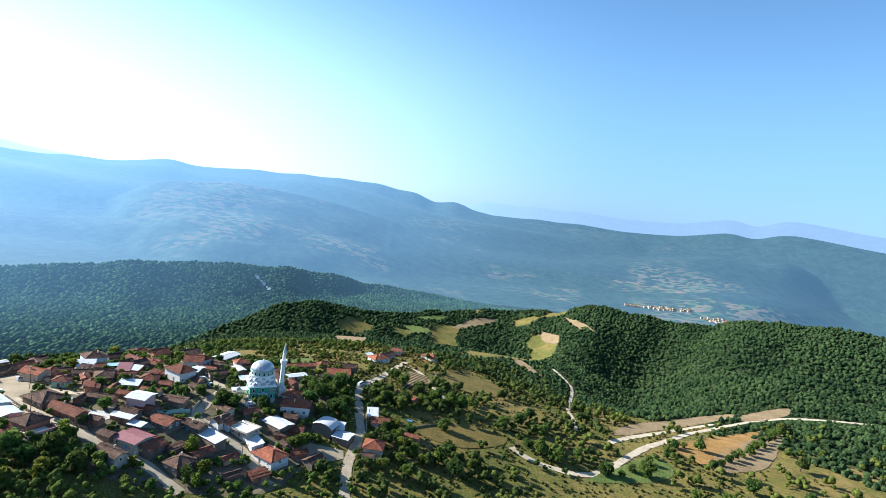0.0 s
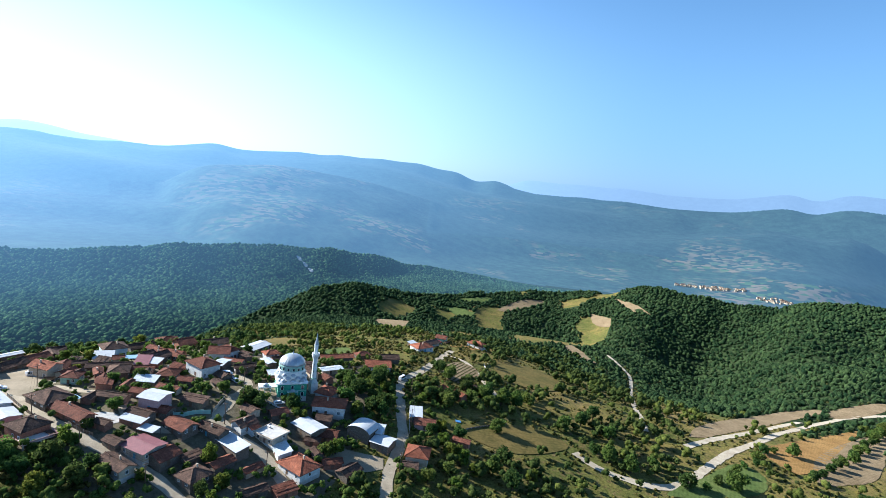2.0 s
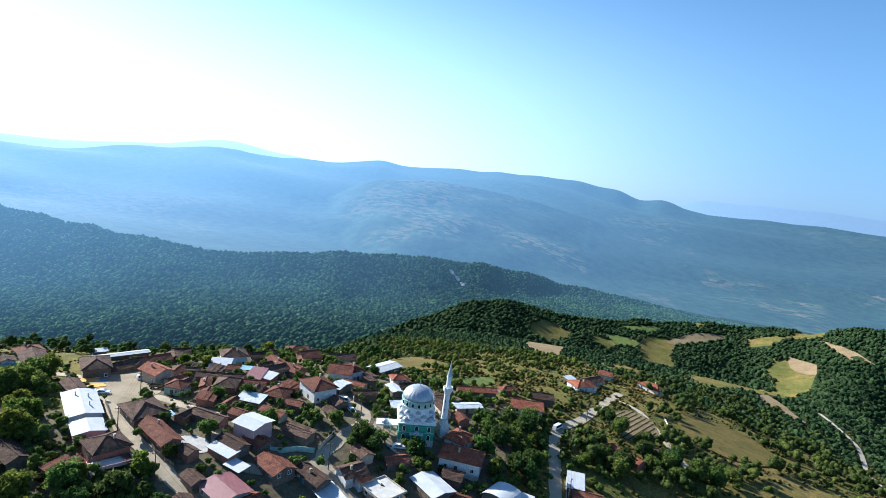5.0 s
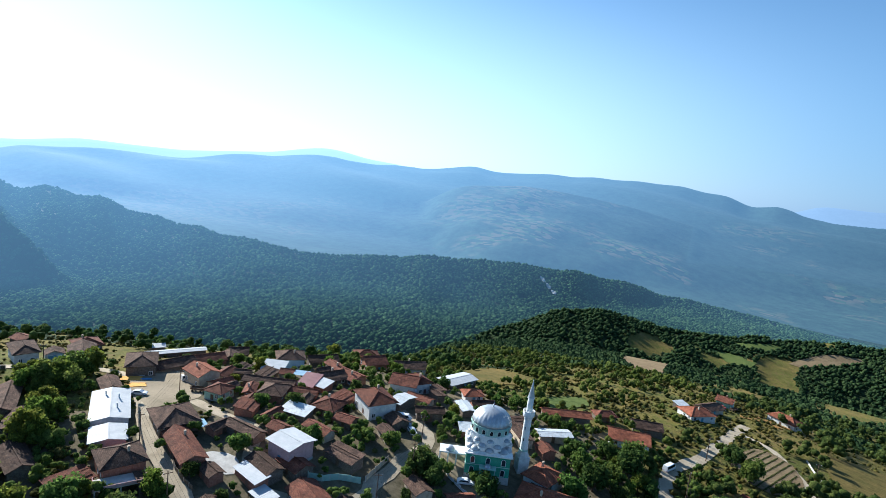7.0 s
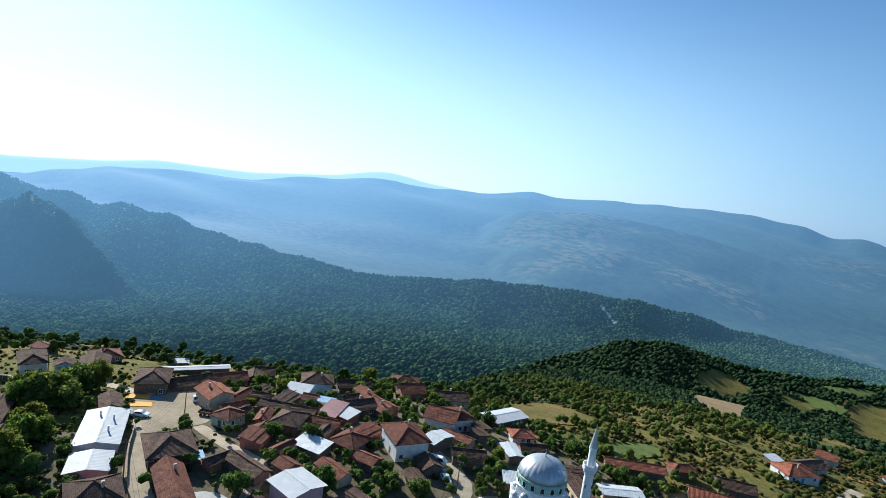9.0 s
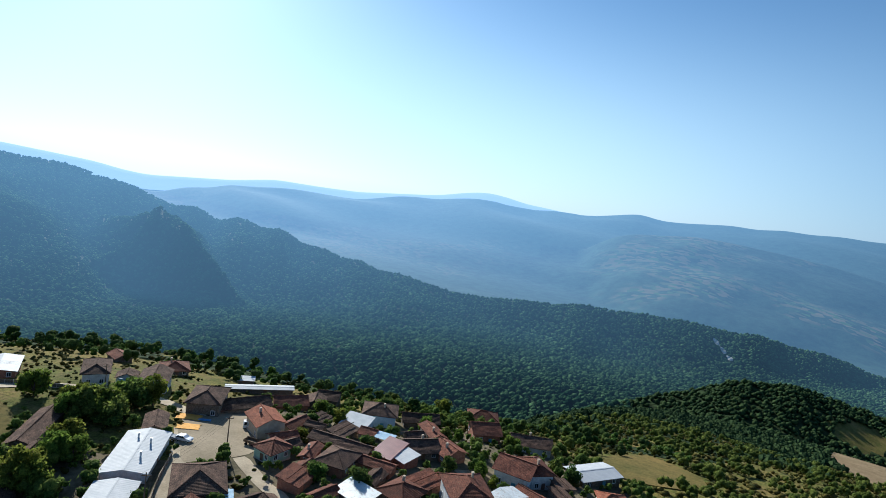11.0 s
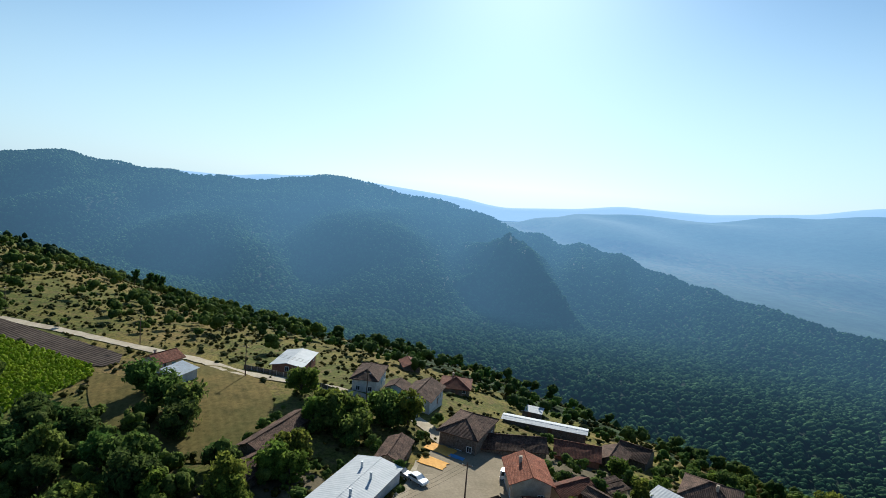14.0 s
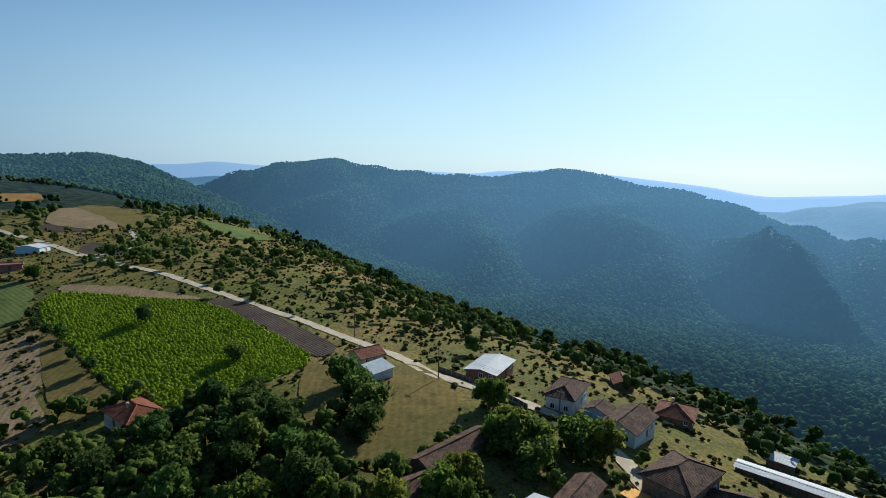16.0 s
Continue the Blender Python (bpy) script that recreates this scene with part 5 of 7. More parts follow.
house("shed", 54.1, -5.1, 6, 9.3, 7.6, 2.4, "gable", "tile_red", "plaster_pink")
house("shed", 49.3, -0.8, 11, 5.7, 8.5, 2.4, "shed", "white_metal", "stone")
house("shed", 54.1, -35.9, 10, 6.3, 5.9, 2.2, "gable", "tile_brown", "brick")
house("shed", 34.8, -49.4, 334, 6.3, 8.5, 2.4, "gable", "tile_brown", "stone", True)
house("shed", 16.7, -25.4, 7, 6.7, 6.3, 2.4, "gable", "tile_brown", "stone")
house("shed", 21.5, -33.3, 7, 7.4, 7.2, 2.2, "gable", "tile_red", "brick")
house("house", -156.0, -89.5, 170, 14.0, 9.6, 2.9, "gable", "white_metal", "brick")
house("house", -143.3, -68.0, 168, 13.0, 7.6, 4.2, "hip", "tile_brown", "plaster_white")
house("house", -135.2, -54.2, 157, 12.4, 8.6, 3.8, "gable", "tile_brown", "plaster_white")
house("shed", -140.0, -60.6, 161, 5.6, 6.0, 2.6, "gable", "tile_brown", "plaster_white")
house("house", -157.8, -42.5, 78, 9.5, 10.0, 2.7, "hip", "tile_red", "stone")
house("shed", -140.2, -115.3, 50, 7.8, 6.0, 2.2, "shed", "tin_grey", "plaster_white")
house("house", -149.1, -122.8, 57, 7.9, 8.3, 3.0, "gable", "tile_red", "plaster_tan", True)
house("house", -107.4, -160.4, 72, 12.5, 9.3, 3.4, "hip", "tile_orange", "plaster_tan")
house("barn", -216.5, -341.0, 109, 13.0, 9.0, 2.9, "gable", "white_metal", "plaster_blue", True)
house("shed", -186.0, -315.0, 144, 12.0, 7.0, 2.5, "flat", "tin_red", "brick")
house("shed", -101.8, -61.9, 162, 9.6, 5.6, 2.3, "gable", "tile_brown", "stone")
house("shed", -115.1, -11.6, 54, 6.7, 8.2, 2.3, "gable", "tile_brown", "stone", True)
house("shed", -177.3, -55.4, 101, 6.3, 7.9, 2.2, "gable", "tile_red", "stone", True)
house("strip", -133.0, -22.5, 67, 22.0, 4.2, 2.2, "gable", "white_metal", "stone")
house("shed", -146.0, -22.0, 64, 6.0, 3.6, 2.2, "shed", "white_metal", "stone")
house("house", 36.4, 124.7, 59, 12.0, 8.0, 2.8, "gable", "tile_brown", "plaster_tan")
house("shed", 26.2, 113.6, 57, 6.0, 4.5, 2.3, "shed", "tin_grey", "stone")
house("shed", 21.3, -45.8, 311, 5.6, 4.5, 2.4, "gable", "tile_brown", "stone")
house("shed", -90.0, -25.0, 35, 5.8, 4.0, 2.4, "gable", "tile_brown", "stone")
house("shed", -31.1, -16.9, 335, 6.2, 5.9, 2.0, "gable", "tile_brown", "stone")
house("shed", -63.0, -24.2, 30, 10.5, 4.7, 2.2, "gable", "tile_red", "brick")
house("shed", -13.9, -5.2, 39, 5.6, 4.9, 2.3, "shed", "tin_grey", "brick")
house("shed", 19.2, -67.6, 51, 8.0, 5.0, 2.0, "shed", "tile_red", "brick")
house("shed", -34.1, -52.7, 352, 8.5, 5.9, 2.1, "gable", "tile_red", "stone")
house("shed", -44.9, -67.8, 352, 5.8, 4.2, 2.4, "gable", "tile_brown", "brick")
house("shed", -12.4, 6.4, 41, 7.3, 4.9, 2.0, "gable", "tile_red", "plaster_tan")
house("shed", -41.3, -38.1, 357, 9.2, 4.8, 2.1, "gable", "tile_red", "plaster_tan")
house("shed", -6.2, 14.1, 41, 6.5, 4.1, 2.0, "shed", "tile_brown", "brick")
house("shed", -36.2, 1.8, 185, 9.3, 4.6, 2.1, "gable", "tile_red", "plaster_tan")
house("shed", 4.7, 15.8, 42, 11.0, 5.4, 2.3, "gable", "tin_grey", "plaster_tan")
house("shed", 6.7, 4.4, 140, 5.8, 4.9, 2.3, "gable", "tile_red", "brick")
house("shed", -9.1, -36.1, 333, 7.1, 5.3, 2.2, "gable", "tile_brown", "plaster_tan")
house("shed", -96.6, -19.8, 114, 5.5, 4.2, 1.9, "shed", "tile_brown", "plaster_tan")
house("shed", 11.0, -72.3, 52, 8.7, 4.7, 2.1, "gable", "tile_brown", "stone")
house("shed", -63.7, -43.7, 121, 6.8, 5.9, 2.2, "shed", "tile_red", "brick")
house("shed", -67.2, -40.1, 120, 6.1, 5.3, 1.9, "gable", "tile_red", "brick")
house("shed", -37.4, 13.9, 162, 5.7, 5.3, 2.3, "shed", "tile_brown", "stone")
house("shed", -12.6, -68.3, 65, 7.2, 4.1, 2.0, "shed", "tile_brown", "stone")
house("shed", -74.9, -3.1, 73, 5.6, 4.9, 2.3, "gable", "tile_brown", "stone")
house("shed", -85.7, -36.5, 84, 7.4, 5.1, 2.1, "gable", "tile_red", "plaster_tan")
house("shed", -2.4, 6.0, 138, 11.0, 5.1, 2.4, "shed", "tile_brown", "plaster_tan")
house("shed", -28.5, -41.8, 359, 9.9, 5.3, 2.3, "shed", "tile_brown", "stone")
house("shed", -83.6, -20.2, 112, 8.4, 5.3, 2.2, "shed", "tile_brown", "stone")
house("shed", -28.5, -24.8, 337, 6.1, 4.4, 2.3, "gable", "tile_brown", "plaster_tan")
house("shed", -52.7, -35.5, 13, 8.7, 5.6, 2.2, "shed", "tin_grey", "stone")
house("shed", 0.2, -31.6, 45, 7.3, 5.8, 2.0, "gable", "tile_red", "stone")
house("shed", -40.2, -28.9, 12, 6.2, 4.9, 2.4, "gable", "tile_red", "stone")
house("shed", -48.5, -45.6, 3, 5.2, 4.9, 2.3, "gable", "tile_red", "stone")
house("shed", -51.0, -18.7, 97, 8.9, 5.8, 2.0, "shed", "tile_red", "brick")
house("shed", -3.8, -66.0, 64, 8.5, 5.4, 1.9, "gable", "tile_red", "stone")
house("shed", -52.4, -78.2, 164, 5.0, 5.1, 2.3, "shed", "tile_brown", "stone")
house("shed", -20.7, 16.0, 46, 8.1, 5.8, 1.9, "gable", "tile_brown", "brick")
house("shed", -55.8, -41.3, 101, 6.6, 4.3, 2.0, "gable", "tile_red", "plaster_tan")
house("shed", 5.9, -63.6, 63, 7.7, 4.1, 1.9, "gable", "tile_red", "plaster_tan")
house("shed", -57.3, -28.1, 118, 6.7, 4.1, 2.0, "gable", "tile_brown", "stone")
house("shed", 17.6, -39.5, 6, 6.1, 4.2, 2.2, "gable", "tile_brown", "brick")
house("shed", -22.5, 7.5, 141, 7.9, 4.7, 2.4, "gable", "tin_grey", "stone")
house("shed", -93.9, -29.1, 114, 8.8, 5.0, 2.1, "gable", "tile_red", "plaster_tan")
house("shed", -80.9, -13.9, 213, 5.1, 5.2, 2.2, "gable", "tile_red", "plaster_tan")
house("shed", -79.9, -38.1, 97, 6.5, 4.5, 2.3, "gable", "tile_brown", "plaster_tan")
house("shed", -59.7, -55.6, 93, 6.4, 4.3, 2.1, "gable", "tile_brown", "brick")
house("shed", -34.1, 8.9, 162, 5.4, 4.6, 2.4, "shed", "tile_brown", "stone")
house("shed", 27.8, -47.4, 32, 7.6, 4.7, 2.2, "gable", "tile_red", "brick")


# ---------------------------------------------------------------- the mosque
def arch_window(bm_frame, bm_pane, w, h, out):
    """An arched window on the plane y = -out, its sill at z = 0."""
    pts = [(-w / 2, 0), (w / 2, 0)] + [(w / 2 * math.cos(math.pi * k / 8), h + w / 2 * math.sin(math.pi * k / 8)) for k in range(9)]
    big = [(x * 1.28, z * 1.08 - 0.08) for x, z in pts]
    a = [bm_frame.verts.new((x, -out, z)) for x, z in big]
    b = [bm_frame.verts.new((x, -out - 0.1, z)) for x, z in big]
    bm_frame.faces.new(b)
    bm_frame.faces.new(a[::-1])
    for k in range(len(a)):
        q = (k + 1) % len(a)
        bm_frame.faces.new((a[k], a[q], b[q], b[k]))
    a = [bm_pane.verts.new((x, -out - 0.1, z)) for x, z in pts]
    b = [bm_pane.verts.new((x, -out - 0.13, z)) for x, z in pts]
    bm_pane.faces.new(b)
    bm_pane.faces.new(a[::-1])
    for k in range(len(a)):
        q = (k + 1) % len(a)
        bm_pane.faces.new((a[k], a[q], b[q], b[k]))


def dome_mesh(rad, rise, segs, ribs):
    bm = bmesh.new()
    rings = 10
    rows = []
    for i in range(rings):
        a = math.pi / 2 * i / rings
        rows.append([bm.verts.new((rad * math.cos(a) * (1 + (0.028 if k % ribs == 0 else 0)) * math.cos(2 * math.pi * k / segs), rad * math.cos(a) * (1 + (0.028 if k % ribs == 0 else 0)) * math.sin(2 * math.pi * k / segs), rise * math.sin(a))) for k in range(segs)])
    top = bm.verts.new((0, 0, rise))
    for a, b in zip(rows, rows[1:]):
        for k in range(segs):
            bm.faces.new((a[k], a[(k + 1) % segs], b[(k + 1) % segs], b[k]))
    for k in range(segs):
        bm.faces.new((rows[-1][k], rows[-1][(k + 1) % segs], top))
    bm.faces.new(rows[0][::-1])
    return bm


def mosque(x, y, rot):
    FOOT.append((x, y, 13, 13, rot))
    z0 = float(height(x, y)) + 0.3
    t = thing("mosque", "green-walled village mosque with a large lead-grey dome", "mosque", pose(x, y, z0, 0, 0, rot))
    s = 5.7
    part("wall", boxes((-s, -s, -3.0, s, s, 6.0)), "mosque_green", t)
    part("plinth", boxes((-s - 0.08, -s - 0.08, -3.0, s + 0.08, s + 0.08, 0.5)), "concrete", t)
    part("string_course", boxes((-s - 0.05, -s - 0.05, 3.0, s + 0.05, s + 0.05, 3.2)), "pale_green", t)
    part("cornice", boxes((-s - 0.5, -s - 0.5, 6.0, s + 0.5, s + 0.5, 6.3), (-s - 0.25, -s - 0.25, 5.8, s + 0.25, s + 0.25, 6.0)), "white_paint", t, "white eaves cornice")
    bm = bmesh.new()
    tube(bm, [(s * 1.44, 6.3), (s * 1.26, 6.8), (s * 1.14, 7.4)], 4, phase=0.5)
    part("lower_roof", bm, "white_paint", t, "white stepped roof skirt")
    bm = bmesh.new()
    tube(bm, [(5.75, 6.5), (5.5, 10.4), (5.65, 10.4), (5.65, 10.65), (5.3, 10.8)], 8, phase=0.5)
    part("drum_base", bm, "white_paint", t, "white octagonal base of the drum")
    bm = bmesh.new()
    tube(bm, [(5.2, 10.7), (5.2, 12.5), (5.4, 12.5), (5.4, 12.75), (5.0, 12.85)], 32)
    drum = part("drum", bm, "pale_green", t, "round drum with small arched windows")
    fr, pa = bmesh.new(), bmesh.new()
    arch_window(fr, pa, 0.75, 0.75, 0.0)
    frm, pam = bpy.data.meshes.new("window"), bpy.data.meshes.new("pane")
    for b2, m2, key in ((fr, frm, "white_paint"), (pa, pam, "glass")):
        bmesh.ops.recalc_face_normals(b2, faces=b2.faces[:])
        b2.to_mesh(m2), b2.free()
        m2.materials.append(MAT[key])
    for k in range(16):
        w = part("window", frm, None, drum, at=pose(0, 0, 0, 0, 0, k * 22.5) @ pose(0, -5.18, 11.1))
        part("pane", pam, None, w)
    do = part("dome", dome_mesh(5.15, 3.9, 72, 3), "lead", t, "ribbed lead-covered main dome", at=pose(0, 0, 12.8), smooth=True)
    bm = bmesh.new()
    tube(bm, [(0.28, 0), (0.10, 0.35), (0.22, 0.6), (0.06, 0.85), (0.13, 1.05), (0.03, 1.3), (0.02, 1.9)], 10)
    part("finial", bm, "steel", do, "metal finial", at=pose(0, 0, 3.85))
    # small domes along the roof skirt and at the corners of the drum
    small = dome_mesh(0.95, 0.85, 20, 2)
    sme = bpy.data.meshes.new("small_dome")
    small.to_mesh(sme), small.free()
    sme.materials.append(MAT["lead"])
    sme.polygons.foreach_set("use_smooth", [True] * len(sme.polygons))
    collar = bmesh.new()
    tube(collar, [(1.02, -0.5), (1.02, 0.0), (0.9, 0.02)], 16)
    cme = bpy.data.meshes.new("collar")
    bmesh.ops.recalc_face_normals(collar, faces=collar.faces[:])
    collar.to_mesh(cme), collar.free()
    cme.materials.append(MAT["white_paint"])
    spots = []
    for turn in range(4):
        for u, v, z, k in ((-3.6, -4.7, 6.75, 1.3), (0.0, -4.9, 6.75, 1.3), (3.6, -4.7, 6.75, 1.3), (-1.9, -5.0, 8.0, 1.1), (1.9, -5.0, 8.0, 1.1), (0.0, -5.0, 9.2, 1.0), (-3.4, -4.3, 9.2, 0.9)):
            spots.append(pose(0, 0, 0, 0, 0, turn * 90) @ pose(u, v, z) @ Matrix.Diagonal((k, k, k, 1)))
    for p in spots:
        d = part("small_dome", sme, None, t, at=p)
        part("collar", cme, None, d)
    # tall windows on two floors
    fr, pa = bmesh.new(), bmesh.new()
    arch_window(fr, pa, 0.95, 1.2, 0.0)
    frm2, pam2 = bpy.data.meshes.new("window"), bpy.data.meshes.new("pane")
    for b2, m2, key in ((fr, frm2, "white_paint"), (pa, pam2, "glass")):
        bmesh.ops.recalc_face_normals(b2, faces=b2.faces[:])
        b2.to_mesh(m2), b2.free()
        m2.materials.append(MAT[key])
    for side in range(4):
        for z in (0.8, 3.6):
            for u in (-4.0, 0.0, 4.0):
                if side == 0 and u == 0 and z < 2:
                    continue
                w = part("window", frm2, None, t, at=pose(0, 0, 0, 0, 0, side * 90) @ pose(u, -s, z))
                part("pane", pam2, None, w)
    # entrance canopy with its own little dome
    can = part("entrance_canopy", boxes((-2.2, -s - 2.0, 3.0, 2.2, -s, 3.3), (-2.0, -s - 1.85, -1.5, -1.75, -s - 1.6, 3.0), (1.75, -s - 1.85, -1.5, 2.0, -s - 1.6, 3.0), chamfer=0.02), "pale_green", t)
    part("small_dome", sme, None, can, at=pose(0, -s - 1.0, 3.3))
    part("entrance_door", boxes((-0.9, -s - 0.06, 0.0, 0.9, -s, 2.5), (-0.75, -s - 0.1, 0.2, -0.06, -s - 0.05, 2.3), (0.06, -s - 0.1, 0.2, 0.75, -s - 0.05, 2.3)), "door_brown", t)
    # side porch for the congregation
    po = part("porch_roof", boxes((-s - 7.0, -s + 3.2, 3.4, -s, -s + 7.4, 3.7), chamfer=0.03), "white_paint", t, "flat white porch roof")
    part("small_dome", sme, None, po, at=pose(-s - 4.2, -s + 4.6, 3.75) @ Matrix.Diagonal((1.3, 1.3, 1.3, 1)))
    for u in (-6.8, -4.6, -2.4):
        for v in (-s + 3.45, -s + 7.15):
            col = bmesh.new()
            tube(col, [(0.24, -3.5), (0.24, 0.1), (0.17, 0.2), (0.16, 3.1), (0.24, 3.4)], 12)
            part("column", col, "white_paint", t, at=pose(-s + u, v, 0))
    return t


def minaret(x, y, z0, top):
    FOOT.append((x, y, 4, 4, 0))
    t = thing("minaret", "slender white minaret with one balcony and a pointed cap", "minaret", pose(x, y, z0, 0, 0, 45))
    k = (top - z0) / 23.5
    part("base", boxes((-1.5, -1.5, -3.0, 1.5, 1.5, 2.6), (-1.6, -1.6, 2.6, 1.6, 1.6, 2.8)), "plaster_white", t)
    bm = bmesh.new()
    tube(bm, [(1.75, 2.8), (1.12, 4.4)], 8)
    part("transition", bm, "plaster_white", t)
    bm = bmesh.new()
    tube(bm, [(1.05, 4.4), (0.98, 13.0 * k)], 16)
    part("shaft", bm, "white_paint", t)
    bm = bmesh.new()
    tube(bm, [(1.12, 4.3), (1.2, 4.45), (1.2, 4.65), (1.08, 4.75)], 16)
    part("band", bm, "pale_green", t, "pale green band")
    bm = bmesh.new()
    tube(bm, [(1.0, 12.6 * k), (1.15, 12.9 * k), (1.2, 13.2 * k), (1.45, 13.5 * k), (1.55, 13.9 * k), (1.6, 14.1 * k)], 16)
    bal = part("balcony", bm, "white_paint", t, "corbelled balcony")
    bm = bmesh.new()
    tube(bm, [(1.62, 14.1 * k), (1.62, 15.0 * k), (1.52, 15.0 * k), (1.52, 14.1 * k)], 16)
    part("parapet", bm, "white_paint", bal)
    bm = bmesh.new()
    tube(bm, [(0.82, 14.0 * k), (0.78, 18.2 * k), (0.95, 18.3 * k), (0.95, 18.55 * k)], 16)
    part("upper_shaft", bm, "white_paint", t)
    bm = bmesh.new()
    tube(bm, [(0.95, 18.5 * k), (0.80, 19.0 * k), (0.06, 22.9 * k)], 16)
    cap = part("cap", bm, "lead", t, "pointed lead cap")
    bm = bmesh.new()
    tube(bm, [(0.06, 22.8 * k), (0.13, 23.0 * k), (0.05, 23.15 * k), (0.09, 23.25 * k), (0.02, 23.5 * k)], 8)
    part("finial", bm, "steel", cap)
    for a in range(0, 360, 90):
        for z in (7.0, 10.0):
            part("slit_window", boxes((-0.1, -1.06, z * k, 0.1, -0.9, z * k + 0.8)), "glass", t, at=pose(0, 0, 0, 0, 0, a + 45))
    return t


mosque(-2.6, -14.2, 30)
minaret(5.0, -8.1, 2.0, 26.5)


# ---------------------------------------------------------------- trees
def ico():
    bm = bmesh.new()
    bmesh.ops.create_icosphere(bm, subdivisions=1, radius=1)
    v, f = np.array([p.co[:] for p in bm.verts]), np.array([[q.index for q in g.verts] for g in bm.faces])
    bm.free()
    return v, f


ICO_V, ICO_F = ico()
OCT_V = np.array([(1, 0, 0.1), (0, 1, 0.1), (-1, 0, 0.1), (0, -1, 0.1), (0, 0, 0.82), (0, 0, -0.9)], float)
OCT_F = np.array([(0, 1, 4), (1, 2, 4), (2, 3, 4), (3, 0, 4), (1, 0, 5), (2, 1, 5), (3, 2, 5), (0, 3, 5)])


def crown_mesh(name, seed, material, rad=3.0, tall=1.0, clumps=17, leaves=1050, leaf=0.33, base=0.25):
    """A crown of clumps with leaf sprays standing out of them, uneven and with gaps."""
    r = np.random.RandomState(seed)
    V, F, n = [], [], 0
    centres = []
    for k in range(clumps):
        a, e = r.uniform(0, 6.283), math.asin(r.uniform(-0.75, 1.0))
        q = rad * r.uniform(0.35, 0.72)
        c = np.array([q * math.cos(a) * math.cos(e), q * math.sin(a) * math.cos(e), base + rad * tall * 0.72 + q * math.sin(e) * tall])
        s = rad * r.uniform(0.20, 0.40)
        centres.append((c, s))
        jit = 1 + r.uniform(-0.28, 0.22, (len(ICO_V), 1))
        V.append(c + ICO_V * s * jit * np.array([1, 1, min(1.3, 0.85 * max(1, tall * 0.8))]))
        F.append(ICO_F + n)
        n += len(ICO_V)
    for k in range(leaves):
        c, s = centres[r.randint(len(centres))]
        d = r.randn(3)
        d /= np.linalg.norm(d)
        if d[2] < -0.5:
            d[2] *= -1
        p = c + d * s * r.uniform(0.85, 1.5)
        u = r.randn(3)
        u -= d * (u @ d) * 0.5
        u /= np.linalg.norm(u) + 1e-6
        w = np.cross(u, r.randn(3))
        w /= np.linalg.norm(w) + 1e-6
        q = leaf * r.uniform(0.6, 1.4)
        V.append(np.array([p - u * q, p + w * q * 0.55, p + u * q, p - w * q * 0.55]))
        F.append(np.array([[0, 1, 2], [0, 2, 3]]) + n)
        n += 4
    return mesh_np(name, np.vstack(V), np.vstack(F), MAT[material], True)


def trunk_mesh(name, seed, rad, base, tall):
    r = random.Random(seed)
    bm = bmesh.new()
    top = base + rad * tall * 0.9
    tube(bm, [(rad * 0.085, -0.8), (rad * 0.07, 0.3), (rad * 0.055, base), (rad * 0.03, top)], 7)
    for k in range(5):
        a = 6.283 * k / 5 + r.uniform(-0.4, 0.4)
        z = base * r.uniform(0.7, 1.3)
        q = rad * r.uniform(0.45, 0.65)
        bar(bm, (0, 0, z), (q * math.cos(a), q * math.sin(a), z + rad * tall * r.uniform(0.45, 0.8)), rad * 0.035, 5, rad * 0.012)
    me = bpy.data.meshes.new(name)
    bmesh.ops.recalc_face_normals(bm, faces=bm.faces[:])
    bm.to_mesh(me)
    bm.free()
    me.materials.append(MAT["bark"])
    return me


TREE_KINDS = []
for key, material, words in (("dark", "leaf_dark", "dark green broadleaf tree"), ("mid", "leaf_mid", "green broadleaf tree"), ("bright", "leaf_bright", "yellow-green fruit tree")):
    for v in range(3):
        seed = len(TREE_KINDS) * 11 + 5
        TREE_KINDS.append((key, words, trunk_mesh("trunk", seed, 3.0, 0.7, 1.0), crown_mesh("crown", seed, material, 3.0, 0.95 + 0.12 * v)))
POPLAR = ("poplar", "tall narrow dark poplar", trunk_mesh("trunk", 99, 2.0, 2.0, 4.0), crown_mesh("crown", 99, "leaf_dark", 2.2, 3.4, 26, 620, 0.4, 1.0))


def tree(x, y, size, kind, turn=0.0, setting="among the houses"):
    """A tree with a crown about 2 * size wide."""
    key, words, trunk, crown = kind
    s = size / 3.0
    ob = new("tree", trunk)
    ob.matrix_basis = Matrix.Translation((x, y, float(height(x, y)))) @ pose(0, 0, 0, 0, 0, turn) @ Matrix.Diagonal((s, s, s * 1.05, 1))
    tagged(ob, f"{words} {setting}", "tree", "trees")
    c = new("crown", crown)
    c.parent = ob
    return ob


def clear_of(x, y, gap):
    for fx, fy, w, d, rot in FOOT:
        a = radians(rot)
        dx, dy = x - fx, y - fy
        u, v = dx * math.cos(a) + dy * math.sin(a), -dx * math.sin(a) + dy * math.cos(a)
        if abs(u) < w / 2 + gap and abs(v) < d / 2 + gap:
            return False
    for c, w in ROADS:
        if (((c[:, 0] - x) ** 2 + (c[:, 1] - y) ** 2) < (w / 2 + gap) ** 2).any():
            return False
    return True


def open_ground(x, y, gap=3.5):
    """True where no field or road lies."""
    ok = np.ones(np.shape(x), bool)
    for poly in FIELDS:
        ok &= ~inside(poly, x, y)
    for c, w in ROADS:
        for q in c[::2]:
            ok &= ((x - q[0]) ** 2 + (y - q[1]) ** 2) > (w / 2 + gap) ** 2
    return ok


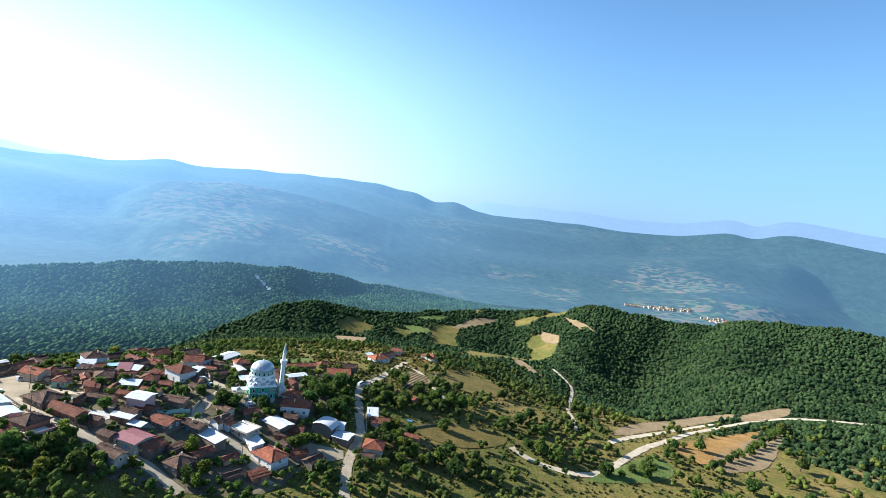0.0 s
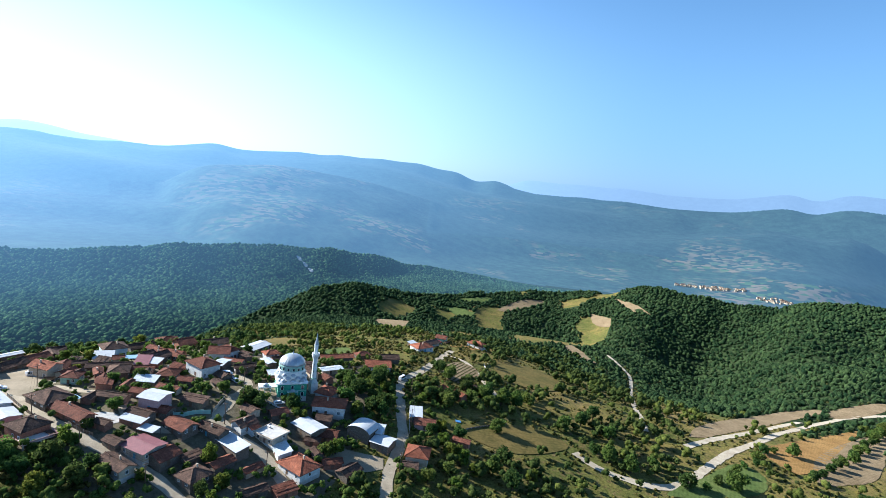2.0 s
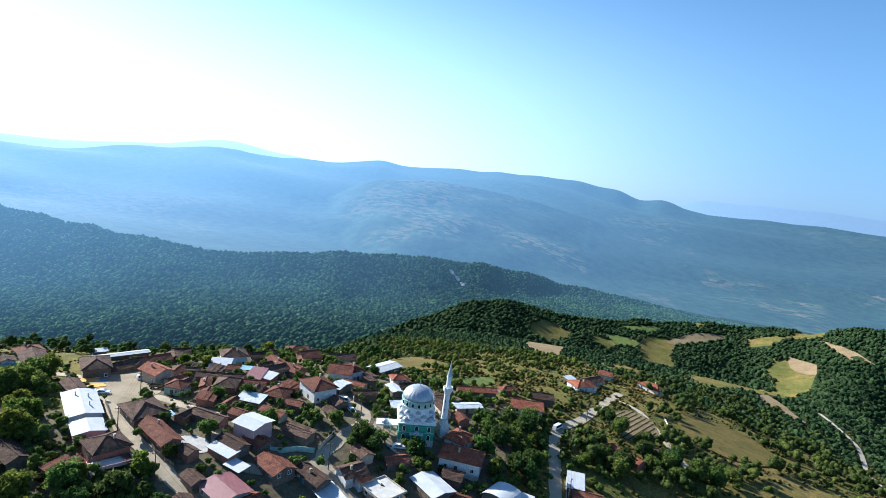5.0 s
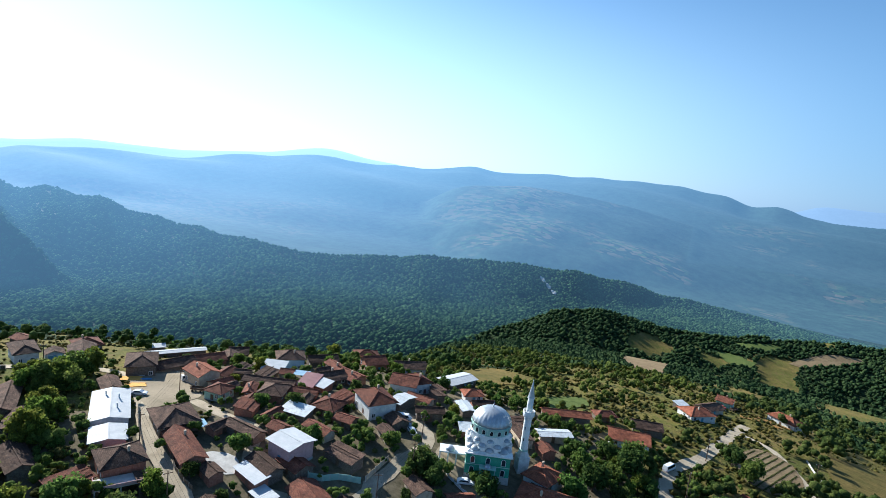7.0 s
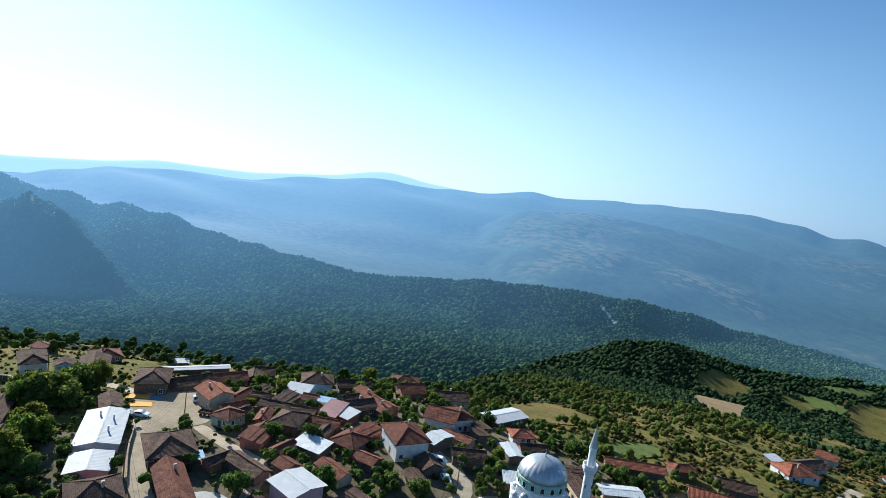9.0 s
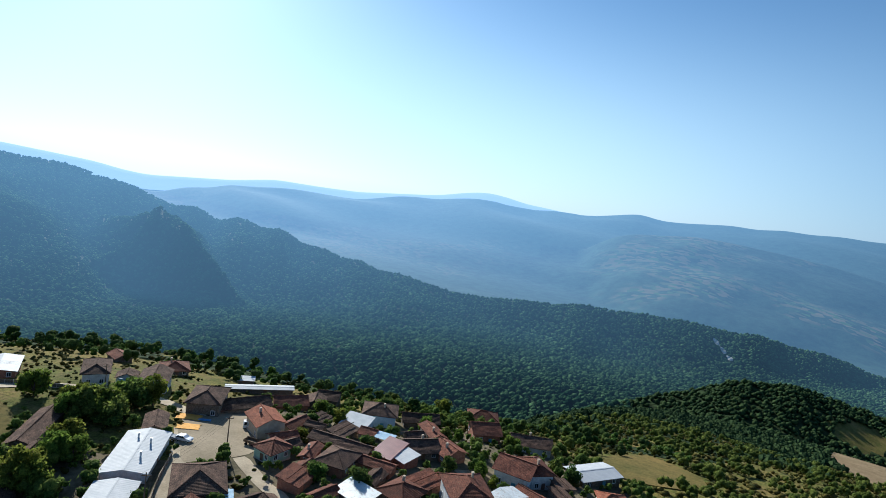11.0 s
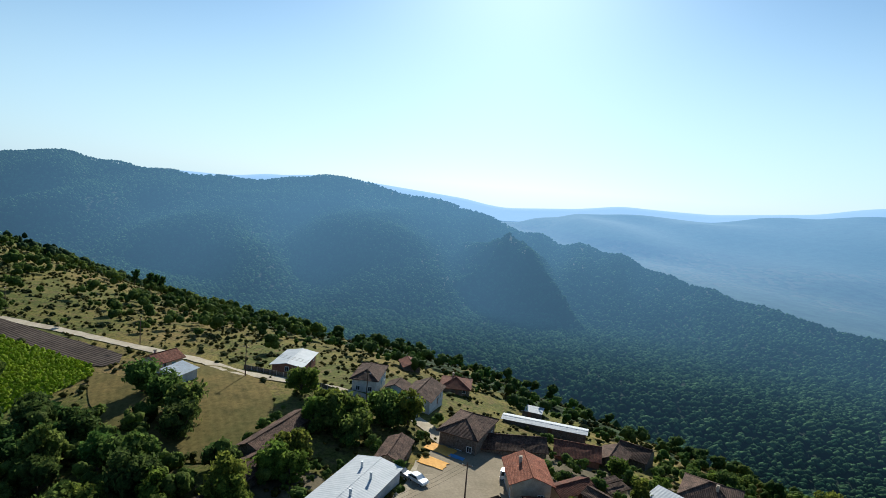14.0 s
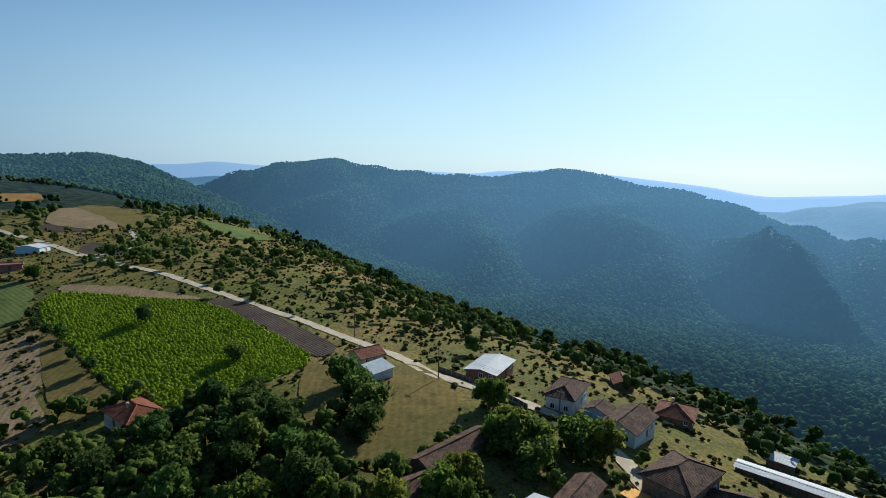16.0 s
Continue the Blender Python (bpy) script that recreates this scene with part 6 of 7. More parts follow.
DARK, MID, BRIGHT = TREE_KINDS[0:3], TREE_KINDS[3:6], TREE_KINDS[6:9]
tr = random.Random(21)


def grove(points, sizes, kinds, setting):
    for x, y in points:
        if clear_of(x, y, 0.6):
            tree(x, y, tr.uniform(*sizes), tr.choice(kinds), tr.uniform(0, 360), setting)


# trees that stand out
grove([(-91.2, -80.0), (-97.9, -80.1), (-114.0, -74.9), (-106.5, -70.0), (-111.2, -70.6), (-117.0, -75.8), (-122.8, -57.5), (-121.0, -63.8), (-130.3, -83.7), (-82.7, -86.9), (-86.3, -89.1), (-95.5, -63.8)], (3.2, 4.4), MID + BRIGHT + BRIGHT, "beside the barn roofs")
grove([(-108.9, -104.0), (-121.8, -111.3), (-132.0, -120.9), (-114.5, -130.6), (-108.6, -123.3), (-98.8, -114.6), (-97.3, -108.1), (-118.7, -107.1), (-88.4, -104.9)], (3.2, 4.8), DARK + MID, "on the dry meadow's edge")
grove([(-85.6, -99.8), (-83.0, -109.5), (-75.6, -101.1), (-69.1, -107.5), (-62.7, -101.2), (-55.1, -103.8), (-64.4, -112.2), (-49.1, -95.7), (-81.2, -125.2), (-83.9, -113.5), (-92.4, -121.1), (-73.7, -117.7), (-57.2, -93.1), (-45.9, -87.9), (-66.1, -122.2), (-90.7, -131.9), (-100.3, -137.5), (-73.6, -133.6), (-53.0, -112.5), (-41.7, -98.3), (-34.0, -91.3), (-60.5, -119.9), (-49.3, -107.4)], (3.0, 4.6), DARK + MID + BRIGHT, "in the overgrown orchard")
grove([(-58.9, -52.7), (-51.2, -71.9), (-48.7, -57.6), (-67.5, -23.8), (-30.7, -40.7), (-26.0, -43.2), (-39.9, -37.6), (-25.0, -27.3), (-11.9, -27.8), (2.5, -23.4), (-22.8, 9.1), (-58.0, -55.4), (-62.7, -33.7), (-37.7, -43.5), (-56.9, -32.8), (-52.4, -37.3), (-72.2, -21.2)], (2.2, 3.6), MID + DARK, "between the houses")
grove([(-13.4, -30.0), (-8.0, -31.1), (-0.3, -28.1), (-9.6, -34.6), (3.2, -31.4)], (2.8, 4.0), DARK + MID, "in front of the mosque")
grove([(19.8, -7.0), (22.5, 0.5), (29.2, 0.8), (35.3, -3.3), (24.6, 8.7), (17.5, 4.8), (27.6, 16.2), (26.3, 24.7), (20.2, 19.0), (13.7, 10.4), (31.6, 12.5), (14.1, -4.4), (31.3, -8.5), (26.1, -13.9), (35.7, -9.1)], (2.8, 4.4), DARK + MID + BRIGHT, "in the dense garden east of the mosque")
grove([(24.7, -43.3), (18.2, -41.8), (26.9, -40.5), (-34.2, -81.8), (-19.6, -70.1), (-20.0, -61.8), (-22.5, -79.0), (-42.1, -83.0), (-48.1, -79.4), (-13.4, -68.0), (-7.9, -65.9), (-2.6, -69.4), (6.4, -66.2), (1.6, -73.9)], (2.2, 3.6), DARK + MID + BRIGHT, "between the houses")
grove([(67.7, 39.3), (60.5, 33.1), (52.4, 21.9), (75.5, 38.3), (85.5, 39.1), (99.3, 49.1), (61.5, 25.5), (70.8, 32.8), (79.5, 32.7), (57.4, 53.9), (51.2, 58.1), (93.3, 41.9), (60.7, 18.3), (78.3, 43.8)], (3.2, 4.6), DARK + MID, "on the slope below the vine plot")
grove([(84.9, 10.4), (68.3, -21.1), (72.5, -22.5), (88.5, -11.8), (61.6, -3.5), (57.7, -9.4), (63.8, -12.9), (69.0, -6.0), (77.4, -27.1), (68.1, -31.3), (84.6, -21.9), (92.7, -27.5), (61.6, -40.2), (71.6, -39.5), (100.2, -18.8)], (2.4, 4.0), DARK + MID + BRIGHT, "below the street")
grove([(132.9, 53.8), (116.1, 32.0), (128.6, 16.6), (134.7, 13.0), (193.8, 42.0), (210.6, 46.8), (233.4, 60.4), (189.2, 13.7), (242.1, 13.5), (287.2, 52.7), (222.7, -2.4), (239.8, -0.7), (266.7, 7.7), (253.7, 3.0), (167.3, 7.4), (179.9, 28.7), (209.2, 0.5), (144.0, 9.3), (155.5, 18.4), (137.8, 35.0), (125.5, 42.3)], (2.6, 4.4), DARK + MID, "along the farm track")
grove([(230.5, 33.4), (238.3, 41.4), (246.0, 49.4), (250.5, 53.8), (258.3, 61.8), (265.7, 66.7), (269.7, 75.1), (277.0, 83.5), (284.4, 88.3), (288.1, 97.0), (295.2, 102.1), (302.2, 110.7), (306.0, 119.3), (313.0, 124.5), (320.1, 133.1), (323.8, 138.2)], (2.4, 3.8), DARK + MID, "in the hedge between two stubble fields")
grove([(191.3, 63.8), (199.6, 71.1), (207.8, 78.5), (212.7, 82.3), (220.9, 89.7), (229.1, 93.5), (235.5, 98.2), (245.4, 102.5)], (2.2, 3.4), DARK + MID, "along the farm track")
grove([(175.4, 8.6), (182.8, 16.1), (190.2, 23.6), (194.1, 27.8), (200.9, 35.8), (207.8, 40.3), (211.3, 48.3), (218.1, 56.4), (224.8, 60.9)], (1.6, 2.8), DARK + MID, "below the farm track")
grove([(-217.0, -268.9), (-177.9, -287.7), (-245.6, -284.4), (-206.1, -262.7), (-127.0, -244.1), (-119.1, -246.7), (-138.1, -221.7), (-140.5, -159.7), (-156.1, -206.7), (-204.4, -244.9), (-218.6, -292.7), (-151.0, -298.7), (-236.4, -301.1), (-209.3, -249.0)], (2.2, 3.8), DARK + MID, "standing in the farmland")
grove([(-99.4, -145.4), (-106.2, -147.9), (-92.7, -143.9), (-87.0, -148.5), (-110.3, -158.0), (-89.0, -161.6), (-113.9, -144.4), (-121.6, -139.0)], (2.6, 4.0), DARK, "round the lone red-roofed house")
grove([(-111.5, -74.0), (-112.6, -77.5), (-118.6, -58.6), (-117.4, -62.5), (-92.9, -82.7), (-115.8, -105.6)], (3.6, 4.6), MID + BRIGHT, "beside the lane behind the barns")
grove([(-104.0, -125.8), (-101.0, -131.0), (-109.0, -130.5), (-98.0, -124.0)], (3.8, 4.8), DARK + MID, "in the gardens below the crop field")
grove([(-146.5, -247.0), (-142.0, -238.5), (-138.0, -228.0), (-133.0, -216.0), (-129.0, -206.0), (-124.0, -194.0), (-120.5, -185.0)], (1.6, 2.5), DARK, "in the hedge along the crop field")
for px, py in ((-300.8, -181.5), (-303.8, -185.5), (-306.8, -189.5), (-297.9, -193.3)):
    tree(px, py, 3.0, POPLAR, px * 3, "at the edge of the slope")
grove([(-108.0, 38.0)], (3.6, 3.7), BRIGHT, "alone on the brow")


def scatter(count, box_, mask, sizes, kinds, setting, seed, gap=0.8):
    r = random.Random(seed)
    x0, y0, x1, y1 = box_
    put = []
    for _ in range(count * 30):
        if len(put) >= count:
            break
        x, y = r.uniform(x0, x1), r.uniform(y0, y1)
        s = r.uniform(*sizes)
        if mask(x, y) and clear_of(x, y, gap) and not any(bool(inside(p, np.array(x), np.array(y))) for p in FIELDS) and all((x - a) ** 2 + (y - b) ** 2 > (s + c) ** 2 * 0.35 for a, b, c in put):
            put.append((x, y, s))
            tree(x, y, s, r.choice(kinds), r.uniform(0, 360), setting)


scatter(95, (-120, -95, 60, 30), lambda x, y: True, (1.3, 2.7), DARK + MID + BRIGHT, "in a village garden", 3, 0.5)


# ---------------------------------------------------------------- woods and scrub, uncountable
def woods(name, label, x, y, size, material, seed, detail=1, tall=1.1):
    r = np.random.RandomState(seed)
    z = height(x, y)
    bv, bf = (ICO_V, ICO_F) if detail == 0 else (None, None)
    V, F = [], []
    n = len(x)
    if detail < 0:
        # far off: a jittered eight-sided tuft each
        jit = 1 + r.uniform(-0.3, 0.3, (n, 6, 1))
        v = OCT_V[None] * jit * (size[:, None, None] * np.array([1, 1, tall]))
        turn = r.uniform(0, 6.283, (n, 1))
        v = np.stack([v[..., 0] * np.cos(turn) - v[..., 1] * np.sin(turn), v[..., 0] * np.sin(turn) + v[..., 1] * np.cos(turn), v[..., 2]], -1)
        v = v + np.stack([x, y, z + size * 0.5 * tall * r.uniform(0.6, 1.3, n)], -1)[:, None]
        f = OCT_F[None] + (np.arange(n) * 6)[:, None, None]
        V, F = v.reshape(-1, 3), f.reshape(-1, 3)
    elif detail == 0:
        jit = 1 + r.uniform(-0.36, 0.32, (n, len(ICO_V), 1))
        v = ICO_V[None] * jit * (size[:, None, None] * np.array([1, 1, tall]))
        v = v + np.stack([x, y, z + size * 0.55 * tall], -1)[:, None]
        f = ICO_F[None] + (np.arange(n) * len(ICO_V))[:, None, None]
        V, F = v.reshape(-1, 3), f.reshape(-1, 3)
    else:
        lobes = 4
        off = r.randn(n, lobes, 3) * np.array([0.42, 0.42, 0.30])
        ls = r.uniform(0.45, 0.75, (n, lobes))
        jit = 1 + r.uniform(-0.25, 0.25, (n, lobes, len(ICO_V), 1))
        v = ICO_V[None, None] * jit * (ls * size[:, None])[..., None, None] * np.array([1, 1, tall])
        c = off * size[:, None, None] + np.stack([x, y, z + size * 0.95 * tall], -1)[:, None]
        v = v + c[:, :, None]
        f = ICO_F[None] + (np.arange(n * lobes) * len(ICO_V))[:, None, None]
        V, F = v.reshape(-1, 3), f.reshape(-1, 3)
    return tagged(new(name, mesh_np(name, V, F, MAT[material], detail != 0)), label, "woods", kind="stuff")


def sown(n, az0, az1, d0, d1, seed, bias=1.0):
    r = np.random.RandomState(seed)
    az = np.radians(r.uniform(az0, az1, n))
    d = np.sqrt(d0 ** 2 + (d1 ** 2 - d0 ** 2) * r.uniform(0, 1, n) ** bias)
    return CX - np.sin(az) * d, CY + np.cos(az) * d, r


def thicket(name, label, x, y, size, material, seed):
    """Trees and bushes too many to count: lobes with leaf sprays."""
    r = np.random.RandomState(seed)
    n, lobes, sprays = len(x), 5, 46
    z = height(x, y)
    a, e = r.uniform(0, 6.283, (n, lobes)), r.uniform(-0.3, 1.3, (n, lobes))
    q = r.uniform(0.3, 0.7, (n, lobes)) * size[:, None]
    c = np.stack([q * np.cos(a) * np.cos(e), q * np.sin(a) * np.cos(e), q * np.sin(e) * 1.1], -1) + np.stack([x, y, z + size * 0.95], -1)[:, None]
    ls = r.uniform(0.32, 0.55, (n, lobes)) * size[:, None]
    v = ICO_V[None, None] * (1 + r.uniform(-0.28, 0.25, (n, lobes, len(ICO_V), 1))) * ls[..., None, None] + c[:, :, None]
    f = ICO_F[None] + (np.arange(n * lobes) * len(ICO_V))[:, None, None]
    pick = r.randint(0, lobes, (n, sprays))
    i = np.arange(n)[:, None]
    d = r.randn(n, sprays, 3)
    d /= np.linalg.norm(d, axis=-1, keepdims=True)
    d[..., 2] = np.abs(d[..., 2]) * 0.9 - 0.15
    p = c[i, pick] + d * (ls[i, pick] * r.uniform(0.85, 1.5, (n, sprays)))[..., None]
    u, w = r.randn(n, sprays, 3), r.randn(n, sprays, 3)
    u /= np.linalg.norm(u, axis=-1, keepdims=True)
    w /= np.linalg.norm(w, axis=-1, keepdims=True)
    g = (r.uniform(0.09, 0.19, (n, sprays)) * size[:, None])[..., None]
    v2 = np.stack([p - u * g, p + w * g * 0.6, p + u * g, p - w * g * 0.6], 2)
    f2 = np.array([[0, 1, 2], [0, 2, 3]])[None] + (np.arange(n * sprays) * 4)[:, None, None]
    V = np.vstack([v.reshape(-1, 3), v2.reshape(-1, 3)])
    F = np.vstack([f.reshape(-1, 3), f2.reshape(-1, 3) + v.size // 3])
    return tagged(new(name, mesh_np(name, V, F, MAT[material], True)), label, "trees", kind="stuff")


def patch(n, box_, seed, gap, mask):
    """Places in a box that no house, road or field takes."""
    r = np.random.RandomState(seed)
    x, y = r.uniform(box_[0], box_[2], n), r.uniform(box_[1], box_[3], n)
    ok = open_ground(x, y, gap) & mask(x, y)
    for fx, fy, w, dd, rot in FOOT:
        a = radians(rot)
        u, v = (x - fx) * math.cos(a) + (y - fy) * math.sin(a), -(x - fx) * math.sin(a) + (y - fy) * math.cos(a)
        ok &= ~((np.abs(u) < w / 2 + gap) & (np.abs(v) < dd / 2 + gap))
    return x[ok], y[ok], r


x, y, r = patch(1900, (-122, -104, 62, 44), 101, 0.7, lambda x, y: np.ones(len(x), bool))
thicket("garden_bushes", "dense garden bushes and small trees between the houses", x, y, r.uniform(0.7, 2.1, len(x)), "leaf_mid", 102)
x, y, r = patch(1700, (-290, -170, -40, 120), 103, 1.0, lambda x, y: (near_height(x, y) > -48) & (x < np.interp(y, [-122, -101, -61, -4, 58, 119], [-205, -196, -172, -128, -72, -38])))
half = len(x) // 3
thicket("rim_thicket", "dark trees and thickets along the brow outside the village", x[:half], y[:half], r.uniform(1.4, 3.4, half), "leaf_dark", 104)
thicket("rim_bushes", "green bushes and weeds along the brow", x[half:], y[half:], r.uniform(0.7, 2.3, len(x) - half), "leaf_mid", 105)
x, y, r = patch(2100, (20, -60, 178, 340), 105, 0.9, lambda x, y: (wave(x, y, 60, 15) > -0.1) & (np.hypot(x - 44, y - 128) > 30) & (x > 30 + 0.05 * y))
thicket("slope_thicket", "dark trees and bushes scattered over the scrubby slope", x, y, r.uniform(0.8, 3.3, len(x)) , "leaf_dark", 106)
x, y, r = patch(620, (105, -70, 380, 150), 107, 1.2, lambda x, y: wave(x, y, 70, 16) > 0.0)
thicket("hedge_thicket", "bushy hedges and trees between the fields", x, y, r.uniform(1.4, 3.4, len(x)), "leaf_mid", 108)
x, y, r = patch(1500, (-480, -480, -150, -90), 109, 1.5, lambda x, y: (x < -165 + (y + 100) * 0.17) & (wave(x, y, 80, 17) > -0.35))
thicket("hillside_thicket", "bushes and small trees on the dry hillside", x, y, r.uniform(1.2, 3.6, len(x)), "leaf_mid", 110)
x, y, r = patch(1150, (-118, -185, -25, -84), 111, 0.8, lambda x, y: (wave(x, y, 30, 18) > -0.5))
third = len(x) // 3
thicket("orchard_thicket", "overgrown orchard trees and brambles", x[third:], y[third:], r.uniform(1.2, 3.0, len(x) - third), "leaf_mid", 112)
thicket("orchard_brambles", "yellowing brambles and weeds in the orchard", x[:third], y[:third], r.uniform(0.7, 1.9, third), "scrub_tall", 115)
x, y, r = patch(1100, (-150, 28, 32, 260), 113, 1.0, lambda x, y: (wave(x, y, 40, 19) > -0.45) & (np.hypot(x - 36, y - 118) > 24) & (near_height(x, y) > -70))
thicket("lower_gardens", "trees and bushes in the gardens below the mosque", x, y, r.uniform(0.8, 2.7, len(x)), "leaf_mid", 114)

# hillside across the valley, its leaves glowing with painted haze
x, y, r = sown(330000, -14, 137, 580, 2480, 31, 1.15)
az, d = polar(x, y)
hd = crest(WOODED_HILL, az)[0]
md = crest(MOUND, az)[0]
ok = (d < hd + 40) & (d > np.where(az < 27, md + 70, 600 + 200 * (az > 95))) & (height(x, y) > -400) & open_ground(x, y)
x, y = x[ok][:125000], y[ok][:125000]
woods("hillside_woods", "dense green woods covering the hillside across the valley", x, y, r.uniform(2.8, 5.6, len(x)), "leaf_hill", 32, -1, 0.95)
x, y, r = sown(40000, 112, 158, 1000, 2080, 33, 1.0)
az, d = polar(x, y)
sd = crest(SHOULDER, az)[0]
ok = (d < sd + 40) & open_ground(x, y) & ((height(x, y) < 0) | (d > 1250))
x, y = x[ok][:15000], y[ok][:15000]
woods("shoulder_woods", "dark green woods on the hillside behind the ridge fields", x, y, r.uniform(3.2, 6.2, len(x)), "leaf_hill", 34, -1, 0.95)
# knoll and gully
x, y, r = sown(86000, -62, 44, 330, 1150, 41, 0.95)
az, d = polar(x, y)
md = crest(MOUND, az)[0]
thick = wave(x, y, 120, 8)
ok = (d < md + 60) & open_ground(x, y) & ((thick > -0.45) | (az > 14) | (az < -15)) & ((d > 430) | (az < -12) | (thick > 0.25))
ok &= ~((az > -14) & (az < 14) & (thick < -0.1) & (r.uniform(0, 1, len(x)) < 0.6))
near = ok & (d < 600)
nx, ny = x[near][:13000], y[near][:13000]
woods("knoll_woods", "mixed green woods on the knoll and along the gully", nx, ny, r.uniform(0.9, 2.2, len(nx)), "leaf_wood", 42, 0, 1.1)
fx2, fy2, r = sown(62000, -62, 44, 590, 1180, 43, 0.95)
az, d = polar(fx2, fy2)
md = crest(MOUND, az)[0]
thick = wave(fx2, fy2, 120, 8)
ok = (d < md + 60) & open_ground(fx2, fy2) & ((thick > -0.4) | (az > 14) | (az < -15))
fx2, fy2 = fx2[ok][:32000], fy2[ok][:32000]
az, d = polar(fx2, fy2)
mid = (d < 760) & (az < 6)
woods("gully_woods", "closed green woods on the far side of the gully", fx2[mid], fy2[mid], r.uniform(1.2, 2.6, int(mid.sum())), "leaf_wood", 45, 0, 1.0)
fx2, fy2 = fx2[~mid], fy2[~mid]
woods("knoll_top_woods", "closed green woods over the knoll and the far gully side", fx2, fy2, r.uniform(1.6, 3.4, len(fx2)), "leaf_wood", 44, -1, 1.1)
# slopes under the village rim, and the ridge to the south-west
x, y, r = sown(5200, 28, 118, 170, 640, 51, 0.9)
ok = open_ground(x, y) & (near_height(x, y) < -18)
x, y = x[ok][:3200], y[ok][:3200]
woods("slope_woods", "bushy green growth on the steep slope below the village", x, y, r.uniform(1.2, 3.0, len(x)), "leaf_wood", 52, 0, 1.1)
x, y, r = sown(2400, 100, 160, 420, 1250, 61, 1.0)
az, d = polar(x, y)
ok = open_ground(x, y) & (wave(x, y, 150, 12) > 0.15) & (height(x, y) > -62) & (d < np.interp(az, [100, 125, 140, 160], [520, 640, 1100, 1250]))
x, y = x[ok], y[ok]
woods("hedgerow_trees", "scattered trees and thickets between ridge fields", x, y, r.uniform(2.2, 4.4, len(x)), "leaf_wood", 62, 1)
# low scrub on the rough grass
x, y, r = sown(9000, -50, 150, 60, 520, 71, 0.85)
keep = open_ground(x, y, 1.5) & (wave(x, y, 45, 14) > -0.1)
for fx, fy, w, dd, rot in FOOT:
    keep &= (x - fx) ** 2 + (y - fy) ** 2 > (max(w, dd) * 0.62) ** 2
x, y = x[keep][:4200], y[keep][:4200]
woods("scrub", "low olive scrub and weeds on rough ground", x, y, r.uniform(0.35, 1.25, len(x)), "scrub", 72, 0, 0.8)
x, y, r = patch(15000, (-360, -380, -60, 120), 121, 0.5, lambda x, y: (near_height(x, y) > -60) & (wave(x, y, 28, 24) > -0.5))
woods("weeds", "rough tufts of weeds and low bushes on the grass", x, y, r.uniform(0.25, 1.0, len(x)), "scrub_tall", 122, -1, 0.9)
x, y, r = patch(9000, (30, -70, 260, 330), 123, 0.5, lambda x, y: wave(x, y, 28, 25) > -0.4)
woods("weeds", "rough green tufts on the scrubby slope", x, y, r.uniform(0.25, 1.1, len(x)), "scrub_tall", 124, -1, 0.9)
x, y, r = patch(8000, (-150, 20, 62, 300), 125, 0.5, lambda x, y: wave(x, y, 28, 26) > -0.4)
woods("weeds", "rough yellowing tufts and brambles below the mosque", x, y, r.uniform(0.3, 1.4, len(x)), "scrub_tall", 126, -1, 0.9)
# sunflower rows
row = np.arange(-130, 130, 1.15)
along = np.arange(-130, 130, 0.95)
U, W = np.meshgrid(along, row)
r = np.random.RandomState(81)
U, W = U + r.uniform(-0.45, 0.45, U.shape), W + r.uniform(-0.42, 0.42, W.shape)
ca, sa = math.cos(radians(58)), math.sin(radians(58))
x, y = -150 + U * ca - W * sa, -200 + U * sa + W * ca
ok = inside(resample([(-149.7, -246.6), (-166.7, -261.1), (-173.8, -230), (-179.9, -201), (-165.7, -167.2), (-148.5, -139.9), (-137, -138.9), (-125.7, -145.3), (-115.6, -153.4), (-118.8, -179.7), (-133.4, -211.1)], 4, True), x, y)
x, y = x[ok], y[ok]
woods("sunflower_crop", "bright green sunflower plants in long rows", x, y, r.uniform(0.38, 0.62, len(x)), "crop", 82, 0, 1.3)
# vines in rows
U, W = np.meshgrid(np.arange(-30, 30, 0.9), np.arange(-20, 20, 2.2))
x, y = 61.6 + U * 0.25 + W * 0.97, 71.0 + U * 0.97 - W * 0.25
ok = inside([(51.8, 73.7), (58.1, 92.3), (68.6, 88.9), (71.7, 67.1), (63.7, 51.7), (56, 52.5)], x, y)
woods("vine_rows", "low vines in neat rows", x[ok], y[ok], np.full(int(ok.sum()), 0.42), "scrub", 92, 0, 0.8)


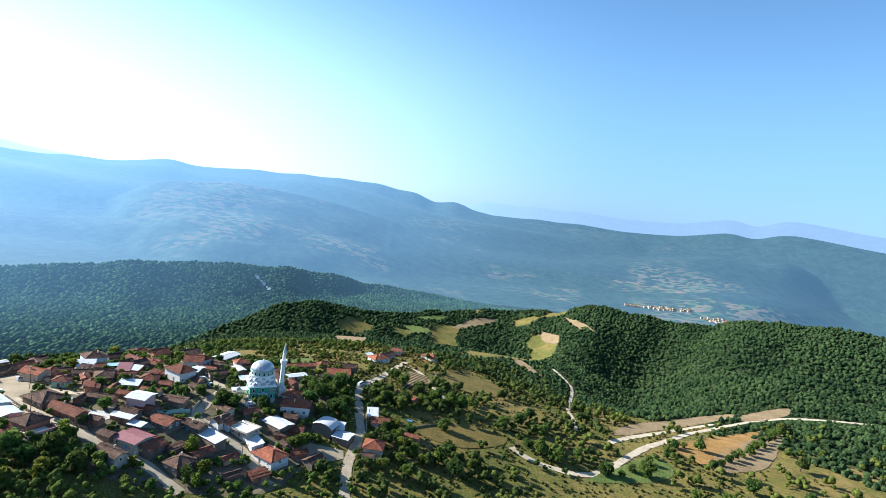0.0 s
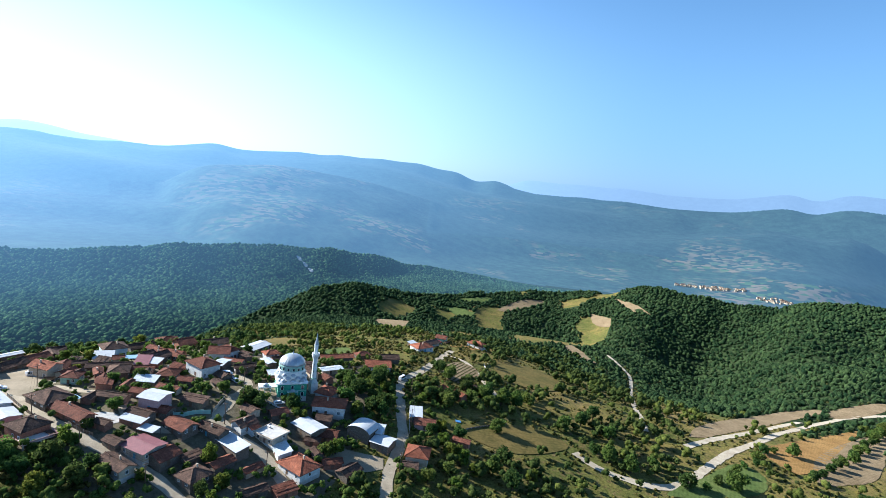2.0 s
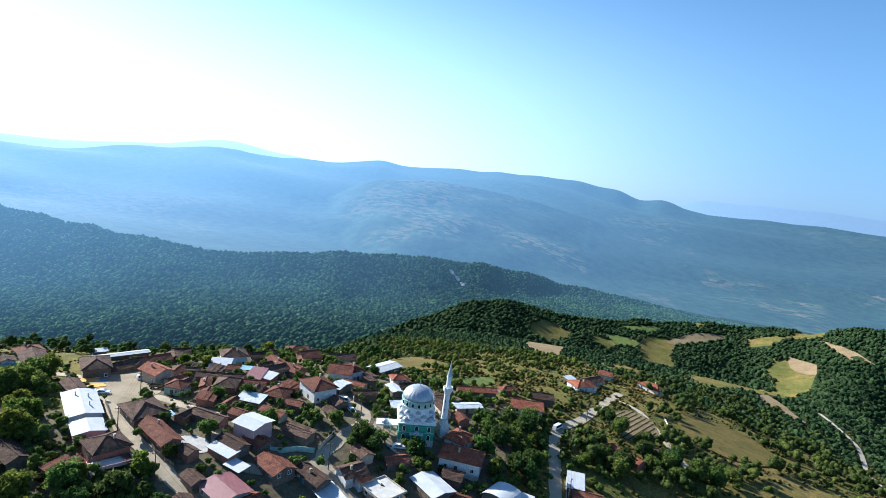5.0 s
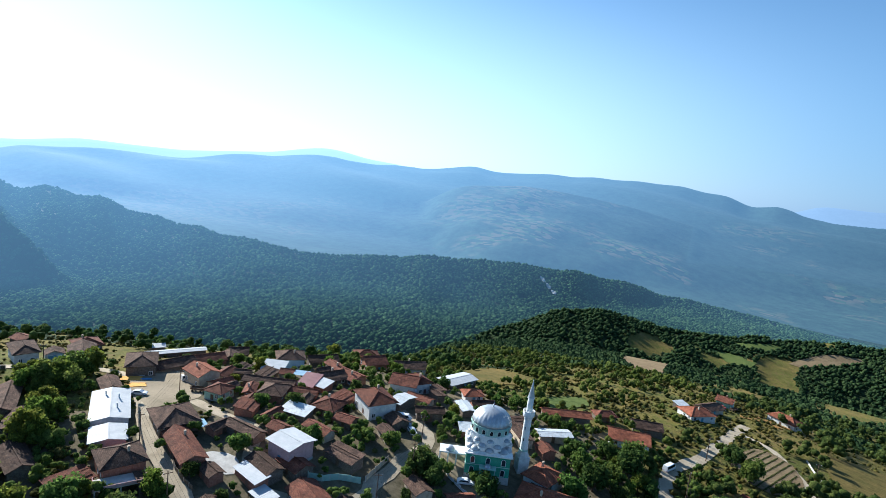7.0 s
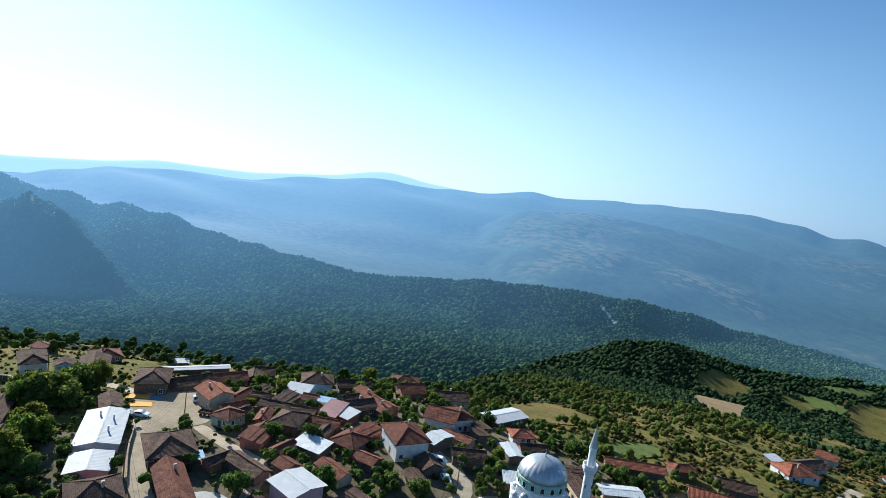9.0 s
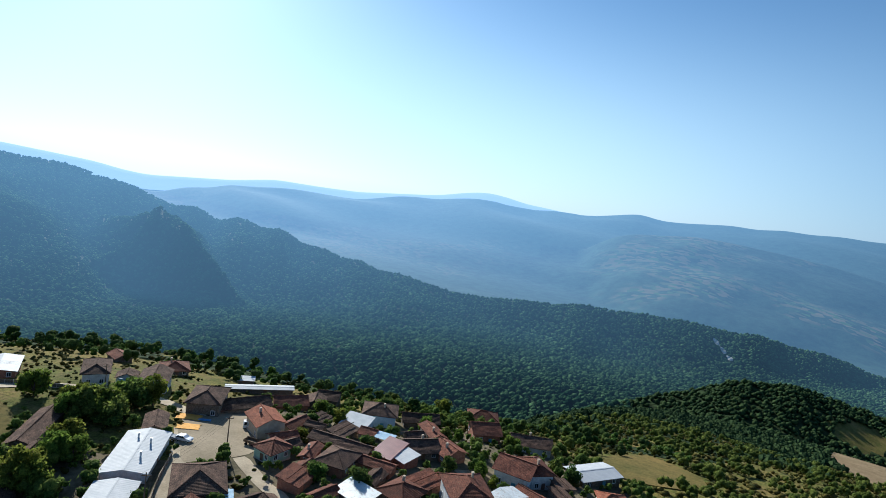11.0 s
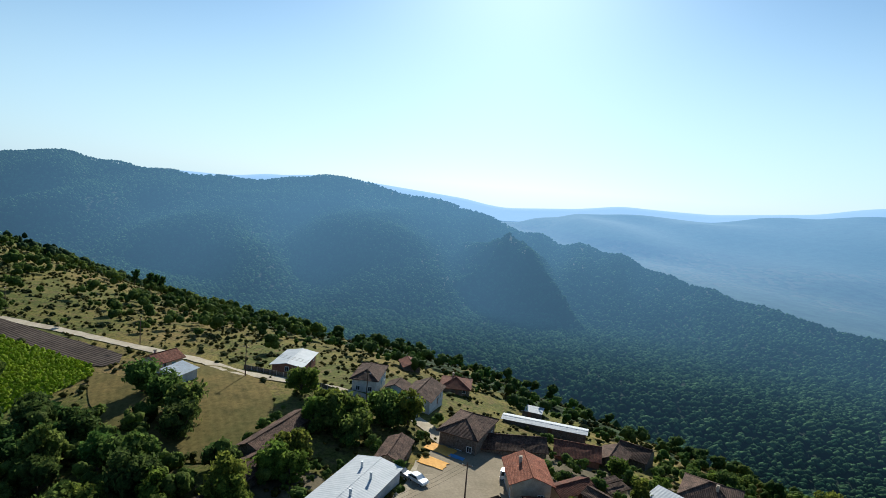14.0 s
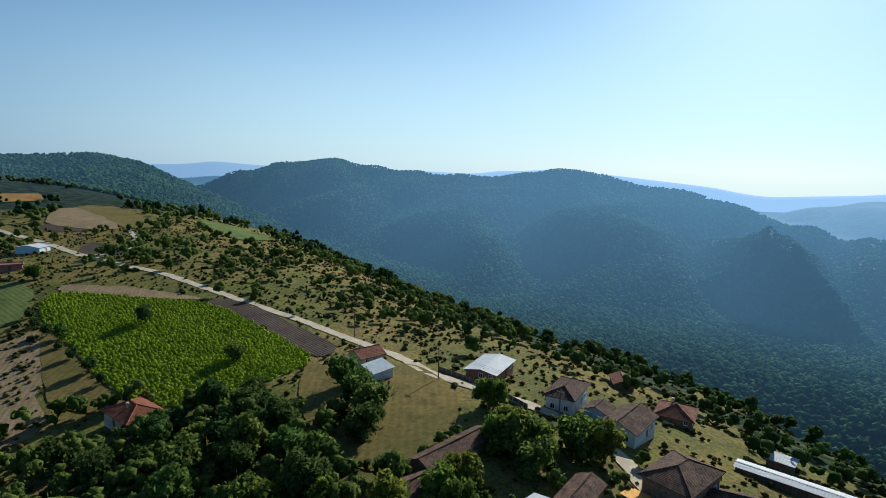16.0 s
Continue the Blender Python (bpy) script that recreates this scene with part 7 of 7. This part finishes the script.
# ---------------------------------------------------------------- vehicles
def car(x, y, rot, paint, label, long=4.3, tall=1.45, boxy=False):
    t = thing("car", label, "car", pose(x, y, float(height(x, y)) + 0.18, 0, 0, rot), "parked vehicles")
    hw, l = 0.85, long / 2
    if boxy:
        prof = [(-l, 0.3), (l, 0.3), (l, 0.95), (l - 0.5, 1.1), (l - 1.1, tall), (-l + 0.1, tall), (-l, 1.0)]
        glass = [(l - 0.58, 1.13), (l - 1.12, tall - 0.12), (-l + 0.3, tall - 0.12), (-l + 0.2, 1.1)]
    else:
        prof = [(-l, 0.35), (l, 0.35), (l, 0.72), (l - 0.25, 0.85), (l - 1.15, 0.95), (l - 1.85, tall), (-l + 0.9, tall), (-l + 0.25, 0.98), (-l, 0.9)]
        glass = [(l - 1.28, 0.98), (l - 1.88, tall - 0.08), (-l + 0.95, tall - 0.08), (-l + 0.45, 1.0)]
    bm = bmesh.new()
    rows = []
    for s, inset in ((-1, 0), (1, 0)):
        rows.append([bm.verts.new((u, s * (hw - (0.12 if z > 1.2 else 0.0)), z)) for u, z in prof])
    bm.faces.new(rows[0])
    bm.faces.new(rows[1][::-1])
    for k in range(len(prof)):
        q = (k + 1) % len(prof)
        bm.faces.new((rows[0][k], rows[0][q], rows[1][q], rows[1][k]))
    bmesh.ops.bevel(bm, geom=bm.edges[:], offset=0.05, segments=2, affect="EDGES")
    body = part("body", bm, paint, t)
    bm = bmesh.new()
    a = [bm.verts.new((u, -hw - 0.005, z)) for u, z in glass]
    b = [bm.verts.new((u, hw + 0.005, z)) for u, z in glass]
    bm.faces.new(a), bm.faces.new(b[::-1])
    for k in range(4):
        q = (k + 1) % 4
        bm.faces.new((a[k], a[q], b[q], b[k]))
    part("windows", bm, "glass", body)
    for u in (-l + 0.8, l - 0.85):
        for s in (-1, 1):
            bm = bmesh.new()
            bar(bm, (u, s * (hw - 0.18), 0.14), (u, s * (hw + 0.02), 0.14), 0.32, 14)
            wh = part("wheel", bm, "rubber", t)
            bm = bmesh.new()
            bar(bm, (u, s * (hw + 0.015), 0.14), (u, s * (hw + 0.04), 0.14), 0.19, 10)
            part("rim", bm, "steel", wh)
    for u, key in ((l - 0.02, "white_paint"), (-l + 0.02, "car_red")):
        for s in (-0.6, 0.6):
            part("light", boxes((u - 0.05, s - 0.14, 0.55, u + 0.05, s + 0.14, 0.72)), key, body)
    return t


car(-2.7, -24.3, 32, "car_white", "white saloon car parked before the mosque", 4.5)
car(-28.8, -15.5, 20, "car_grey", "dark grey car parked at the street corner", 4.2)
car(-25.2, -17.2, 327, "car_white", "white car parked at the street corner", 4.0)
car(-31.6, -12.7, 24, "car_white", "white van parked beside the house", 4.6, 1.9, True)
car(35.9, 33.6, 71, "car_white", "white van on the street", 5.0, 2.1, True)
car(-98.3, -39.2, 72, "car_white", "white van parked beside the square", 4.6, 1.95, True)
car(-95.5, -60.6, 54, "car_grey", "grey car in the barn's shade", 4.1)
car(-93.6, -57.7, 42, "car_white", "white car beside the drying maize", 4.1)


def tractor(x, y, rot):
    t = thing("tractor", "red farm tractor standing beside the square", "tractor", pose(x, y, float(height(x, y)) + 0.2, 0, 0, rot))
    part("bonnet", boxes((0.2, -0.35, 0.7, 1.9, 0.35, 1.35), chamfer=0.08), "car_red", t)
    part("chassis", boxes((-0.9, -0.3, 0.45, 1.8, 0.3, 0.72)), "rubber", t)
    cab = part("cab_roof", boxes((-1.0, -0.7, 2.2, 0.35, 0.7, 2.32), chamfer=0.04), "car_red", t)
    for u in (-0.9, 0.25):
        for s in (-0.62, 0.62):
            part("cab_post", boxes((u - 0.04, s - 0.04, 0.9, u + 0.04, s + 0.04, 2.2)), "car_red", t)
    part("seat", boxes((-0.7, -0.25, 0.95, -0.25, 0.25, 1.1), (-0.78, -0.25, 1.1, -0.68, 0.25, 1.55)), "rubber", t)
    for u, rad, wd in ((-0.6, 0.72, 0.4), (1.5, 0.42, 0.26)):
        for s in (-1, 1):
            bm = bmesh.new()
            bar(bm, (u, s * 0.55, rad - 0.25), (u, s * (0.55 + wd), rad - 0.25), rad, 18)
            wh = part("wheel", bm, "rubber", t)
            bm = bmesh.new()
            bar(bm, (u, s * 0.6, rad - 0.25), (u, s * (0.57 + wd), rad - 0.25), rad * 0.5, 12)
            part("rim", bm, "white_paint", wh)
    return t


def trailer(x, y, rot):
    t = thing("farm_trailer", "old wooden farm trailer with an empty bed", "trailer", pose(x, y, float(height(x, y)) + 0.2, 0, 0, rot))
    part("bed", boxes((-1.9, -0.95, 0.75, 1.9, 0.95, 0.85)), "wood", t)
    for r4 in ((-1.9, -0.95, 0.85, 1.9, -0.89, 1.35), (-1.9, 0.89, 0.85, 1.9, 0.95, 1.35), (-1.9, -0.89, 0.85, -1.84, 0.89, 1.35), (1.84, -0.89, 0.85, 1.9, 0.89, 1.35)):
        part("side_board", boxes(r4), "wood", t)
    part("drawbar", boxes((1.9, -0.06, 0.55, 3.4, 0.06, 0.68)), "steel", t)
    for u in (-1.2, 1.2):
        for s in (-1, 1):
            bm = bmesh.new()
            bar(bm, (u, s * 0.62, 0.2), (u, s * 0.84, 0.2), 0.4, 14)
            part("wheel", bm, "rubber", t)
    return t


tractor(-100.1, -37.3, 252)
trailer(-86.7, -43.9, 29)
tractor(40.5, 139.0, 40)
trailer(45.0, 146.0, 60)


# ---------------------------------------------------------------- poles, fences, yards
def pole(x, y, tall=8.5, turn=0.0):
    t = thing("power_pole", "weathered timber power pole with a crossarm", "pole", pose(x, y, float(height(x, y)), 0, 0, turn), "power poles")
    bm = bmesh.new()
    tube(bm, [(0.15, -1.0), (0.13, tall * 0.5), (0.09, tall)], 9)
    part("post", bm, "wood", t)
    part("crossarm", boxes((-0.9, -0.06, tall - 0.7, 0.9, 0.06, tall - 0.56)), "wood", t)
    for u in (-0.8, 0.0, 0.8):
        bm = bmesh.new()
        tube(bm, [(0.03, tall - 0.56), (0.06, tall - 0.5), (0.06, tall - 0.4), (0.02, tall - 0.34)], 7, cx=u)
        part("insulator", bm, "white_paint", t)
    return Vector((x, y, float(height(x, y)) + tall - 0.36))


def wires(a, b):
    t = thing("power_cable", "thin dark power cables strung between poles", "cable", Matrix.Identity(4), "power cables")
    side = Vector((b - a).cross(Vector((0, 0, 1)))).normalized() * 0.8
    for s in (-1, 0, 1):
        bm = bmesh.new()
        last = a + side * s
        for k in range(1, 9):
            u = k / 8
            p = a.lerp(b, u) + side * s - Vector((0, 0, 4 * 0.6 * u * (1 - u)))
            bar(bm, last, p, 0.018, 4)
            last = p
        part("cable", bm, "rubber", t)


line = [pole(-85.7, -50.4, 8.5, 70), pole(-67.3, -72.0, 8.5, 60), pole(-44.2, -78.7, 8.5, 70), pole(-17.8, -84.1, 8.5, 60)]
for a, b in zip(line, line[1:]):
    wires(a, b)
line = [pole(-20.5, -19.2, 8.5, 20), pole(-14.1, -32.2, 9.0, 20), pole(-13.5, -46.8, 8.5, 40), pole(10.0, -61.9, 8.5, 40)]
for a, b in zip(line, line[1:]):
    wires(a, b)
line = [pole(51.0, -40.1, 8.5, 80), pole(48.9, -9.5, 8.5, 80), pole(43.0, 20.9, 8.5, 80), pole(43.8, 54.4, 8.5, 80), pole(75.1, 75.4, 8.5, 20)]
for a, b in zip(line, line[1:]):
    wires(a, b)
line = [pole(-128.4, -68.3, 8.5, 60), pole(-143.6, -100.1, 8.5, 60), pole(-172.3, -138.2, 8.5, 45), pole(-196.1, -191.3, 8.5, 20)]
for a, b in zip(line, line[1:]):
    wires(a, b)


def fence(points, tall, material, label, name="fence"):
    """A run of upright panels between posts, following the ground."""
    c = resample(points, 1.9)
    t = thing(name, label, "fence" if name == "fence" else "wall", Matrix.Translation((c[0][0], c[0][1], float(height(*c[0])))))
    o = Vector((c[0][0], c[0][1], float(height(*c[0]))))
    for p, q in zip(c, c[1:]):
        zp, zq = float(height(*p)), float(height(*q))
        ang = math.degrees(math.atan2(q[1] - p[1], q[0] - p[0]))
        ln = math.hypot(*(q - p))
        m = Matrix.Translation(Vector((p[0], p[1], (zp + zq) / 2)) - o) @ pose(0, 0, 0, 0, 0, ang)
        part("panel", boxes((0.06, -0.03, -0.5, ln - 0.06, 0.03, tall)), material, t, at=m)
        part("post", boxes((-0.06, -0.06, -0.6, 0.06, 0.06, tall + 0.08)), "concrete", t, at=m)
    return t


fence([(-32.5, -52.4), (-29.9, -52.2), (-27.1, -50.6), (-24.8, -47.2), (-20.4, -44.2)], 1.7, "pale_green", "pale green sheet-metal yard fence round the garden")
fence([(-20.1, -43.0), (-20.7, -38.6), (-21.5, -32.4)], 1.6, "plaster_tan", "tan plastered garden wall along the street", "garden_wall")
fence([(-134.4, -75.9), (-143.9, -88.9), (-151.2, -102.4)], 1.2, "stone", "low rubble wall along the hillside road", "garden_wall")
fence([(-137.0, -63.6), (-134.6, -59.4)], 2.2, "door_blue", "blue painted courtyard gate between two houses")
fence([(-86.1, -62.2), (-75.7, -67.7), (-66.9, -71.4)], 1.3, "stone", "low rubble wall beside the lane", "garden_wall")
fence([(-62.5, -66.5), (-53.1, -71.5), (-44.3, -72.7)], 1.4, "stone", "low rubble wall along the village lane", "garden_wall")
fence([(51.1, -26.6), (49.0, -12.9), (45.9, 2.3)], 1.2, "concrete", "low concrete wall along the street", "garden_wall")
fence([(73.4, 102.3), (76.8, 85.6), (81.8, 70.1)], 0.8, "concrete", "concrete edging wall of the sloping track", "garden_wall")
fence([(-13.3, -21.2), (-7.2, -25.5), (1.5, -27.6)], 0.9, "white_paint", "low white forecourt wall of the mosque", "garden_wall")
fence([(69.9, 1.7), (77.2, 9.5), (89.1, 20.1)], 0.9, "stone", "crumbling rubble wall in the grass", "garden_wall")


def draped(name, label, category, material, x, y, w, d, rot, lift=0.30, thick=0.08):
    n = 6
    ca, sa = math.cos(radians(rot)), math.sin(radians(rot))
    r = random.Random(int(x * 10 + y))
    pts = []
    for i in range(n + 1):
        row = []
        for j in range(n + 1):
            u, v = (i / n - 0.5) * w, (j / n - 0.5) * d
            if i in (0, n) or j in (0, n):
                u, v = u * r.uniform(0.88, 1.05), v * r.uniform(0.88, 1.05)
            px, py = x + u * ca - v * sa, y + u * sa + v * ca
            row.append((px, py, float(height(px, py)) + lift + r.uniform(0, 0.05)))
        pts.append(row)
    bm = bmesh.new()
    solid_from_grid(bm, pts, thick)
    bmesh.ops.recalc_face_normals(bm, faces=bm.faces[:])
    me = bpy.data.meshes.new(name)
    bm.to_mesh(me)
    bm.free()
    me.materials.append(MAT[material])
    return tagged(new(name, me), label, category)


draped("maize_sheet", "orange maize spread out to dry on the square", "grain", "corn", -108.6, -52.1, 6.5, 4.2, 60)
draped("maize_sheet", "orange maize drying on a groundsheet", "grain", "corn", -102.0, -54.2, 5.5, 4.0, 62)
draped("tarpaulin", "blue tarpaulin beside the drying maize", "tarpaulin", "tarp_blue", -105.8, -49.0, 3.2, 1.5, 62)
draped("tarpaulin", "white groundsheet at the edge of the square", "tarpaulin", "white_paint", -110.8, -48.9, 4.5, 1.2, 50)
draped("tarpaulin", "blue sheet thrown over a garden heap", "tarpaulin", "tarp_blue", 67.3, 8.3, 2.6, 1.8, 16)
for i, (px, py) in enumerate(((51.1, 140.1), (55.0, 144.2), (58.9, 149.5), (54.2, 151.8), (62.5, 145.1), (66.0, 150.3))):
    draped("soil_heap", "spread of raw orange soil beside the building site", "heap", "field_orange", px, py, 5.5, 3.2, 20 + 30 * i, 0.35, 0.4)


def terrace(x, y, rot, w, d, h, label, material):
    t = thing("terrace", label, "terrace", pose(x, y, float(height(x, y)), 0, 0, rot))
    part("slab", boxes((-w / 2, -d / 2, h - 0.2, w / 2, d / 2, h), chamfer=0.02), material, t)
    for u in (-w / 2 + 0.25, 0, w / 2 - 0.25):
        for v in (-d / 2 + 0.25, d / 2 - 0.25):
            part("post", boxes((u - 0.14, v - 0.14, -2.0, u + 0.14, v + 0.14, h - 0.2)), "concrete", t)
    part("parapet", boxes((-w / 2, -d / 2, h, w / 2, -d / 2 + 0.12, h + 0.7), (-w / 2, -d / 2 + 0.12, h, -w / 2 + 0.12, d / 2, h + 0.7), (w / 2 - 0.12, -d / 2 + 0.12, h, w / 2, d / 2, h + 0.7)), "plaster_pink", t)
    return t


terrace(-54.6, -83.0, 68, 10, 4.6, 3.0, "open concrete roof terrace on posts before the house", "concrete")


def awning(x, y, rot, w, d, h, material, label):
    """A thin sheet roof sloping forward on four posts."""
    t = thing("awning", label, "awning", pose(x, y, float(height(x, y)), 0, 0, rot), "yard awnings")
    bm = bmesh.new()
    n = 6
    solid_from_grid(bm, [[(-w / 2 + w * i / n, v * d / 2, h + v * 0.22 + 0.02 * (i % 2)) for v in (-1, 0, 1)] for i in range(n + 1)], 0.05)
    part("sheet", bm, material, t)
    for u in (-w / 2 + 0.15, w / 2 - 0.15):
        for v in (-1, 1):
            part("post", boxes((u - 0.05, v * (d / 2 - 0.12) - 0.05, -1.5, u + 0.05, v * (d / 2 - 0.12) + 0.05, h + v * 0.2 - 0.03)), "wood", t)
    return t


awning(-63.2, -58.7, 161, 4.6, 3.2, 2.3, "tin_blue", "pale blue sheet-metal awning before the tiled house")
awning(-76.0, -12.0, 32, 5.2, 3.4, 2.3, "tin_blue", "blue sheet-metal awning over a yard")
awning(-64.4, -13.7, 20, 4.4, 3.4, 2.4, "white_metal", "white sheet-metal awning between tiled roofs")
awning(-30.9, -64.4, 353, 6.4, 4.0, 2.4, "white_metal", "white sheet-metal awning along the lane")
awning(-40.4, -44.5, 53, 3.6, 2.8, 2.2, "tin_grey", "grey sheet-metal awning beside a garden")


def water_tank(x, y, z, rot=0):
    t = thing("rooftop_water_heater", "solar water heater with a tank on a metal stand", "water heater", pose(x, y, z, 0, 0, rot), "solar heaters")
    bm = bmesh.new()
    bar(bm, (-0.8, 0.5, 1.25), (0.8, 0.5, 1.25), 0.28, 12)
    part("tank", bm, "white_paint", t)
    bm = boxes((-0.8, -0.9, 0.22, 0.8, 0.6, 0.28))
    part("collector", bm, "glass", t, at=pose(0, 0, 0.1, 28, 0, 0))
    for u in (-0.75, 0.75):
        for v, zt in ((-0.85, 0.1), (0.5, 1.0)):
            part("leg", boxes((u - 0.03, v - 0.03, -0.3, u + 0.03, v + 0.03, zt)), "steel", t)
    return t


water_tank(4.8, -48.9, float(height(4.8, -48.9)) + 6.5, 150)


# ---------------------------------------------------------------- far villages in the valley
def far_village(label, cx, cy, rx, ry, n, seed):
    """Hundreds of far-off roofs, each a small gabled house."""
    r = np.random.RandomState(seed)
    V, F, n0 = [], [], 0
    for k in range(n):
        a, q = r.uniform(0, 6.283), math.sqrt(r.uniform(0, 1))
        x, y = cx + rx * q * math.cos(a), cy + ry * q * math.sin(a)
        w, d, h, t = r.uniform(3.5, 6.5), r.uniform(3, 4.5), r.uniform(3, 6), r.uniform(0, 3.14)
        z = float(height(x, y)) + 1.0
        co = [(-w, -d, -3), (w, -d, -3), (w, d, -3), (-w, d, -3), (-w, -d, h), (w, -d, h), (w, d, h), (-w, d, h), (-w, 0, h + d * 0.5), (w, 0, h + d * 0.5)]
        V += [(x + p * math.cos(t) - q2 * math.sin(t), y + p * math.sin(t) + q2 * math.cos(t), z + s) for p, q2, s in co]
        F += [[n0 + i for i in f] for f in ((0, 1, 5), (0, 5, 4), (1, 2, 6), (1, 6, 5), (2, 3, 7), (2, 7, 6), (3, 0, 4), (3, 4, 7), (4, 5, 9), (4, 9, 8), (6, 7, 8), (6, 8, 9), (4, 8, 7), (5, 6, 9))]
        n0 += 10
    me = mesh_np("far_village", V, F, [MAT["plaster_tan"], MAT["tile_brown"]])
    me.polygons.foreach_set("material_index", np.tile(np.array([0] * 8 + [1] * 4 + [0, 0], np.int32), n))
    return tagged(new("far_village", me), label, "village", kind="stuff")


far_village("far-off valley village of red-roofed white houses", 985, 2395, 170, 28, 90, 5)
far_village("far-off row of white houses on the valley floor", 1230, 2290, 80, 30, 40, 6)
